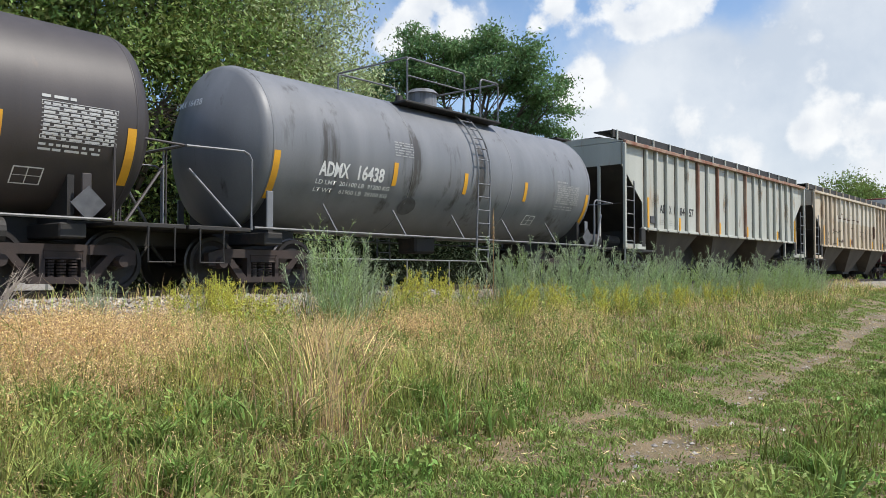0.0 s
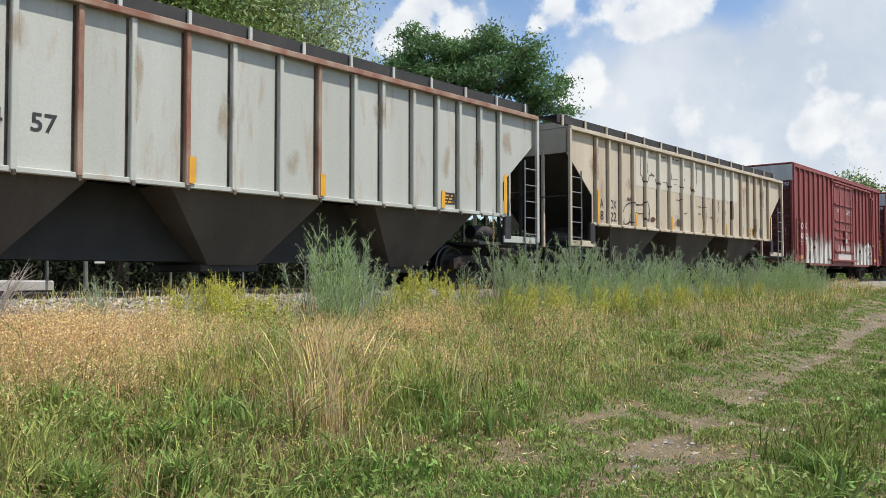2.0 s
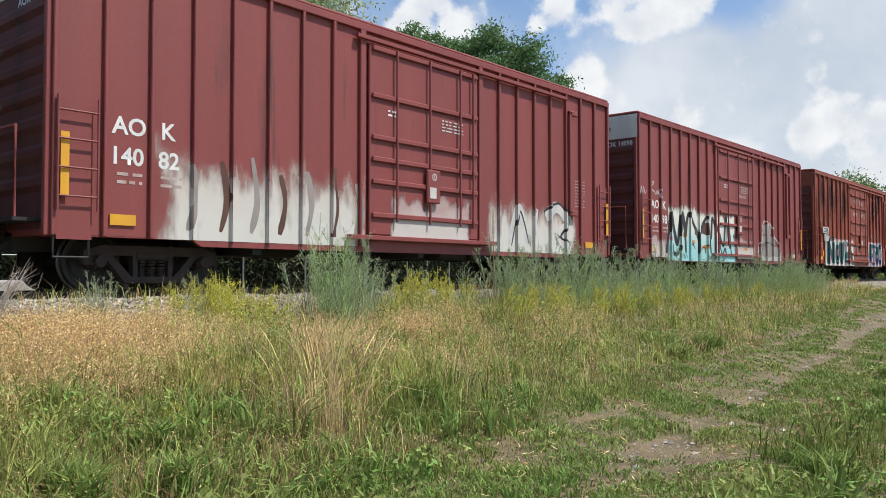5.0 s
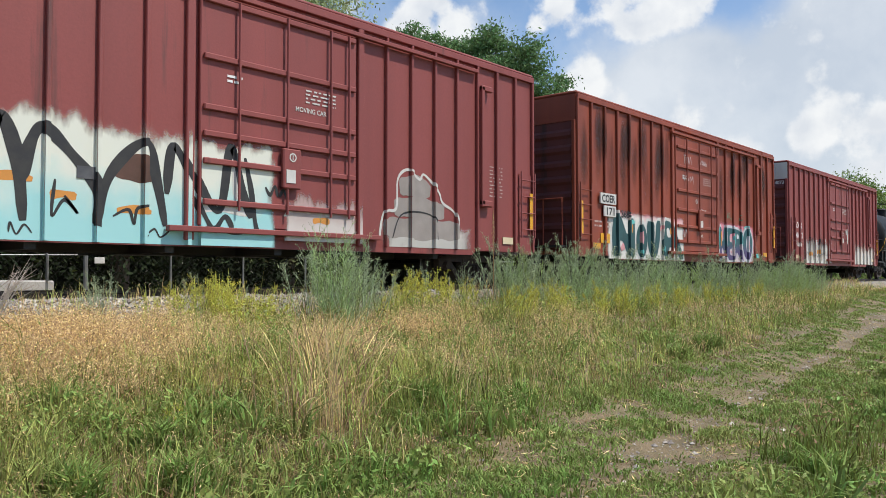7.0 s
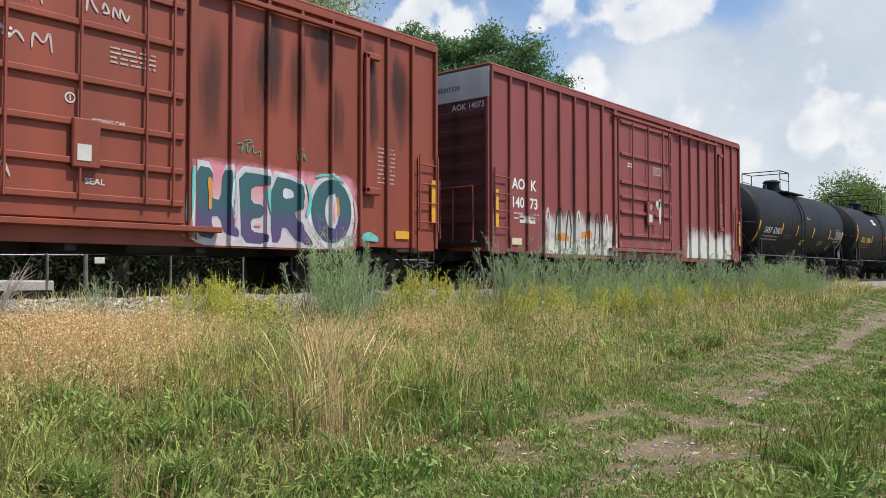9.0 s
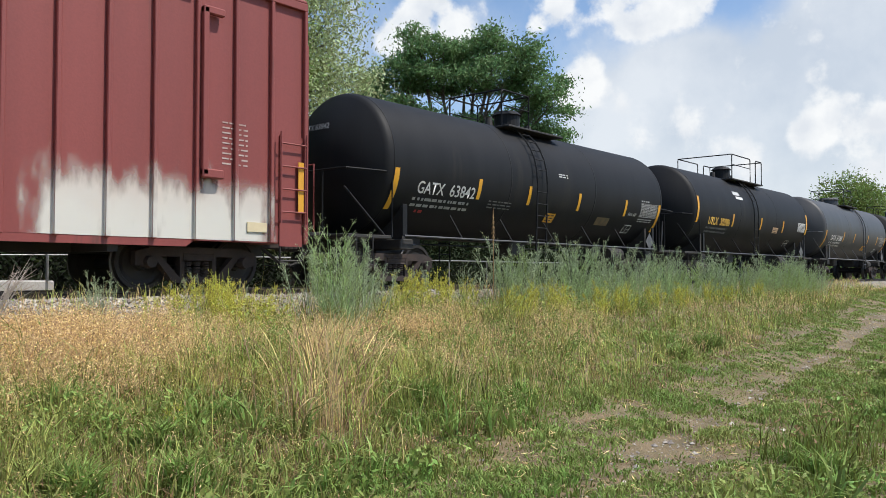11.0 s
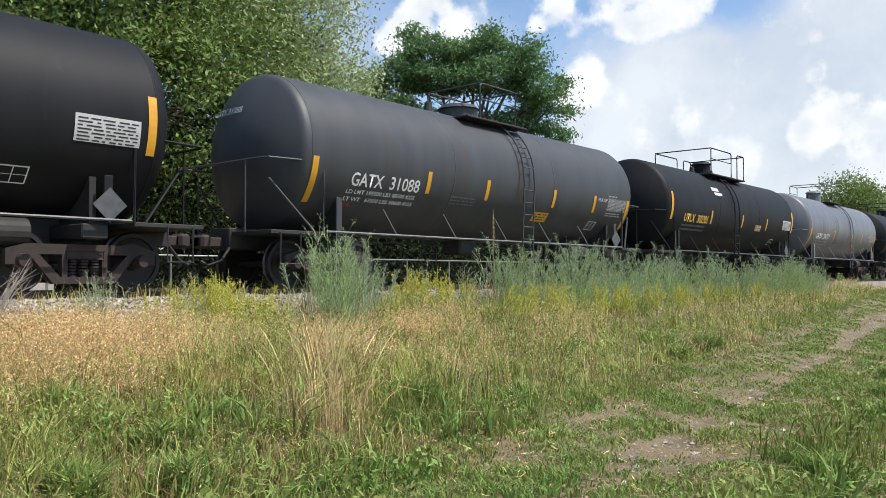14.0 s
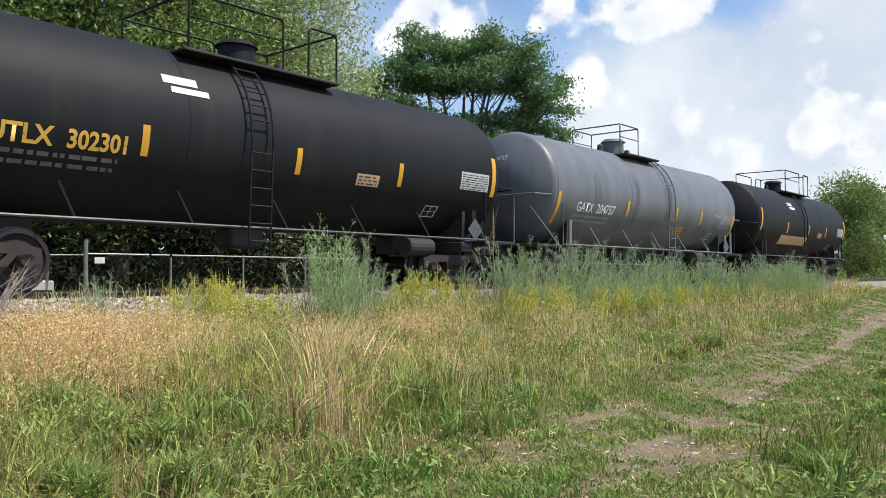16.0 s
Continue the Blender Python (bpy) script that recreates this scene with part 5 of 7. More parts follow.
    word = [[(1.94, 2.0), (2.26, 1.98), (2.21, 1.5), (2.4, 1.47), (2.43, 1.97), (2.6, 1.98), (2.54, 1.3), (2.82, 0.88), (2.48, 0.9), (2.38, 1.22), (2.2, 1.2), (2.31, 0.82), (1.95, 0.88), (1.87, 1.3)],
            [(2.74, 1.98), (3.36, 1.97), (3.4, 1.8), (2.99, 1.76), (2.99, 1.47), (3.25, 1.45), (3.25, 1.24), (2.98, 1.2), (3.0, 0.98), (3.33, 0.96), (3.29, 0.78), (2.8, 0.8), (2.78, 1.4)],
            [(3.42, 1.97), (3.94, 1.93), (4.18, 1.74), (4.12, 1.46), (3.88, 1.34), (4.3, 0.9), (4.38, 0.78), (4.02, 0.8), (3.66, 1.16), (3.6, 0.82), (3.4, 0.82)], oval(4.8, 1.43, 0.5, 0.6)]
    for k, sh in enumerate(word):
        letter(BOX6, "box", sh, M_PALESPRAY, 0.0055 + 0.0009 * k, 0.085, "letter_rim")
    for k, sh in enumerate(word):
        letter(BOX6, "box", sh, M_TEALFADE, 0.0120 + 0.0010 * k)
    for sh, mt in ((oval(4.8, 1.43, 0.17, 0.33), M_PALESPRAY), ([(3.66, 1.78), (3.86, 1.76), (3.92, 1.62), (3.66, 1.58)], M_PALESPRAY), ([(4.75, 1.2), (4.86, 1.2), (4.88, 1.6), (4.77, 1.6)], M_PINK)):
        letter(BOX6, "box", sh, mt, 0.0180 if mt is M_PALESPRAY else 0.0200, name="letter_hole")
    for pts, w, mt in (([(2.18, 1.83), (2.2, 1.55), (2.19, 1.31)], 0.08, M_ORANGE), ([(4.92, 1.71), (4.96, 1.5), (4.95, 1.35)], 0.07, M_ORANGE), ([(1.78, 1.1), (1.82, 1.6), (1.86, 1.98)], 0.09, M_TURQ),
                       ([(2.62, 1.3), (2.66, 1.65), (2.64, 1.98)], 0.07, M_TURQ), ([(3.36, 1.3), (3.3, 1.6), (3.34, 1.75)], 0.06, M_TURQ), ([(4.2, 1.3), (4.28, 1.6), (4.2, 1.92)], 0.08, M_TURQ), ([(2.64, 1.02), (2.68, 1.2), (2.62, 1.3)], 0.07, M_PINK),
                       ([(3.06, 1.1), (3.2, 1.1)], 0.06, M_PINK), ([(4.4, 2.04), (4.7, 2.1), (5.1, 2.0)], 0.05, M_TURQ), ([(5.34, 0.95), (5.42, 1.3), (5.36, 1.7)], 0.06, M_PINK), ([(5.5, 0.95), (5.75, 1.0), (6.0, 0.94)], 0.16, M_TURQ)):
        stroke(BOX6, "box", pts, w, mt, 0.022)
    for x0, z0, x1, z1, w, mt in ((-4.1, 0.95, -3.85, 0.93, 0.12, M_TURQ), (-2.6, 1.0, -2.45, 1.15, 0.14, M_TURQ), (-1.5, 0.9, -1.35, 1.0, 0.13, M_TURQ), (-4.62, 1.5, -4.6, 1.78, 0.1, M_ORANGE), (-2.0, 1.55, -2.0, 1.75, 0.09, M_ORANGE),
                                  (-4.7, 1.8, -4.45, 1.82, 0.12, M_TURQ), (-5.3, 1.0, -5.1, 1.1, 0.2, M_PINK), (-2.75, 1.65, -2.6, 1.8, 0.12, M_PINK)):
        stroke(BOX6, "box", [(x0, z0), ((x0 + x1) / 2, (z0 + z1) / 2 + 0.01), (x1, z1)], w, mt, 0.024)
    for x, z0, z1, w in ((-4.96, 3.1, 5.0, 0.55), (-3.9, 3.0, 5.0, 0.6), (-2.75, 2.9, 5.0, 0.55), (3.42, 2.9, 4.95, 0.55), (4.55, 3.5, 4.95, 0.5), (5.75, 2.95, 4.9, 0.55), (-6.4, 3.4, 5.0, 0.6), (6.6, 3.2, 4.7, 0.5)):
        spray_patch(BOX6, "box", x - w * 0.62, x + w * 0.62, z0, z1 + 0.15, M_SP_STAIN, name="oil_stain")
    for k in range(14):
        x = (-7.3 + 0.73 * k) if k < 8 else (2.2 + 0.9 * (k - 8))
        z0 = 2.4 + 0.35 * math.sin(k * 2.1)
        spray_patch(BOX6, "box", x - 0.3, x + 0.3, z0, z0 + 2.2 + 0.3 * math.sin(k), M_SP_SMOKE, 0.001, "soot_streak")
    yp = min(side_y("box", p) for p in POSTS_BOX)
    for body, x, z, hh, ink, plate in (("COER", -6.5, 2.3, 0.2, M_BLACK, True), ("171", -6.3, 1.95, 0.2, M_BLACK, True), ("368", -5.3, 1.93, 0.2, M_BLACK, False)):
        if plate:
            x1 = x + (0.82 if body == "COER" else 0.6)
            part("number_panel", bm_box(x - 0.07, x1, yp - 0.008, yp + 0.03, z - 0.05, z + 0.25), M_DULLWHITE, BOX6, "white lettering panel")
        bm = text_bm(body, hh, 1.0, 0.008)
        fit_width(bm, 0.74 if body == "COER" else 0.5)
        for v in bm.verts:
            v.co = Vector((x + v.co.x, yp - 0.013, z + v.co.y))
        if not plate:
            drape(bm, "box", 0.026)
        part("lettering", bm, ink, BOX6)
    part("data_plate", bm_box(-6.46, -5.95, -1.572, -1.56, 1.15, 1.42), M_YELLOW, BOX6, "yellow data plate")
    for pts in ([(-1.14, 4.2), (-0.98, 4.2), (-1.06, 4.2), (-1.06, 3.95)], [(-0.95, 3.95), (-0.93, 4.15), (-0.85, 4.0), (-0.78, 4.17), (-0.74, 3.95)], [(-0.68, 3.95), (-0.6, 4.18), (-0.52, 3.95)], [(-1.25, 3.4), (-1.2, 3.55), (-1.1, 3.38), (-1.05, 3.55), (-0.95, 3.4), (-0.85, 3.5), (-0.75, 3.38)], [(-0.65, 3.32), (-0.62, 3.52), (-0.5, 3.42), (-0.42, 3.55), (-0.38, 3.3)],
                [(0.09, 4.0), (0.12, 4.22), (0.2, 4.1), (0.26, 4.02)], [(0.32, 4.08), (0.36, 4.18), (0.42, 4.06), (0.33, 4.04)], [(0.48, 4.0), (0.5, 4.15), (0.58, 4.02), (0.6, 4.15), (0.69, 4.0), (0.74, 4.1)], [(-1.26, 1.5), (-1.2, 1.75), (-1.1, 1.5), (-1.0, 1.75), (-0.9, 1.55)]):
        stroke(BOX6, "box", pts, 0.035, M_SP_TAG, 0.012)
    for pts in ([(2.7, 2.44), (2.82, 2.46), (2.78, 2.32), (2.9, 2.45), (2.92, 2.32), (3.02, 2.44), (3.05, 2.32), (3.17, 2.36), (3.16, 2.24)], [(2.84, 2.5), (2.95, 2.54), (3.0, 2.5), (2.9, 2.48)], [(3.97, 2.42), (4.0, 2.3), (4.06, 2.4), (4.1, 2.28), (4.14, 2.42), (4.2, 2.3)], [(4.0, 2.48), (4.08, 2.52), (4.14, 2.47)]):
        stroke(BOX6, "box", pts, 0.02, M_GREENTAG, 0.012)
    for car in (BOX4, BOX5, BOX6, BOX7):
        bars(car, 0.45, 3.55, 0.72, 4, 0.07, M_THINPRINT if car is BOX6 else M_DULLWHITE, -1.645, seed=int(car.location.x), fill=0.4)
        bars(car, -1.2, 3.5, 0.3, 2, 0.08, M_WHITE, -1.645, seed=int(car.location.x) + 1, fill=0.5)
        bars(car, -6.78, 1.72, 0.4, 2, 0.12, M_THINPRINT, -1.556, seed=int(car.location.x) + 2, fill=0.4)
        bars(car, -6.08, 1.72, 0.36, 2, 0.12, M_THINPRINT, -1.556, seed=int(car.location.x) + 3, fill=0.4)
        part("notice", bm_box(-0.06, 0.14, -1.76, -1.752, 1.85, 2.08), M_DULLWHITE, car, "small white notice on the lock box")
    for car, body, x, z, hh, wd in ((BOX5, "MOVING CAR", 0.22, 3.16, 0.085, 0.72), (BOX6, "MOVING CAR", 0.2, 2.43, 0.06, 0.5), (BOX6, "SEAL", 0.1, 1.54, 0.085, 0.3)):
        bm = text_bm(body, hh, 1.0, 0.002)
        fit_width(bm, wd)
        for v in bm.verts:
            v.co = Vector((x + v.co.x, -1.6425, z + v.co.y))
        part("lettering", bm, M_DULLWHITE, car)
    for car, cx, cz, y in ((BOX6, -0.12, 2.73, -1.644), (BOX5, 0.08, 2.3, -1.757), (BOX7, 0.08, 2.3, -1.757), (BOX4, 0.08, 2.3, -1.757)):
        bm = bmesh.new()
        ring = [[bm.verts.new((cx + r * math.cos(math.pi * k / 10), y, cz + r * math.sin(math.pi * k / 10))) for k in range(20)] for r in (0.055, 0.078)]
        for k in range(20):
            bm.faces.new((ring[0][k], ring[0][(k + 1) % 20], ring[1][(k + 1) % 20], ring[1][k]))
        bm.faces.new([bm.verts.new((cx + a, y, cz + b)) for a, b in ((-0.009, -0.04), (0.009, -0.04), (0.009, 0.04), (-0.009, 0.04))])
        part("round_mark", bm, M_DULLWHITE, car, "small white ring mark")
    # cream hopper: painted-over band, scrawl, rust
    spray_patch(HOP3, "hop", -4.6, 3.72, 2.95, 4.1, M_SP_CREAM, 0.0025, "paint_patch")
    for pts, w in (([(-4.79, 1.8), (-4.91, 1.82), (-5.19, 1.74), (-5.36, 1.86), (-5.34, 2.09), (-5.14, 2.31), (-4.82, 2.4), (-4.42, 2.37), (-4.1, 2.4), (-3.99, 2.48), (-3.76, 2.46), (-3.64, 2.28), (-3.69, 1.98), (-3.84, 1.86), (-3.98, 1.92), (-4.09, 2.08)], 0.036),
                   ([(-4.66, 1.82), (-4.61, 1.96), (-4.61, 2.12), (-4.37, 2.11), (-4.07, 2.12)], 0.03), ([(-4.89, 2.09), (-4.9, 1.95), (-4.95, 1.82)], 0.028), ([(-3.93, 2.16), (-3.8, 2.17), (-3.67, 2.13)], 0.022),
                   ([(-5.25, 1.9), (-5.32, 1.72)], 0.02), ([(-5.15, 1.82), (-5.18, 1.66)], 0.02), ([(-5.05, 1.86), (-4.98, 1.68)], 0.02)):
        stroke(HOP3, "hop", pts, w, M_BLACK)
    stroke(HOP3, "hop", [(-5.1, 2.43), (-5.02, 2.54), (-4.96, 2.45), (-4.87, 2.53), (-4.82, 2.44)], 0.05, M_RUSTLINE)
    # dark drips and hooks where old paint has lifted at the ribs
    for pts, w in (([(-4.19, 4.04), (-4.21, 3.6), (-4.22, 3.31), (-4.13, 3.28)], 0.035), ([(-4.11, 3.25), (-4.05, 3.12), (-3.88, 3.1), (-3.72, 3.18), (-3.72, 3.28)], 0.07), ([(-3.91, 3.71), (-3.93, 3.46), (-3.95, 3.36)], 0.06),
                   ([(-3.23, 3.26), (-3.13, 3.12), (-2.91, 3.11), (-2.86, 3.24)], 0.065), ([(-2.42, 3.24), (-2.35, 3.09), (-2.11, 3.12), (-2.06, 3.27)], 0.06), ([(-1.47, 3.19), (-1.36, 3.12), (-1.21, 3.17), (-1.25, 3.31)], 0.05),
                   ([(-0.62, 3.23), (-0.5, 3.07), (-0.29, 3.1), (-0.25, 3.25)], 0.055), ([(-0.1, 3.95), (-0.08, 3.6), (-0.12, 3.3)], 0.04), ([(-3.65, 3.31), (-3.47, 3.36), (-3.29, 3.33)], 0.06), ([(-3.5, 3.42), (-3.4, 3.36)], 0.05),
                   ([(-3.56, 4.07), (-3.4, 4.04)], 0.04), ([(-2.85, 4.03), (-2.7, 4.0), (-2.45, 4.0)], 0.045), ([(-2.3, 3.55), (-2.28, 3.3)], 0.05), ([(-2.0, 4.03), (-1.85, 4.0)], 0.04), ([(-1.75, 4.0), (-1.5, 4.02)], 0.05),
                   ([(-2.05, 3.36), (-1.85, 3.37), (-1.55, 3.38)], 0.022), ([(-1.2, 3.98), (-1.05, 3.97)], 0.05), ([(-1.15, 3.4), (-1.05, 3.43)], 0.07), ([(-2.7, 3.2), (-2.5, 3.2)], 0.025), ([(-1.9, 3.2), (-1.6, 3.2)], 0.022),
                   ([(-1.7, 2.72), (-1.5, 2.7), (-1.4, 2.74)], 0.03), ([(-1.15, 2.3), (-1.0, 2.3), (-0.85, 2.33)], 0.035), ([(0.0, 2.62), (0.3, 2.58), (0.5, 2.6)], 0.025), ([(0.05, 2.36), (0.25, 2.35)], 0.035), ([(0.55, 2.0), (0.75, 2.06)], 0.03),
                   ([(1.75, 2.95), (1.85, 2.75), (1.8, 2.5)], 0.035), ([(1.78, 2.35), (1.72, 2.12)], 0.035), ([(2.95, 3.0), (2.97, 2.6), (2.95, 2.3)], 0.06), ([(1.05, 2.3), (1.3, 2.26)], 0.05), ([(-2.88, 1.95), (-2.84, 1.85), (-2.88, 1.76)], 0.04)):
        stroke(HOP3, "hop", pts, w, M_RUSTLINE)
    letter(HOP3, "hop", [(-3.56, 1.94), (-3.5, 2.04), (-3.38, 2.06), (-3.2, 2.0), (-3.3, 1.92), (-3.45, 1.88)], M_RUSTLINE, 0.006, name="rust_spot")
    letter(HOP3, "hop", [(-1.7, 1.84), (-1.7, 2.08), (-1.46, 2.08), (-1.44, 1.84)], M_RUSTLINE, 0.006, name="rust_spot")
    stroke(HOP3, "hop", [(-1.66, 2.1), (-1.75, 2.2), (-1.62, 2.22), (-1.56, 2.14), (-1.48, 2.22)], 0.03, M_DULLWHITE, 0.009)
    for x, z, w, h in ((-3.6, 1.95, 0.36, 0.2), (-1.75, 1.93, 0.36, 0.32), (2.64, 2.75, 0.16, 0.75), (2.2, 2.4, 0.3, 0.5), (-5.0, 2.9, 0.5, 0.5), (4.3, 3.2, 0.7, 1.4), (6.3, 3.2, 0.8, 1.2), (-6.2, 1.75, 0.4, 0.2), (0.5, 2.2, 0.5, 0.9), (5.4, 2.2, 0.6, 0.8), (-7.0, 3.3, 0.5, 1.2)):
        spray_patch(HOP3, "hop", x - w / 2, x + w / 2, z - h / 2, z + h / 2, M_SP_RUST, 0.004, "rust_patch")
    part("paint_patch", bm_box(0.35, 0.85, -1.519, -1.512, 1.78, 2.2), M_CREAMPLATE, HOP3)
    part("paint_patch", bm_box(3.9, 4.25, -1.519, -1.512, 1.8, 2.1), M_GREYPAINT, HOP3)
    for x, z, w, h in ((-2.2, 3.2, 0.25, 1.7), (-0.6, 2.9, 0.4, 1.2), (6.2, 2.9, 0.6, 1.2), (7.3, 3.4, 0.5, 0.8), (3.0, 3.5, 0.5, 1.0), (-6.3, 2.6, 0.6, 0.8), (0.8, 2.3, 0.4, 0.7), (5.0, 2.7, 0.5, 0.9), (-3.9, 3.5, 0.4, 0.8)):
        spray_patch(HOP2, "hop", x - w / 2, x + w / 2, z - h / 2, z + h / 2, M_SP_FAINT, 0.004, "rust_patch")
    # scrawl and smudges on the older tank car, buff patch on the last
    sheet_tank(TANK_LAST, "paint_patch", -3.3, 0.3, 1.5, 1.95, M_TAN, T_ZC, T_R, 0.009, label="buff painted patch")


M_GREYPAINT = flatpaint("grey_sprayed_paint", (0.31, 0.27, 0.245))
M_SP_TAG = flatpaint("thin_white_spray", (0.55, 0.45, 0.43))
M_GREENTAG = flatpaint("green_spray", (0.08, 0.30, 0.17))
graffiti()

# ---- ground and track ----
def sstep(a, b, t):
    t = np.clip((np.asarray(t, float) - a) / (b - a), 0, 1)
    return t * t * (3 - 2 * t)


def vnoise(x, y, seed=0):
    """Smooth value noise on the plan, 0 to 1."""
    x, y = np.asarray(x, float), np.asarray(y, float)
    xi, yi = np.floor(x), np.floor(y)
    fx, fy = x - xi, y - yi
    fx, fy = fx * fx * (3 - 2 * fx), fy * fy * (3 - 2 * fy)

    def hsh(i, j):
        v = np.sin(i * 127.1 + j * 311.7 + seed * 74.7) * 43758.5453
        return v - np.floor(v)
    return (hsh(xi, yi) * (1 - fx) + hsh(xi + 1, yi) * fx) * (1 - fy) + (hsh(xi, yi + 1) * (1 - fx) + hsh(xi + 1, yi + 1) * fx) * fy


def lane(x, y):
    """Distance from the near wheel rut of the farm track."""
    return y - (2.5 + 0.123 * np.minimum(x, 60))


def bare(x, y):
    """How bare the earth is: the ruts and worn patches."""
    d = lane(x, y)
    n = vnoise(x * 1.1, y * 2.6, 1) * 0.5 + vnoise(x * 5, y * 7, 2) * 0.5
    wob = d + 0.16 * (vnoise(x * 0.8, y * 0.8, 14) - 0.5)
    rut = 1.15 * np.exp(-(wob / 0.2) ** 2) * (0.72 + 0.5 * sstep(0.3, 0.62, vnoise(x * 0.75 + 2, y * 1.5, 12))) + 0.6 * np.exp(-((wob - 0.98) / 0.2) ** 2) * (0.3 + sstep(0.4, 0.7, vnoise(x * 0.9, y * 1.3, 13)))
    patch = 1.1 * np.exp(-((x - 6.7) / 0.9) ** 2 - ((d + 0.42) / 0.25) ** 2) + 0.8 * np.exp(-((x - 27) / 6) ** 2 - ((d - 0.1) / 0.6) ** 2)
    speck = 0.65 * sstep(0.55, 0.82, vnoise(x * 1.7 + 5, y * 2.3, 7)) * sstep(3.4, 2.2, d)
    return np.clip((rut + patch + speck) * (0.15 + 1.3 * n), 0, 1)


def ground_z(x, y):
    """Field near the camera, shallow bank up to the ballast, level beyond the track."""
    x, y = np.asarray(x, float), np.asarray(y, float)
    z = 0.78 * sstep(3.0, 10.2, y) + 0.25 * sstep(9.9, 11.4, y) - 0.1 * sstep(14.4, 16.5, y)
    near = sstep(10.5, 9.0, y) * sstep(-40, -5, x) * sstep(130, 60, x)
    z = z + near * (0.10 * (vnoise(x * 0.6, y * 0.6, 3) - 0.5) + 0.05 * (vnoise(x * 2.2, y * 2.2, 4) - 0.5))
    return z - 0.05 * near * bare(x, y)


M_GROUND = mat("earth_and_thatch", (0.135, 0.098, 0.054), (0.25, 0.185, 0.105), 0.95, 0, 2.5, 45, 1.0, (1, 1, 1), (0.15, 0.13, 0.06), 0.48, 5.0, c3_soft=0.2)
M_BED = mat("fine_ballast", (0.31, 0.28, 0.24), (0.20, 0.175, 0.145), 0.95, 0, 9, 70, 1.0)


def sheet(name, xs, ys, zf, material):
    X, Y = np.meshgrid(xs, ys)
    Z = zf(X, Y)
    verts = np.stack([X, Y, Z], -1).reshape(-1, 3)
    n, m = len(xs), len(ys)
    j, i = np.meshgrid(np.arange(m - 1), np.arange(n - 1), indexing="ij")
    q = (j * n + i).ravel()
    faces = np.stack([q, q + 1, q + n + 1, q + n], 1)
    me = bpy.data.meshes.new(name)
    me.from_pydata(verts.tolist(), [], faces.tolist())
    me.materials.append(material)
    return new(name, me)


def make_ground():
    xs = [-3000, -800, -300, -120, -50, -20, -8] + [-4 + 0.15 * k for k in range(300)] + [41 + 1.5 * k for k in range(60)] + [140, 170, 220, 300, 450, 700, 1200, 3000]
    ys = [-3000, -800, -300, -100, -40, -15, -6, -2] + [0.12 * k for k in range(95)] + [11.5 + 0.3 * k for k in range(20)] + [18, 21, 25, 30, 40, 60, 100, 200, 500, 1200, 3000]
    ob = sheet("ground", xs, ys, ground_z, M_GROUND)
    tagged(ob, "grassy field with worn earth rising to a rail bed", "ground", kind="structure")


make_ground()


def bed_z(x, y):
    z = 1.23 - 0.60 * sstep(11.45, 9.9, y) * 1.0 - 0.12 * sstep(11.5, 11.9, y) + 0.12 * sstep(13.9, 14.3, y) - 0.6 * sstep(14.35, 15.9, y)
    return z + 0.05 * (vnoise(x * 3, y * 3, 11) - 0.5)


bed = sheet("ballast_bed", [-400, -150, -60, -20] + [-6 + 0.3 * k for k in range(240)] + [67 + 3 * k for k in range(40)] + [200, 260, 400, 800], [9.8 + 0.15 * k for k in range(42)], bed_z, M_BED)
tagged(bed, "grey crushed-stone rail bed", "rail bed", kind="structure")


def stuff(name, verts, faces, material, label, category, uvless=True):
    me = bpy.data.meshes.new(name)
    me.from_pydata(verts, [], faces)
    me.materials.append(material)
    return tagged(new(name, me), label, category, kind="stuff")


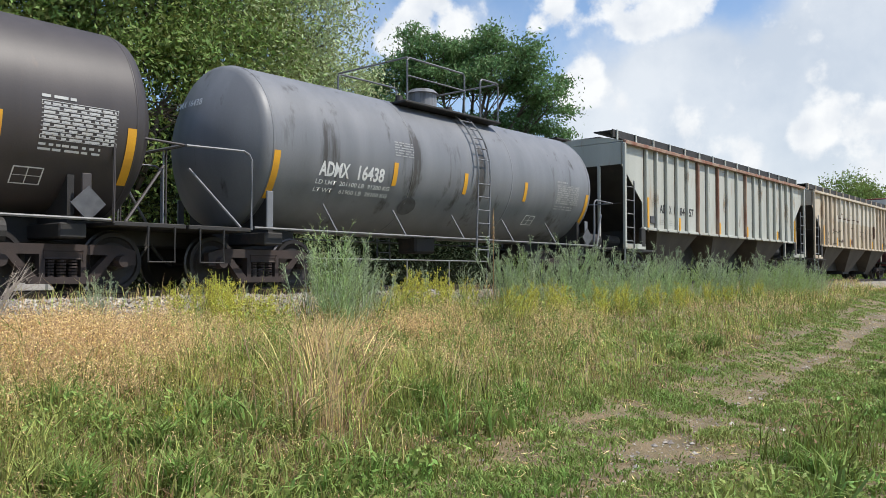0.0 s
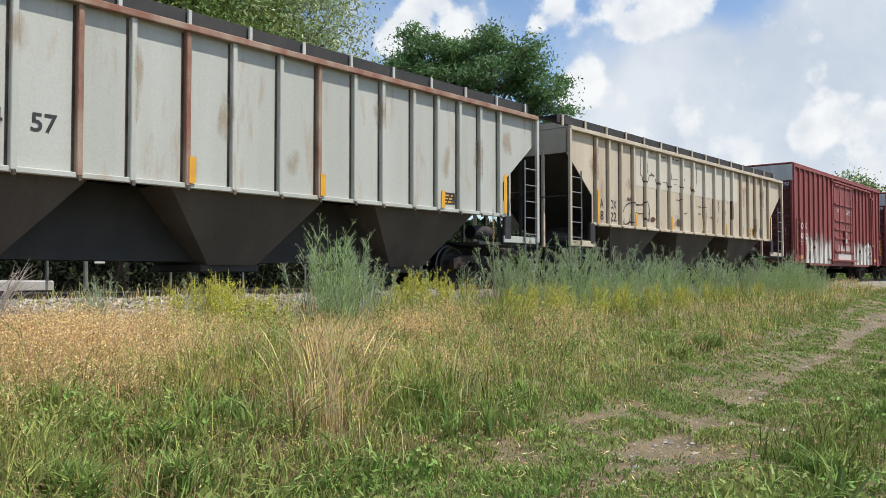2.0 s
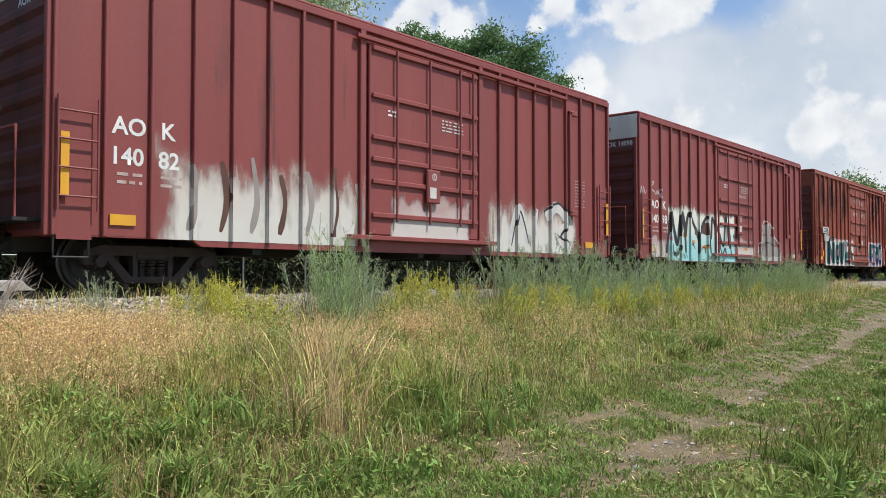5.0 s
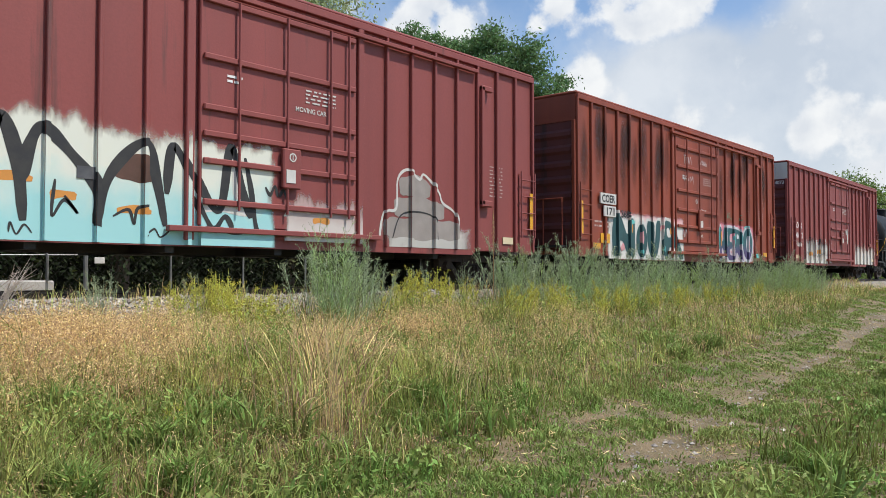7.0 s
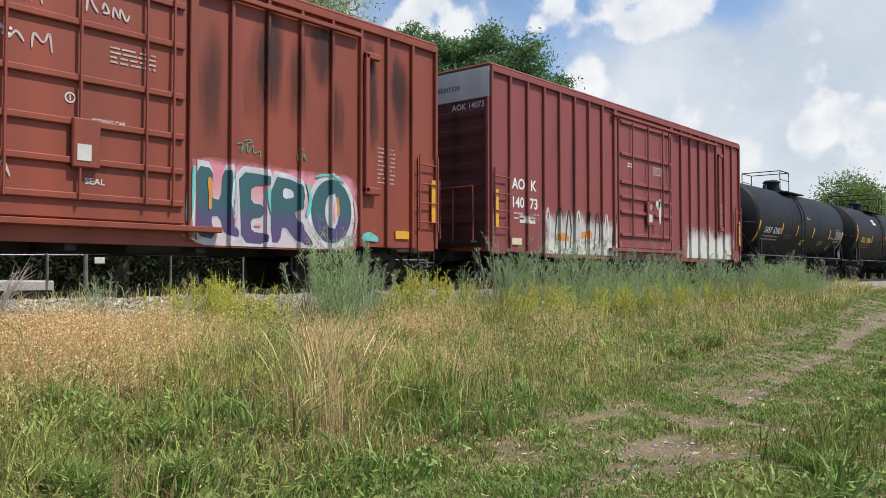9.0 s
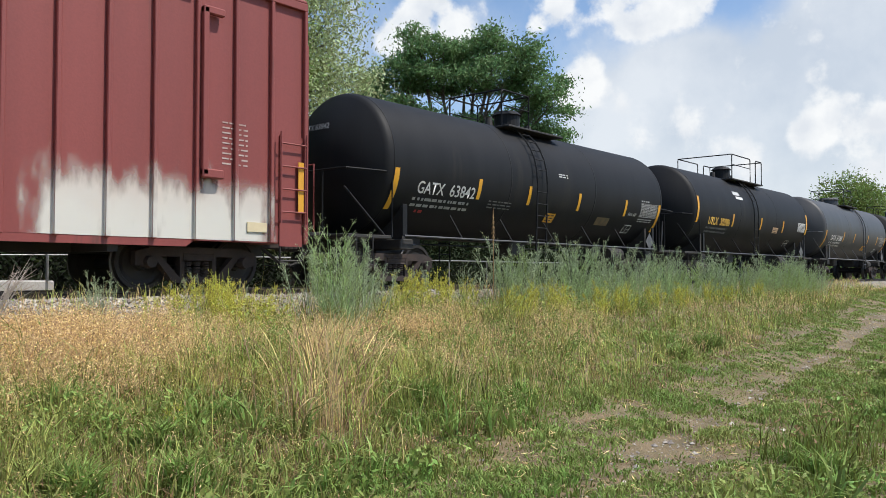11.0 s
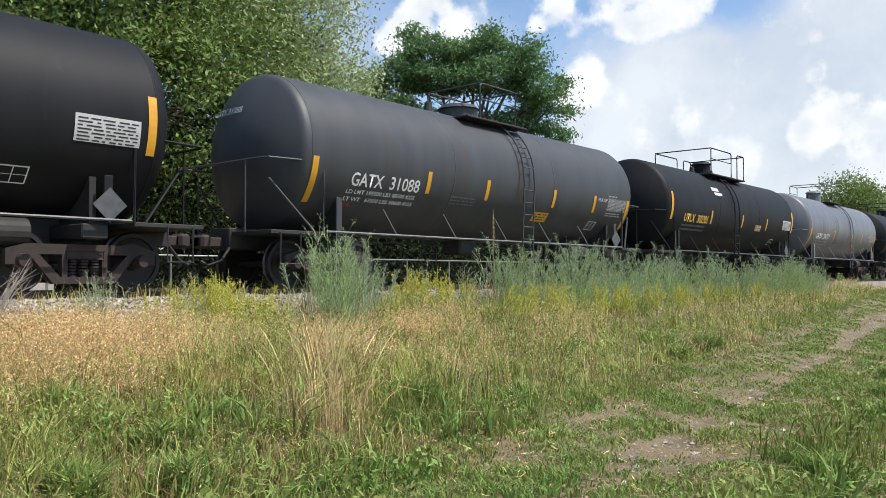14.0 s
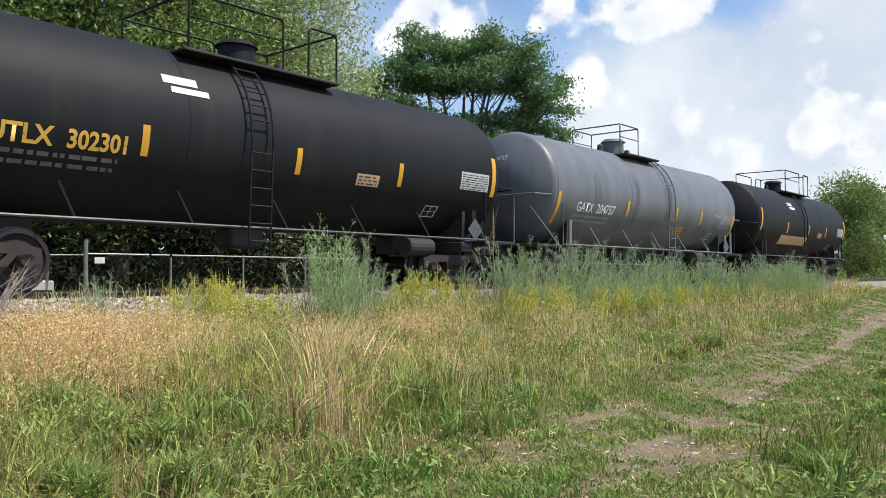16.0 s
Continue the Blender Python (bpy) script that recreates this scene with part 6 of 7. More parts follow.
def make_stones():
    rs = np.random.RandomState(5)
    base = np.array([(1, 0, 0), (-1, 0, 0), (0, 1, 0), (0, -1, 0), (0, 0, 1), (0, 0, -1)], float)
    tri = np.array([(0, 2, 4), (2, 1, 4), (1, 3, 4), (3, 0, 4), (2, 0, 5), (1, 2, 5), (3, 1, 5), (0, 3, 5)])
    n = 20000
    x = 1.5 + 45 * rs.rand(n) ** 1.6
    y = 9.9 + 2.0 * rs.rand(n) ** 0.8
    far = rs.rand(n) < 0.12
    y = np.where(far, 12.2 + 3.0 * rs.rand(n), y)
    sz = rs.uniform(0.022, 0.05, n)
    z = bed_z(x, y) + sz * 0.3
    V = base[None] * sz[:, None, None] * rs.uniform(0.6, 1.25, (n, 6, 1))
    ang = rs.rand(n) * 6.283
    c, s_ = np.cos(ang)[:, None], np.sin(ang)[:, None]
    V = np.stack([V[..., 0] * c - V[..., 1] * s_, V[..., 0] * s_ + V[..., 1] * c, V[..., 2] * 0.8 + V[..., 0] * 0.35], -1)
    V += np.stack([x, y, z], 1)[:, None]
    F = tri[None] + (np.arange(n) * 6)[:, None, None]
    stuff("ballast_stones", V.reshape(-1, 3).tolist(), F.reshape(-1, 3).tolist(), M_STONE, "grey and buff crushed ballast stones", "gravel")
    # pebbles in the ruts
    m = 9000
    x = 3 + 30 * rs.rand(m) ** 1.4
    y = 2.5 + 0.123 * x + rs.normal(0.2, 0.6, m)
    keep = bare(x, y) > 0.35 + 0.4 * rs.rand(m)
    x, y = x[keep], y[keep]
    m = len(x)
    sz = rs.uniform(0.005, 0.018, m) * (1 + (rs.rand(m) < 0.04) * 1.6)
    V = base[None] * sz[:, None, None] * rs.uniform(0.6, 1.25, (m, 6, 1))
    V[..., 2] *= 0.6
    V += np.stack([x, y, ground_z(x, y) + sz * 0.2], 1)[:, None]
    F = tri[None] + (np.arange(m) * 6)[:, None, None]
    stuff("pebbles", V.reshape(-1, 3).tolist(), F.reshape(-1, 3).tolist(), M_STONE, "small buff pebbles in the worn track", "gravel")


make_stones()


def make_track():
    track = new("rail_track")
    tagged(track, "steel rails on timber ties in ballast", "railway track", kind="structure")
    prof = [(-0.07, -0.17), (0.07, -0.17), (0.07, -0.155), (0.012, -0.14), (0.012, -0.045), (0.036, -0.035), (0.036, -0.004), (0.03, 0.0), (-0.03, 0.0), (-0.036, -0.004), (-0.036, -0.035), (-0.012, -0.045), (-0.012, -0.14), (-0.07, -0.155)]
    for s in (-1, 1):
        bm = bmesh.new()
        yc = TRACK_Y + s * 0.755
        xs = [-400, -20, 120, 800]
        rings = [[bm.verts.new((x, yc + y, RAIL_Z + z)) for y, z in prof] for x in xs]
        for a, b in zip(rings, rings[1:]):
            for k in range(len(prof)):
                k2 = (k + 1) % len(prof)
                bm.faces.new((a[k], a[k2], b[k2], b[k]))
        bmesh.ops.recalc_face_normals(bm, faces=bm.faces)
        ob = part("rail", bm, M_RAIL, track, "brown steel rail with a bright head")
        ob.data.materials.append(M_TREAD)
        for p in ob.data.polygons:
            if p.center.z > RAIL_Z - 0.003:
                p.material_index = 1
    bm = bm_box(-0.115, 0.115, -1.3, 1.3, -0.18, 0.0, bevel=0.012)
    first = part("tie", bm, M_TIE, track)
    first.location = (-6, TRACK_Y, RAIL_Z - 0.172)
    for k in range(1, 190):
        mesh_part("tie", first.data, track, (-6 + 0.53 * k, TRACK_Y + 0.02 * math.sin(k * 2.3), RAIL_Z - 0.172))


make_track()

# ---- far side: concrete pad and chain-link fence ----
pad = part("concrete_pad", bm_box(3.5, 8.35, 19.0, 22.0, 0.8, 1.47, bevel=0.03), M_CONC)
tagged(pad, "low pale concrete slab behind the fence", "concrete slab")


def make_fence():
    f = new("chain_link_fence")
    tagged(f, "galvanised chain-link fence with posts and a top rail", "fence")
    y, z0, z1 = 18.0, 0.9, 2.08
    part("top_rail", bm_tube([(8.6, y, z1), (40, y, z1 + 0.02)], 0.024, 6), M_GALV, f)
    for k in range(15):
        x = 8.6 + 2.12 * k
        r = 0.05 if k == 0 else 0.026
        part("post", bm_tube([(x, y, z0), (x, y, z1 + (0.32 if k == 0 else 0.04))], r, 8), M_GALV, f)
    for x in (5.2, 7.75):
        bm = bmesh.new()
        tube(bm, [(x, y, z0), (x, y, z1 - 0.05), (x - 0.22, y, z1 + 0.2)], 0.03, 6)
        part("post", bm, M_GALV, f)
    part("top_rail", bm_tube([(3.0, y, z1 - 0.12), (8.6, y, z1 - 0.03)], 0.012, 6), M_GALV, f)
    v, fc = [], []
    h = z1 - z0 - 0.02
    for k in range(int((40 - 3) / 0.15)):
        for sgn in (1, -1):
            x0 = 3 + 0.15 * k + (0 if sgn > 0 else h)
            x1 = x0 + sgn * h
            i = len(v)
            v += [(x0 - 0.0015, y, z0), (x0 + 0.0015, y, z0), (x1 + 0.0015, y + 0.003, z0 + h), (x1 - 0.0015, y + 0.003, z0 + h)]
            fc.append((i, i + 1, i + 2, i + 3))
    me = bpy.data.meshes.new("wire_mesh")
    me.from_pydata(v, [], fc)
    me.materials.append(M_STEELGREY)
    ob = new("wire_mesh", me)
    ob.parent = f
    tagged(ob, "thin diamond wire mesh", kind="stuff")
    part("sign", bm_box(8.78, 9.02, y - 0.05, y - 0.03, 1.86, 2.0, bevel=0.005), M_WHITE, f, "small plain white sign")


make_fence()


# ---- plants ----
def leafmat(name, c1, c2, island=0.35, trans=0.3, rough=0.6):
    return mat(name, c1, c2, rough, 0, 1.1, 25, 0.0, island=island, trans=trans, spec=0.3)


M_GRASS = leafmat("green_grass", (0.18, 0.235, 0.05), (0.36, 0.365, 0.105), 0.65)
M_GRASS_LOW = leafmat("short_bright_grass", (0.21, 0.305, 0.07), (0.32, 0.355, 0.105), 0.55)
M_OLIVE = leafmat("olive_grass", (0.40, 0.43, 0.11), (0.60, 0.55, 0.17), 0.6)
M_STRAW = leafmat("dry_straw", (0.78, 0.58, 0.33), (0.66, 0.44, 0.21), 0.6)
M_SEED = leafmat("tan_seed_head", (0.80, 0.585, 0.32), (0.66, 0.455, 0.215), 0.45)
M_WEEDLEAF = leafmat("mid_green_weed_leaf", (0.20, 0.29, 0.065), (0.34, 0.40, 0.11), 0.55)
M_BROWN = leafmat("brown_dry_weed", (0.42, 0.27, 0.14), (0.30, 0.19, 0.10))
M_FLOWER = leafmat("yellow_flower", (0.70, 0.62, 0.09), (0.6, 0.56, 0.10))
M_MUSTARD = leafmat("yellow_green_leaf", (0.58, 0.53, 0.11), (0.44, 0.48, 0.10), 0.45)
M_BLUEGREEN = leafmat("blue_green_leaf", (0.42, 0.56, 0.25), (0.53, 0.645, 0.325), 0.35, 0.42)
M_GREENWEED = leafmat("fresh_green_weed", (0.36, 0.48, 0.15), (0.44, 0.52, 0.19))
M_PALE = leafmat("pale_green_tip", (0.40, 0.46, 0.29), (0.34, 0.42, 0.25))
M_LEAF_A = leafmat("tree_leaf", (0.15, 0.22, 0.06), (0.23, 0.295, 0.08), 0.5)
M_LEAF_B = leafmat("dark_tree_leaf", (0.12, 0.22, 0.085), (0.175, 0.28, 0.105), 0.4, 0.35)
M_LEAF_C = leafmat("silvery_tree_leaf", (0.34, 0.41, 0.19), (0.45, 0.50, 0.27), 0.45)
# green taken down to near black: shade under the trees, put into the colour
M_LEAF_D = leafmat("shade_dark_green_leaf", (0.018, 0.03, 0.011), (0.03, 0.045, 0.016), 0.4, 0.12, 0.9)
M_TWIG = mat("pale_dead_twig", (0.36, 0.31, 0.26), (0.28, 0.24, 0.20), 0.9, 0, 5, 60, 0.1)


def scatter(n, rs, r0, r1, power=1.0, a0=8, a1=88):
    """Places on the plan in front of the standing point, thinning with distance."""
    k = 16
    m = n // k
    r = np.repeat(r0 * (r1 / r0) ** (rs.rand(m) ** power), k)
    a = np.repeat(np.radians(a0 + (a1 - a0) * rs.rand(m)), k)
    j = rs.normal(0, 1, (2, m * k)) * np.repeat(rs.uniform(0.02, 0.075, m), k) * (1 + 0.05 * r)
    return r * np.sin(a) + j[0], r * np.cos(a) + j[1]


def blades(name, x, y, h, w, lean, material, label, category, rs, zoff=-0.02, zf=None):
    """Curved tapering blades, each five points, joined."""
    n = len(x)
    h = h * (0.5 + 1.0 * vnoise(x * 5.5, y * 5.5, len(name)))
    z = (zf or ground_z)(x, y) + zoff
    a = rs.rand(n) * 6.283
    la = rs.rand(n) * 6.283
    lx, ly = np.cos(la) * lean * h, np.sin(la) * lean * h
    wx, wy = np.cos(a) * w * 0.5, np.sin(a) * w * 0.5
    P = np.empty((n, 5, 3))
    P[:, 0] = np.stack([x - wx, y - wy, z], 1)
    P[:, 1] = np.stack([x + wx, y + wy, z], 1)
    mz = z + h * 0.58
    P[:, 2] = np.stack([x + wx * 0.8 + lx * 0.3, y + wy * 0.8 + ly * 0.3, mz], 1)
    P[:, 3] = np.stack([x - wx * 0.8 + lx * 0.3, y - wy * 0.8 + ly * 0.3, mz], 1)
    P[:, 4] = np.stack([x + lx, y + ly, z + h * (1 - 0.35 * lean)], 1)
    o = np.arange(n) * 5
    q = np.stack([o, o + 1, o + 2, o + 3], 1).tolist()
    t = np.stack([o + 3, o + 2, o + 4], 1).tolist()
    return stuff(name, P.reshape(-1, 3).tolist(), q + t, material, label, category)


def arcs(name, x, y, h, w, lean, material, label, rs):
    """Long thin stalks that bow over, each a ribbon of seven steps with a seed tuft at the tip."""
    verts, faces = [], []
    for px, py, ph, pl in zip(x, y, h, lean):
        a = rs.rand() * 6.283
        z = float(ground_z(px, py)) - 0.02
        first = len(verts)
        for k in range(8):
            t = k / 7
            out, up = pl * ph * t ** 2, ph * (t - 0.32 * pl * t ** 3)
            q = w * (1.0 - 0.6 * t) * (2.4 if k in (5, 6) else 1.0)
            cx, cy = px + math.cos(a) * out, py + math.sin(a) * out
            verts += [(cx - 0.5 * q, cy + 0.5 * q, z + up), (cx + 0.5 * q, cy - 0.5 * q, z + up)]
        faces += [(first + 2 * k, first + 2 * k + 1, first + 2 * k + 3, first + 2 * k + 2) for k in range(7)]
    return stuff(name, verts, faces, material, label, "grass")


def flecks(name, x, y, z, size, material, label, category, rs, thin=0.4):
    """Small tilted leaf or seed flakes."""
    n = len(x)
    u = rs.normal(size=(n, 3))
    u /= np.linalg.norm(u, axis=1)[:, None]
    v = np.cross(u, rs.normal(size=(n, 3)))
    v /= np.linalg.norm(v, axis=1)[:, None]
    c = np.stack([x, y, z], 1)
    s = np.asarray(size)[:, None]
    P = np.stack([c - u * s, c - v * s * thin, c + u * s, c + v * s * thin], 1)
    o = np.arange(n) * 4
    return stuff(name, P.reshape(-1, 3).tolist(), np.stack([o, o + 1, o + 2, o + 3], 1).tolist(), material, label, category)


def make_grass():
    rs = np.random.RandomState(11)
    # worn lane: short green turf
    x = 2.5 * (60 / 2.5) ** rs.rand(300000)
    d = rs.uniform(-2.4, 2.0, len(x))
    y = 2.5 + 0.123 * x + d
    turf = rs.rand(len(x)) > 0.92 * bare(x, y) + 0.1
    x1, y1 = x[turf], y[turf]
    patch = vnoise(x1 * 1.4, y1 * 1.4, 21)
    far = 1 + 0.02 * np.hypot(x1, y1)
    blades("short_grass", x1, y1, rs.uniform(0.025, 0.085, len(x1)) * (0.6 + 0.9 * patch), 0.010 * (1 + 0.07 * np.hypot(x1, y1)), rs.uniform(0.2, 0.9, len(x1)), M_GRASS_LOW, "short green turf of the worn lane", "grass", rs)
    # green field grass
    x, y = scatter(200000, rs, 3.6, 55)
    d = lane(x, y)
    n1 = vnoise(x * 0.9, y * 0.9, 22) * 0.6 + vnoise(x * 2.7, y * 2.7, 23) * 0.4
    want = (0.25 + 1.1 * n1) * (0.6 + 0.4 * sstep(5.6, 7.0, y)) * np.where(d > 1.0, 1.0, 0.0) * (1 - 0.2 * sstep(6.0, 8.0, y)) + 0.8 * sstep(-0.7, -1.3, d) * sstep(0.3, 0.65, n1)
    keep = (rs.rand(len(x)) < want) & (bare(x, y) < 0.5) & (y < 10.4) & ~((x < 8.5) & (y > 8.0) & (rs.rand(len(x)) < 0.8))
    x1, y1, n1 = x[keep], y[keep], n1[keep]
    far = 1 + 0.03 * np.hypot(x1, y1)
    hh = (0.06 + 0.34 * n1) * rs.uniform(0.35, 1.5, len(x1)) * (1 + 0.4 * sstep(6, 8, y1)) * (0.5 + 0.6 * sstep(1.0, 2.2, lane(x1, y1)))
    blades("green_grass", x1, y1, hh, rs.uniform(0.005, 0.012, len(x1)) * far, rs.uniform(0.15, 0.9, len(x1)), M_GRASS, "uneven green field grass", "grass", rs)
    # coarse grass of the rest of the field
    x = rs.uniform(-30, 70, 110000)
    y = rs.uniform(-14, 10.2, 110000)
    ang = np.degrees(np.arctan2(x, y))
    keep = ((ang < 8) | (ang > 86)) & (np.abs(lane(x, y)) > 0.3)
    x1, y1 = x[keep], y[keep]
    blades("field_grass", x1, y1, rs.uniform(0.05, 0.25, len(x1)) * np.where(np.abs(lane(x1, y1)) < 1.5, 0.4, 1.0), 0.035, rs.uniform(0.2, 0.9, len(x1)), M_GRASS, "mixed grass of the open field", "grass", rs)
    # broad-bladed tufts
    cx, cy = scatter(1200, rs, 4.5, 30)
    ok = (lane(cx, cy) > 1.5) & (cy < 8) | (lane(cx, cy) < -1.2)
    cx, cy = cx[ok], cy[ok]
    k = 38
    x1 = np.repeat(cx, k) + rs.normal(0, 0.07, len(cx) * k)
    y1 = np.repeat(cy, k) + rs.normal(0, 0.07, len(cx) * k)
    blades("grass_tufts", x1, y1, rs.uniform(0.10, 0.32, len(x1)), rs.uniform(0.010, 0.026, len(x1)), rs.uniform(0.2, 1.0, len(x1)), M_GRASS_LOW, "broad-bladed bright green tufts", "grass", rs)
    # coarse arching leaves close to the standing point
    m = 980
    r = 3.5 * (8.5 / 3.5) ** rs.rand(m)
    a = np.radians(14 + 62 * rs.rand(m))
    cx, cy = r * np.sin(a), r * np.cos(a)
    ok = ((lane(cx, cy) > 1.25) | (lane(cx, cy) < -1.2)) & (vnoise(cx * 1.1, cy * 1.1, 33) > 0.36)
    cx, cy = cx[ok], cy[ok]
    k = 15
    x1 = np.repeat(cx, k) + rs.normal(0, 0.045, len(cx) * k)
    y1 = np.repeat(cy, k) + rs.normal(0, 0.045, len(cx) * k)
    size = np.repeat(rs.uniform(0.6, 1.25, len(cx)), k)
    blades("coarse_grass_leaves", x1, y1, rs.uniform(0.12, 0.38, len(x1)) * size, rs.uniform(0.013, 0.028, len(x1)) * size, rs.uniform(0.3, 1.25, len(x1)), M_GRASS_LOW, "coarse arching green grass leaves", "grass", rs)
    # seeding clump beside the lane
    m = 420
    x1, y1 = 7.5 + rs.normal(0, 0.3, m), 2.1 + rs.normal(0, 0.2, m)
    h1 = rs.uniform(0.12, 0.5, m)
    blades("lane_clump", x1, y1, h1, 0.012, rs.uniform(0.1, 0.6, m), M_GRASS, "green seeding clump beside the lane", "grass", rs)
    k = rs.rand(m) < 0.35
    flecks("clump_seed_heads", x1[k], y1[k], ground_z(x1[k], y1[k]) + h1[k], rs.uniform(0.015, 0.035, k.sum()), M_BROWN, "brown seed heads of the lane clump", "grass", rs, 0.3)
    # one tall dry bunch with arching stalks
    arcs("tall_straw_stalks", 4.83 + rs.normal(0, 0.22, 120), 5.53 + rs.normal(0, 0.2, 120), rs.uniform(0.4, 1.25, 120), 0.0042, rs.uniform(0.05, 0.6, 120), M_STRAW, "tall bunch of dry straw stalks", rs)
    arcs("arching_stalks", 4.85 + rs.normal(0, 0.25, 16), 5.55 + rs.normal(0, 0.2, 16), rs.uniform(0.55, 0.9, 16), 0.006, rs.uniform(0.9, 1.6, 16), M_STRAW, "long arching dry stalks", rs)
    # olive and seed grass on the bank
    x, y = scatter(120000, rs, 5.0, 75)
    n1 = vnoise(x * 0.7, y * 0.7, 24) * 0.6 + vnoise(x * 2.5, y * 2.5, 25) * 0.4
    keep = (rs.rand(len(x)) < 1.15 * sstep(0.33, 0.66, n1) * sstep(4.4, 7.0, y)) & (y < 10.6) & (lane(x, y) > 1.5) & (rs.rand(len(x)) > 0.85 * np.exp(-((x - 3.4) / 1.7) ** 2) * sstep(7.2, 8.2, y))
    x1, y1, n1 = x[keep], y[keep], n1[keep]
    far = 1 + 0.035 * np.hypot(x1, y1)
    h1 = (0.2 + 0.3 * n1) * rs.uniform(0.5, 1.2, len(x1))
    blades("olive_grass", x1, y1, h1, 0.006 * far, rs.uniform(0.1, 0.7, len(x1)), M_OLIVE, "olive seeding grass on the bank", "grass", rs)
    # straw
    x, y = scatter(190000, rs, 4.2, 75)
    n1 = vnoise(x * 0.55 + 3, y * 0.55, 26) * 0.65 + vnoise(x * 2.1, y * 2.1, 27) * 0.35
    left = np.exp(-((x - 3.4) / 2.3) ** 2) * sstep(6.9, 8.0, y) * sstep(10.3, 9.6, y)
    clump = 0.02 * np.exp(-(((x - 4.3) / 0.25) ** 2 + ((y - 5.0) / 0.25) ** 2)) + 0.3 * np.exp(-(((x - 5.6) / 0.9) ** 2 + ((y - 6.9) / 0.9) ** 2))
    tan = np.exp(-((x - 9.0) / 0.9) ** 2 - ((y - 8.3) / 0.7) ** 2) + 0.8 * np.exp(-((x - 6.6) / 0.7) ** 2 - ((y - 7.6) / 0.8) ** 2)
    keep = (rs.rand(len(x)) < 0.42 * sstep(0.5, 0.64, n1) * sstep(4.6, 6.6, y) + 0.95 * left + 0.8 * tan + clump + 0.04) & (y < 10.5) & (lane(x, y) > 1.3) & (bare(x, y) < 0.6)
    x1, y1 = x[keep], y[keep]
    far = 1 + 0.035 * np.hypot(x1, y1)
    cl = 0.6 * np.exp(-(((x1 - 4.3) / 0.3) ** 2 + ((y1 - 5.0) / 0.3) ** 2)) * (rs.rand(len(x1)) < 0.5)
    h1 = rs.uniform(0.12, 0.5, len(x1)) * (1 + 1.3 * cl)
    blades("dry_straw", x1, y1, h1, 0.0045 * far, rs.uniform(0.1, 0.85, len(x1)), M_STRAW, "dry straw-coloured grass", "grass", rs)
    # straw seed heads as flakes
    pick = rs.rand(len(x1)) < 0.8
    k = 9
    xs, ys, hs = np.repeat(x1[pick], k), np.repeat(y1[pick], k), np.repeat(h1[pick], k)
    dx, dy = np.repeat(rs.normal(0, 0.05, pick.sum()), k), np.repeat(rs.normal(0, 0.05, pick.sum()), k)
    down = np.tile(np.linspace(0.0, 1.0, k), pick.sum())
    xs = xs + dx * (1 + 1.6 * down) + rs.normal(0, 0.014, len(xs))
    ys = ys + dy * (1 + 1.6 * down) + rs.normal(0, 0.014, len(xs))
    zs = ground_z(xs, ys) + hs * (0.95 - 0.35 * down ** 2) + rs.normal(0, 0.012, len(xs))
    flecks("straw_seed_heads", xs, ys, zs, rs.uniform(0.005, 0.012, len(xs)) * (1 + 0.04 * np.hypot(xs, ys)), M_SEED, "drooping tan seed heads of brome grass", "grass", rs, 0.28)
    # leafy green weeds standing in the bank
    x, y = scatter(46000, rs, 5.0, 60)
    n1 = vnoise(x * 0.7 + 6, y * 0.7, 41) * 0.6 + vnoise(x * 2.2, y * 2.2, 42) * 0.4
    keep = (n1 > 0.47) & (y > 5.6) & (y < 10.4) & (lane(x, y) > 1.5) & (rs.rand(len(x)) > 0.85 * np.exp(-((x - 4.0) / 1.6) ** 2) * sstep(7.0, 8.4, y))
    x1, y1 = x[keep], y[keep]
    k = 4
    xs, ys = np.repeat(x1, k) + rs.normal(0, 0.03, len(x1) * k), np.repeat(y1, k) + rs.normal(0, 0.03, len(x1) * k)
    flecks("weed_leaves", xs, ys, ground_z(xs, ys) + np.repeat(rs.uniform(0.1, 0.5, len(x1)), k) * rs.uniform(0.3, 1.0, len(xs)), rs.uniform(0.012, 0.034, len(xs)) * (1 + 0.02 * np.hypot(xs, ys)), M_WEEDLEAF, "narrow green leaves of field weeds", "weeds", rs, 0.3)
    # the dry tan stand at the foot of the ballast and two tan tufts
    xs, ys = [], []
    for cx, cy, sx, sy, n in ((3.4, 8.5, 0.75, 0.8, 4600), (5.2, 9.3, 0.5, 0.45, 500), (9.1, 8.4, 0.35, 0.3, 480), (6.7, 7.3, 0.3, 0.3, 350), (10.8, 8.8, 0.4, 0.3, 350), (13.2, 8.2, 0.6, 0.35, 350), (7.6, 8.6, 0.35, 0.3, 250)):
        xs.append(rs.normal(cx, sx, n))
        ys.append(np.clip(rs.normal(cy, sy, n), 6.9, 9.9 - 0.3 * rs.rand(n)))
    x1, y1 = np.concatenate(xs), np.concatenate(ys)
    h1 = rs.uniform(0.15, 0.5, len(x1)) * (0.6 + 0.8 * vnoise(x1 * 3, y1 * 3, 45))
    blades("brome_stalks", x1, y1, h1, 0.005, rs.uniform(0.2, 0.8, len(x1)), M_SEED, "dry tan brome stalks", "grass", rs)
    k = 13
    down = np.tile(np.linspace(0.0, 1.0, k), len(x1))
    dx, dy = np.repeat(rs.normal(0, 0.06, len(x1)), k), np.repeat(rs.normal(0, 0.06, len(x1)), k)
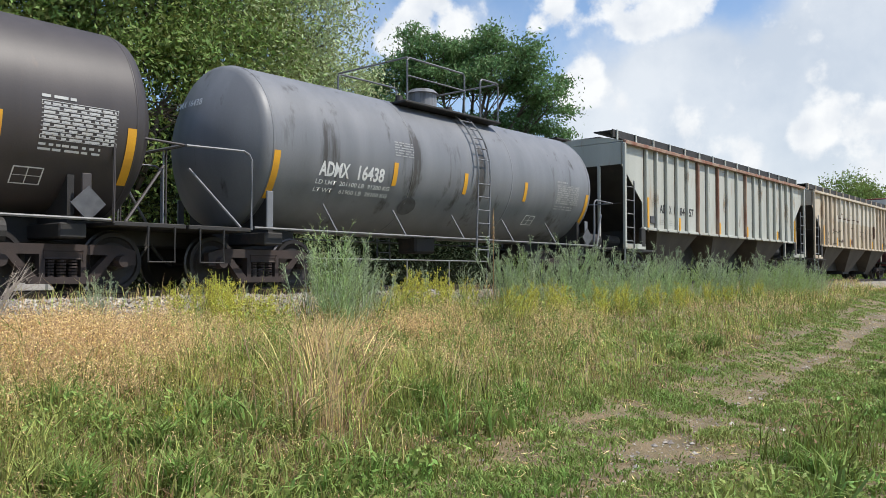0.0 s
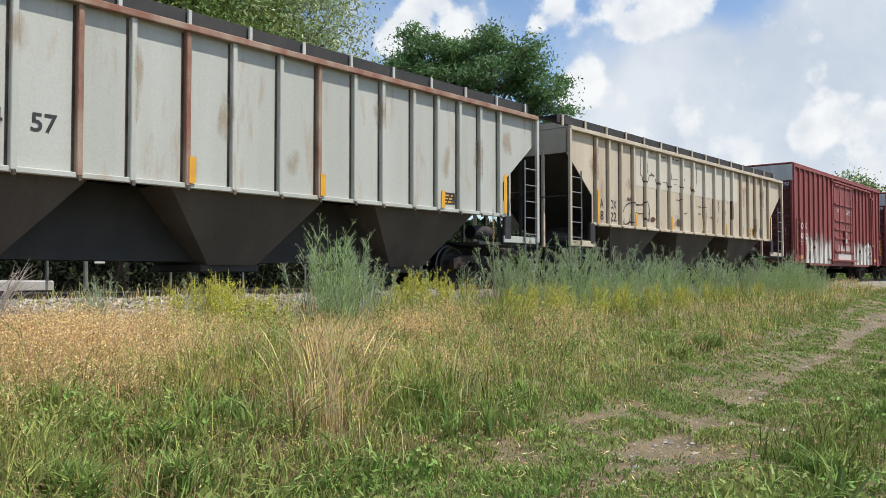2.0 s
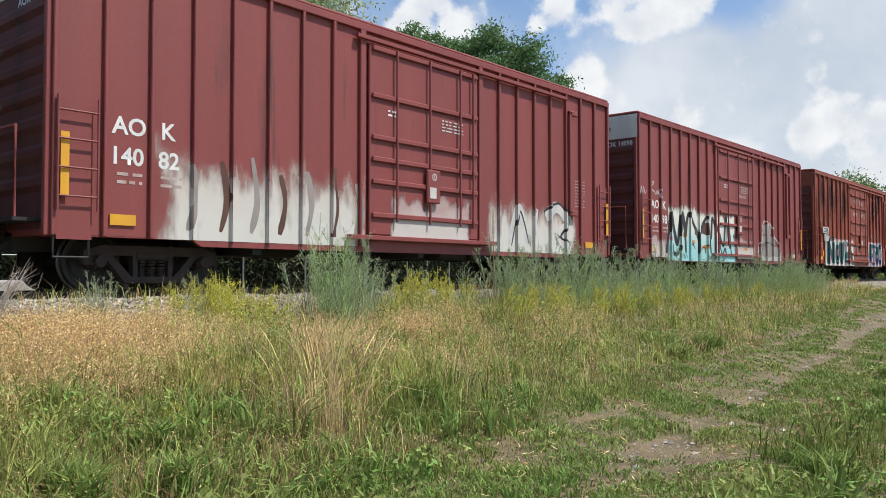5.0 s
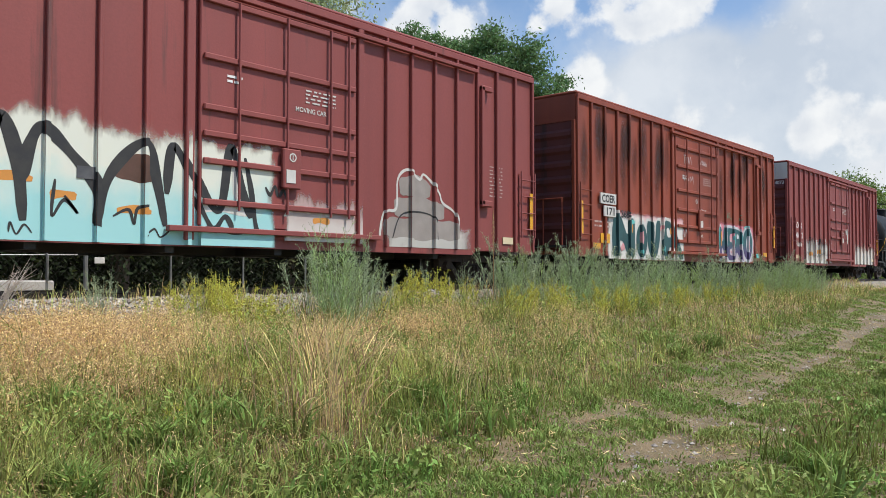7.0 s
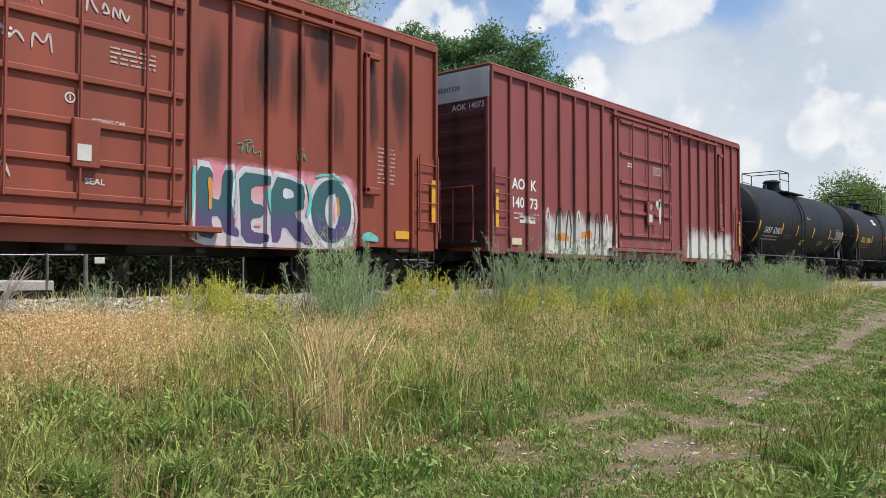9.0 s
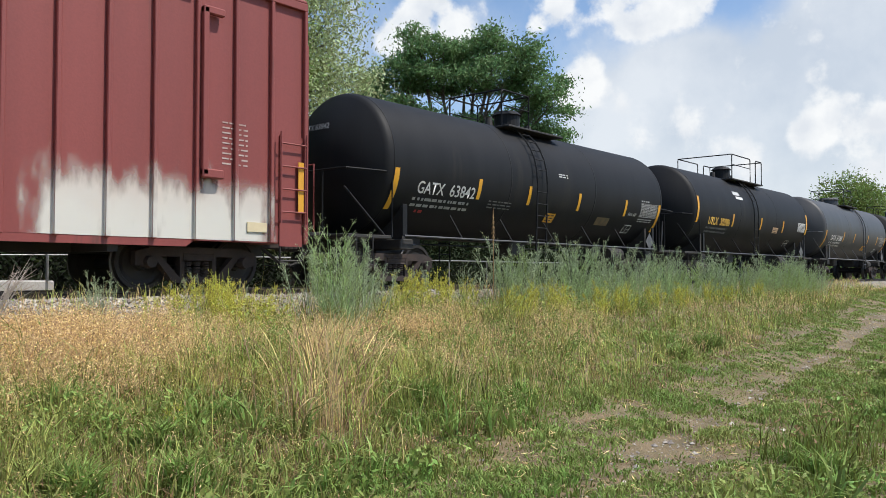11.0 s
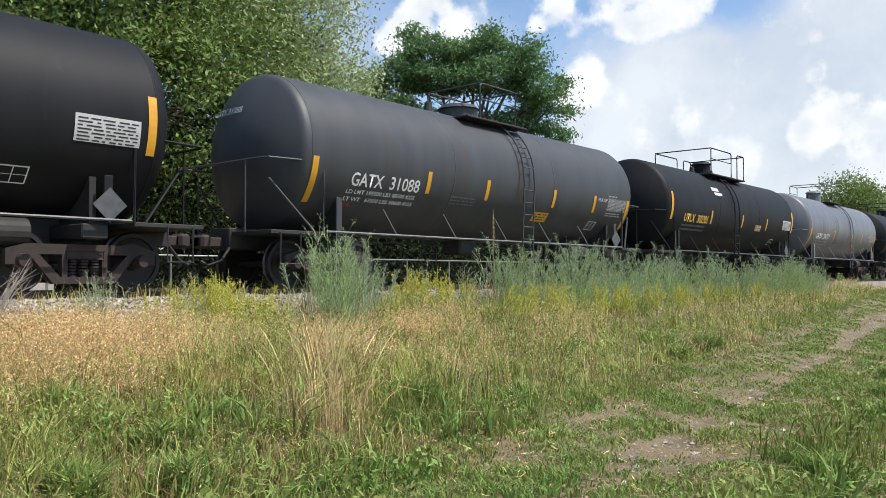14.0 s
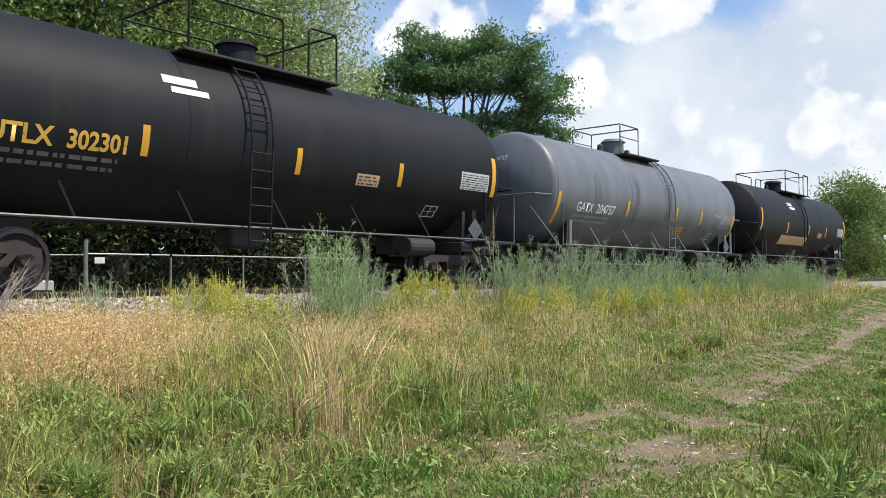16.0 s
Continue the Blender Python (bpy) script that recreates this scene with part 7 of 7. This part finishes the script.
    xs, ys = np.repeat(x1, k) + dx * (1 + 1.5 * down) + rs.normal(0, 0.02, len(x1) * k), np.repeat(y1, k) + dy * (1 + 1.5 * down) + rs.normal(0, 0.02, len(x1) * k)
    zs = ground_z(xs, ys) + np.repeat(h1, k) * (0.95 - 0.6 * down ** 1.5) + rs.normal(0, 0.015, len(xs))
    flecks("brome_heads", xs, ys, zs, rs.uniform(0.008, 0.020, len(xs)), M_SEED, "fluffy tan brome seed heads", "grass", rs, 0.3)
    # brown weeds low down
    x, y = scatter(80000, rs, 3.8, 40)
    n1 = vnoise(x * 0.8 + 9, y * 0.8, 28)
    keep = (n1 > 0.46) & (lane(x, y) > 1.1) & (y < 9.5)
    x1, y1 = x[keep], y[keep]
    blades("brown_weeds", x1, y1, rs.uniform(0.05, 0.22, len(x1)), 0.006 * (1 + 0.03 * np.hypot(x1, y1)), rs.uniform(0.2, 0.9, len(x1)), M_BROWN, "brown withered weed stalks", "weeds", rs)
    # thin growth on the ballast shoulder
    x = 2.5 + 45 * rs.rand(16000) ** 1.4
    y = 9.9 + 1.5 * rs.rand(16000) ** 1.5
    keep = vnoise(x * 0.8, y * 1.5, 31) > 0.42
    x, y = x[keep], y[keep]
    half = rs.rand(len(x)) < 0.5
    for name, sel, mt, lb in (("shoulder_grass", half, M_OLIVE, "thin olive grass on the ballast"), ("shoulder_straw", ~half, M_STRAW, "thin dry straw on the ballast")):
        blades(name, x[sel], y[sel], rs.uniform(0.1, 0.42, sel.sum()), 0.006 * (1 + 0.035 * x[sel]), rs.uniform(0.1, 0.9, sel.sum()), mt, lb, "grass", rs, zf=bed_z)
    # straw litter lying on the ground
    x, y = scatter(36000, rs, 3.6, 40)
    keep = (lane(x, y) > -2.5) & (y < 10) & (rs.rand(len(x)) > 0.6 * np.exp(-(lane(x, y) / 1.2) ** 2))
    x1, y1 = x[keep], y[keep]
    flecks("straw_litter", x1, y1, ground_z(x1, y1) + rs.uniform(0.005, 0.06, len(x1)), rs.uniform(0.02, 0.055, len(x1)), M_STRAW, "fallen straw litter on the earth", "grass", rs, 0.09)
    # leafy ground weeds
    x, y = scatter(60000, rs, 4.0, 35)
    n1 = vnoise(x * 1.2 + 4, y * 1.2, 29)
    keep = (n1 > 0.42) & ((lane(x, y) > 1.0) | (lane(x, y) < -0.9)) & (y < 9.5) & (bare(x, y) < 0.4)
    x1, y1 = x[keep], y[keep]
    flecks("low_leaves", x1, y1, ground_z(x1, y1) + rs.uniform(0.01, 0.14, len(x1)), rs.uniform(0.018, 0.05, len(x1)), M_GRASS_LOW, "small green leaves of low weeds", "weeds", rs)
    # yellow-green flowering haze on the bank
    x, y = scatter(60000, rs, 7, 60)
    n1 = vnoise(x * 0.45 + 1, y * 0.9, 30)
    keep = (n1 > 0.52) & (y > 7.2) & (y < 10.6) & (x > 5.8)
    x1, y1 = x[keep], y[keep]
    flecks("mustard_leaves", x1, y1, ground_z(x1, y1) + rs.uniform(0.05, 0.55, len(x1)), rs.uniform(0.012, 0.03, len(x1)), M_MUSTARD, "yellow-green leaves of flowering weeds", "weeds", rs)
    pick = rs.rand(len(x1)) < 0.22
    x2, y2 = x1[pick] + 0.05, y1[pick]
    flecks("yellow_flowers", x2, y2, ground_z(x2, y2) + rs.uniform(0.3, 0.65, len(x2)), rs.uniform(0.006, 0.013, len(x2)), M_FLOWER, "small yellow weed flowers", "flowers", rs)


make_grass()


def weed_proto(name, seed, height, spread, stems, leaf, leafmat_, stem_mat, tip_mat, label, density=60, sub=6, low=True):
    """A bushy branching weed: stem mesh with foliage and tips under it."""
    rs = np.random.RandomState(seed)
    bm = bmesh.new()
    lv, tips = [], []
    for k in range(stems):
        a = rs.rand() * 6.283
        out = spread * rs.uniform(0.15, 1.0)
        hh = height * rs.uniform(0.6, 1.0)
        hh *= 1.1 - 0.35 * (out / spread) ** 2
        foot = Vector((math.cos(a) * out * 0.45, math.sin(a) * out * 0.45, 0))
        top = Vector((math.cos(a) * out * 1.15, math.sin(a) * out * 1.15, hh))
        mid = Vector((top.x * 0.75, top.y * 0.75, hh * 0.5))
        tube(bm, [foot, mid, top], [0.008, 0.005, 0.002], 4)
        for j in range(sub):
            t = rs.uniform(0.06 if low else 0.3, 0.97)
            p = mid.lerp(top, (t - 0.5) * 2) if t > 0.5 else foot.lerp(mid, t * 2)
            b = a + rs.uniform(-1.6, 1.6)
            ln = height * rs.uniform(0.10, 0.24) * (1.15 - t * 0.6)
            e = p + Vector((math.cos(b) * ln * 0.55, math.sin(b) * ln * 0.55, ln * 0.85))
            tube(bm, [p, p.lerp(e, 0.5) + Vector((0, 0, -0.01)), e], [0.004, 0.003, 0.0015], 3)
            tips.append(e)
            share = 1.0 if not low else max(0.08, min(1.0, 1.25 - 1.35 * p.z / height))
            for i in range(int(density // sub * share)):
                q = p.lerp(e, rs.rand())
                lv.append((q.x + rs.normal(0, 0.022), q.y + rs.normal(0, 0.022), q.z + rs.normal(0, 0.022)))
            for i in range(4):
                f = p.lerp(e, rs.uniform(0.3, 1.0))
                c = b + rs.uniform(-1.4, 1.4)
                g = f + Vector((math.cos(c) * ln * 0.26, math.sin(c) * ln * 0.26, ln * 0.32))
                tube(bm, [f, g], [0.0025, 0.0012], 3)
                tips.append(g)
    root = part(name, bm, stem_mat)
    tagged(root, label, "weed")
    L = np.array(lv)
    me_ob = flecks("foliage", L[:, 0], L[:, 1], L[:, 2], rs.uniform(leaf * 0.5, leaf * 1.2, len(L)), leafmat_, "fine narrow leaves", "leaves", rs, 0.2)
    me_ob.parent = root
    del me_ob["category"]
    if tip_mat:
        T = np.repeat(np.array([tuple(t) for t in tips]), 5, 0)
        T = T + rs.normal(0, 0.012, T.shape)
        tb = flecks("seed_tip", T[:, 0], T[:, 1], T[:, 2], rs.uniform(0.006, 0.013, len(T)), tip_mat, "tiny seed tips", "seeds", rs)
        tb.parent = root
        del tb["category"]
    return root


def plant(proto, x, y, size, turn, tilt=0.0, z=None):
    zz = float(ground_z(x, y)) if z is None else z
    if y > 9.9 and z is None:
        zz = max(zz, float(bed_z(np.array(x), np.array(y))))
    m = pose(x, y, zz - 0.02, tilt, 0, turn) @ Matrix.Scale(size, 4)
    ob = copy_thing(proto, pose(0, 0, 0))
    ob.matrix_basis = m
    return ob


def make_weeds():
    rs = random.Random(4)
    bushes = [weed_proto("bushy_weed", 30 + k, 1.72, 0.78, 19, 0.026, (M_BLUEGREEN, M_GREENWEED, M_BLUEGREEN)[k], (M_BLUEGREEN, M_GREENWEED, M_BLUEGREEN)[k], M_PALE, "tall feathery blue-green weed at the ballast edge", 84, 12) for k in range(3)]
    sprig = [weed_proto("thin_weed", 40 + k, 1.1, 0.40, 8, 0.020, M_PALE, M_PALE, M_PALE, "thin branching pale-green weed with seed tips", 16, 6, False) for k in range(2)]
    must = [weed_proto("mustard_weed", 50 + k, 0.95, 0.36, 12, 0.034, M_MUSTARD, M_MUSTARD, M_FLOWER, "yellow-flowering mustard weed on the bank", 70, 7) for k in range(2)]
    spots = [(8.45, 9.4, 0.98), (8.95, 9.75, 0.78), (9.5, 10.0, 0.6)]
    spots += [(14.2, 10.2, 0.7), (15.2, 10.3, 0.85), (15.9, 9.8, 0.72), (16.7, 10.2, 0.88), (17.4, 9.7, 0.7), (16.3, 9.3, 0.6)]
    x = 18.0
    while x < 34:
        spots.append((x, rs.uniform(9.3, 10.4), rs.uniform(0.55, 0.88)))
        x += rs.uniform(0.45, 0.95)
    for k, (x, y, sc) in enumerate(spots):
        plant(bushes[k % 3], x, y, sc, rs.uniform(0, 360))
    for k in range(26):
        x = rs.uniform(14, 36)
        plant(sprig[k % 2], x, rs.uniform(9.8, 10.6), rs.uniform(1.15, 1.6), rs.uniform(0, 360), rs.uniform(-6, 6))
    for x, y, sc in ((8.15, 9.5, 1.25), (8.8, 9.3, 1.3), (9.2, 9.7, 1.2), (9.6, 9.8, 1.0),  (15.4, 10.2, 1.5), (16.8, 10.3, 1.6), (17.3, 10.3, 1.5), (14.6, 10.3, 1.3), (23.0, 10.2, 1.45), (29.5, 10.2, 1.5),
                     (5.2, 10.5, 0.72), (5.45, 10.8, 0.6), (6.9, 10.8, 0.62), (12.0, 10.9, 0.75), (7.4, 10.6, 0.6), (13.2, 10.8, 0.8), (34.0, 10.4, 1.2)):
        plant(sprig[int(x * 10) % 2], x, y, sc, rs.uniform(0, 360), rs.uniform(-6, 6))
    for x, y, sc in ((6.6, 10.3, 0.85), (6.85, 10.0, 0.9), (7.0, 10.4, 0.9), (6.4, 10.5, 0.7), (7.3, 10.1, 0.7), (6.0, 10.6, 0.55), (10.6, 10.2, 0.8), (11.0, 10.4, 1.0), (11.5, 10.3, 0.95), (12.1, 10.5, 0.95),
                     (12.7, 10.3, 0.8), (10.0, 10.0, 0.6), (13.4, 9.8, 0.7), (17.0, 9.2, 0.8), (18.4, 9.0, 0.8), (20.4, 9.1, 0.7), (24.0, 9.3, 0.7), (3.6, 6.0, 0.35), (13.0, 9.0, 0.85), (13.8, 8.8, 0.9), (14.6, 9.1, 0.85), (15.3, 8.7, 0.9), (12.2, 8.6, 0.75), (16.2, 8.6, 0.8), (6.7, 9.6, 0.85), (7.1, 9.4, 0.8), (19.5, 8.8, 0.8), (22.0, 9.0, 0.8), (26.5, 9.2, 0.8), (11.3, 9.6, 0.8)):
        plant(must[int(x * 10) % 2], x, y, sc, rs.uniform(0, 360))
    for ob in bushes + sprig + must:
        for o in list(ob.children) + [ob]:
            bpy.data.objects.remove(o)
    # dead shrub and a dry stalk
    bm = bmesh.new()
    r2 = random.Random(8)
    for k in range(16):
        a = r2.uniform(-0.5, 1.2)
        p0 = Vector((0, 0, 0))
        p1 = Vector((0.3 * math.cos(a), 0.15 * math.sin(a * 3), 0.55 + 0.2 * r2.random()))
        p2 = p1 + Vector((r2.uniform(0.0, 0.3), r2.uniform(-0.2, 0.2), r2.uniform(0.1, 0.45)))
        tube(bm, [p0, p1, p2], [0.008, 0.006, 0.002], 4)
        for j in range(3):
            q = p1.lerp(p2, r2.random())
            tube(bm, [q, q + Vector((r2.uniform(-0.1, 0.2), r2.uniform(-0.1, 0.1), r2.uniform(0.02, 0.2)))], [0.003, 0.001], 3)
    ob = part("dead_shrub", bm, M_TWIG)
    ob.location = (3.72, 10.3, 0.72)
    tagged(ob, "leafless pale dead shrub twigs", "shrub")
    bm = bmesh.new()
    tube(bm, [(0, 0, 0), (0.02, 0, 1.2), (0.0, 0, 2.05)], [0.012, 0.01, 0.004], 5)
    for k in range(14):
        z = 1.45 + 0.045 * k
        s = 1 if k % 2 else -1
        tube(bm, [(0.01, 0, z), (0.01 + s * 0.11 * (1 - k / 20), 0.02 * s, z + 0.16)], [0.006, 0.002], 4)
    ob = part("dry_stalk", bm, M_BROWN)
    ob.location = (13.5, 10.2, 0.8)
    tagged(ob, "tall reddish-brown dry seed stalk", "weed")


make_weeds()


# ---- trees ----
def tree(name, label, x, y, z, height, blobs, leaf_mat, seed, clusters, per, leaf, trunk_r, fork, flat=0.55, spread=0.5):
    """blobs: crown masses (dx, dy, z, rx, ry, rz) relative to the trunk's foot. Leaves sit in clumps on limbs inside them."""
    rs = np.random.RandomState(seed)
    root = new(name)
    root.location = (x, y, z)
    tagged(root, label, "tree")
    bm = bmesh.new()
    tube(bm, [(0, 0, -0.3), (0.1, 0.05, fork * 0.5), (0.0, 0.1, fork), (0.1, 0, height * 0.75)], [trunk_r * 1.25, trunk_r, trunk_r * 0.85, trunk_r * 0.2], 10)
    C = []
    vol = np.array([b[3] * b[4] * b[5] for b in blobs]) ** 0.75
    vol = vol / vol.sum()
    for bi, b in enumerate(blobs):
        c = Vector(b[:3])
        st = Vector((0.05, 0.05, fork * rs.uniform(0.75, 1.1)))
        mid = st.lerp(c, 0.5) + Vector((rs.normal(0, 0.3), rs.normal(0, 0.3), 0.1))
        tube(bm, [st, mid, c], [trunk_r * 0.55, trunk_r * 0.34, trunk_r * 0.12], 7)
        for k in range(max(3, int(clusters * vol[bi]))):
            d = rs.normal(size=3)
            d /= np.linalg.norm(d)
            rr = rs.uniform(0.45, 1.0) ** 0.6
            p = np.array(b[:3]) + d * rr * np.array(b[3:])
            C.append(p)
            if k % 3 == 0:
                f = mid.lerp(c, rs.uniform(0.3, 1.0))
                pv = Vector(p)
                tube(bm, [f, f.lerp(pv, 0.5) + Vector((0, 0, -0.15)), pv], [trunk_r * 0.12, trunk_r * 0.08, trunk_r * 0.02], 4)
    part("trunk", bm, M_BARK, root)
    C = np.array(C)
    n = len(C) * per
    P = np.repeat(C, per, 0) + rs.normal(size=(n, 3)) * np.array([spread, spread, spread * flat]) * np.repeat(rs.uniform(0.6, 1.3, len(C)), per)[:, None]
    P = P[P[:, 2] > 0.3]
    cr = flecks("crown", P[:, 0], P[:, 1], P[:, 2], rs.uniform(leaf * 0.6, leaf * 1.25, len(P)), leaf_mat, "crown of small leaves", "leaves", rs)
    cr.parent = root
    del cr["category"]
    return root


def make_trees():
    # spreading tree beyond the train: layered masses by offset across the view, height, half width and half height
    layers = [(-2.7, 15.0, 0.8, 0.5), (-1.7, 13.8, 2.1, 0.85), (0.8, 13.7, 1.9, 0.85), (2.1, 14.5, 0.8, 0.7), (3.6, 13.3, 1.0, 1.0), (4.3, 11.8, 1.6, 0.8), (5.2, 10.6, 1.2, 0.6), (5.4, 9.2, 1.0, 0.7), (3.5, 9.8, 1.5, 0.7),
              (-3.8, 12.5, 1.7, 0.9), (-5.2, 11.3, 1.0, 0.8), (-1.2, 12.3, 2.1, 0.8), (1.7, 12.1, 1.9, 0.8), (-4.0, 10.3, 1.7, 0.9), (-1.5, 9.3, 1.9, 0.8), (1.3, 9.5, 1.9, 0.7), (0.0, 7.6, 3.4, 1.0), (4.4, 7.6, 1.8, 0.8), (-4.4, 8.2, 1.8, 1.0)]
    deep = random.Random(12)
    blobs = []
    for a, z, rx, rz in layers:
        d = deep.uniform(-1.6, 1.6)
        blobs.append((a * 0.651 + d * 0.759, -a * 0.759 + d * 0.651, z, rx * 1.12, rx * 1.12, rz * 1.12))
    tree("tree", "spreading dark-green tree with layered open crown", 36.8, 30.0, 0.9, 15, blobs, M_LEAF_B, 3, 760, 125, 0.115, 0.34, 5.0, 0.42, 0.42)
    # dense tall trees at the near end of the far side
    tree("tree", "dense tall green tree", 12.5, 24.0, 0.9, 15,
         [(0, 0, 10.5, 4.0, 3.0, 3.4), (3.2, -0.5, 8.6, 3.0, 2.5, 2.6), (-3.2, 0, 8.0, 3.2, 2.5, 2.8), (0.5, -1.5, 6.0, 3.6, 2.2, 2.4), (-2.0, -1.0, 12.0, 2.4, 2.2, 2.0), (2.0, 0, 12.5, 2.6, 2.2, 2.0), (-1, 0.5, 3.4, 4.0, 2.0, 1.8)],
         M_LEAF_A, 5, 460, 170, 0.105, 0.3, 3.0, 0.8, 0.55)
    tree("tree", "tall green tree with silvery leaves", 19.5, 24.5, 0.9, 14,
         [(0, 0, 10.2, 2.8, 2.5, 3.0), (1.4, -0.4, 8.2, 2.2, 2.2, 2.0), (-2.4, 0, 9.5, 2.6, 2.4, 2.6), (-0.5, -1, 6.2, 3.2, 2.2, 2.2), (0.4, 0.3, 12.2, 1.7, 1.6, 1.4), (-1.5, -0.6, 3.2, 3.2, 2.0, 1.8)],
         M_LEAF_C, 6, 380, 170, 0.085, 0.26, 3.0, 0.8, 0.5)
    tree("tree", "dense tall green tree", 6.5, 25.5, 0.9, 15,
         [(0, 0, 10.5, 4.0, 3.0, 3.4), (-3.5, 0, 8.0, 3.2, 2.5, 2.8), (0.5, -1.5, 6.0, 3.6, 2.2, 2.4), (3.0, -1.0, 8.5, 3.0, 2.4, 2.6), (0.0, -1, 3.0, 4.5, 2.0, 1.8)],
         M_LEAF_A, 7, 300, 130, 0.115, 0.3, 3.0, 0.8, 0.55)
    # lower tree where the line goes off
    tree("tree", "rounded green tree near the end of the line", 109.0, 27.0, 0.9, 14,
         [(0, 0, 10.2, 3.4, 3.5, 3.0), (-2.6, 0, 8.2, 2.4, 3.0, 2.2), (3.5, -0.5, 9.0, 3.8, 3.5, 3.0), (-1.6, 0, 5.5, 3.2, 3.0, 2.2), (1.5, -1, 4.0, 5.0, 3.0, 2.6), (7.5, -0.5, 8.0, 4.2, 3.5, 3.4), (6, -1, 3.0, 5, 3, 2.4)],
         M_LEAF_A, 9, 300, 90, 0.2, 0.3, 2.5, 0.8, 0.7)
    # undergrowth along the fence; its near-black leaf colour carries the shade there
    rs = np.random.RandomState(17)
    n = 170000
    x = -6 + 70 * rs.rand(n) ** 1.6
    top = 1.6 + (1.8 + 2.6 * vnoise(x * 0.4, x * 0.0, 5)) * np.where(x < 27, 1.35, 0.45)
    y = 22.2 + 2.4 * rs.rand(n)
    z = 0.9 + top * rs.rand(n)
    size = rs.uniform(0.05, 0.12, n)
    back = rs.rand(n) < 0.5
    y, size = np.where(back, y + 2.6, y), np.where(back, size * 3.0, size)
    flecks("undergrowth", x, y, z, size, M_LEAF_D, "tangled undergrowth behind the fence, shade put into its leaf colour", "bushes", rs)
    n = 26000
    x = 60 + 260 * rs.rand(n)
    y = 30 + 12 * rs.rand(n)
    z = 0.9 + (2.0 + 2.5 * vnoise(x * 0.12, x * 0, 6)) * rs.rand(n)
    flecks("far_hedge", x, y, z, rs.uniform(0.2, 0.4, n), M_LEAF_A, "far green hedge line", "bushes", rs)


make_trees()

# ---- movement ----
# how far the train runs behind (+) or ahead (-) of an even pace, metres, each half second
LAG = [(0.0, -0.22), (0.5, 0.12), (1.0, 0.09), (1.5, -0.29), (2.0, -0.31), (2.5, -0.33), (3.0, -0.01), (3.5, -0.04), (4.0, -0.42),
       (5.2, -0.2), (6.5, -0.11), (7.0, -0.11), (7.5, 0.16), (8.0, 0.21), (8.5, -0.17), (9.0, -0.05), (10.2, 0.2),
       (11.5, 0.19), (12.0, 0.17), (12.5, 0.47), (13.0, 0.37), (13.5, -0.02), (14.0, -0.15), (14.5, -0.28), (15.0, 0.0), (15.5, -0.42), (16.0, -0.5)]


def motions():
    for car, u in CARS:
        walk(car, [(t, pose(u - SPEED * t + lag, TRACK_Y, RAIL_Z)) for t, lag in LAG])
    way = [math.degrees((SPEED * k / 30.0 - np.interp(k / 30.0, *zip(*LAG))) / WHEEL_R) for k in range(481)]
    for w, loc in WHEELS:
        walk(w, [(k / 30.0, pose(*loc, 0, -way[k], 0)) for k in range(481)])


motions()
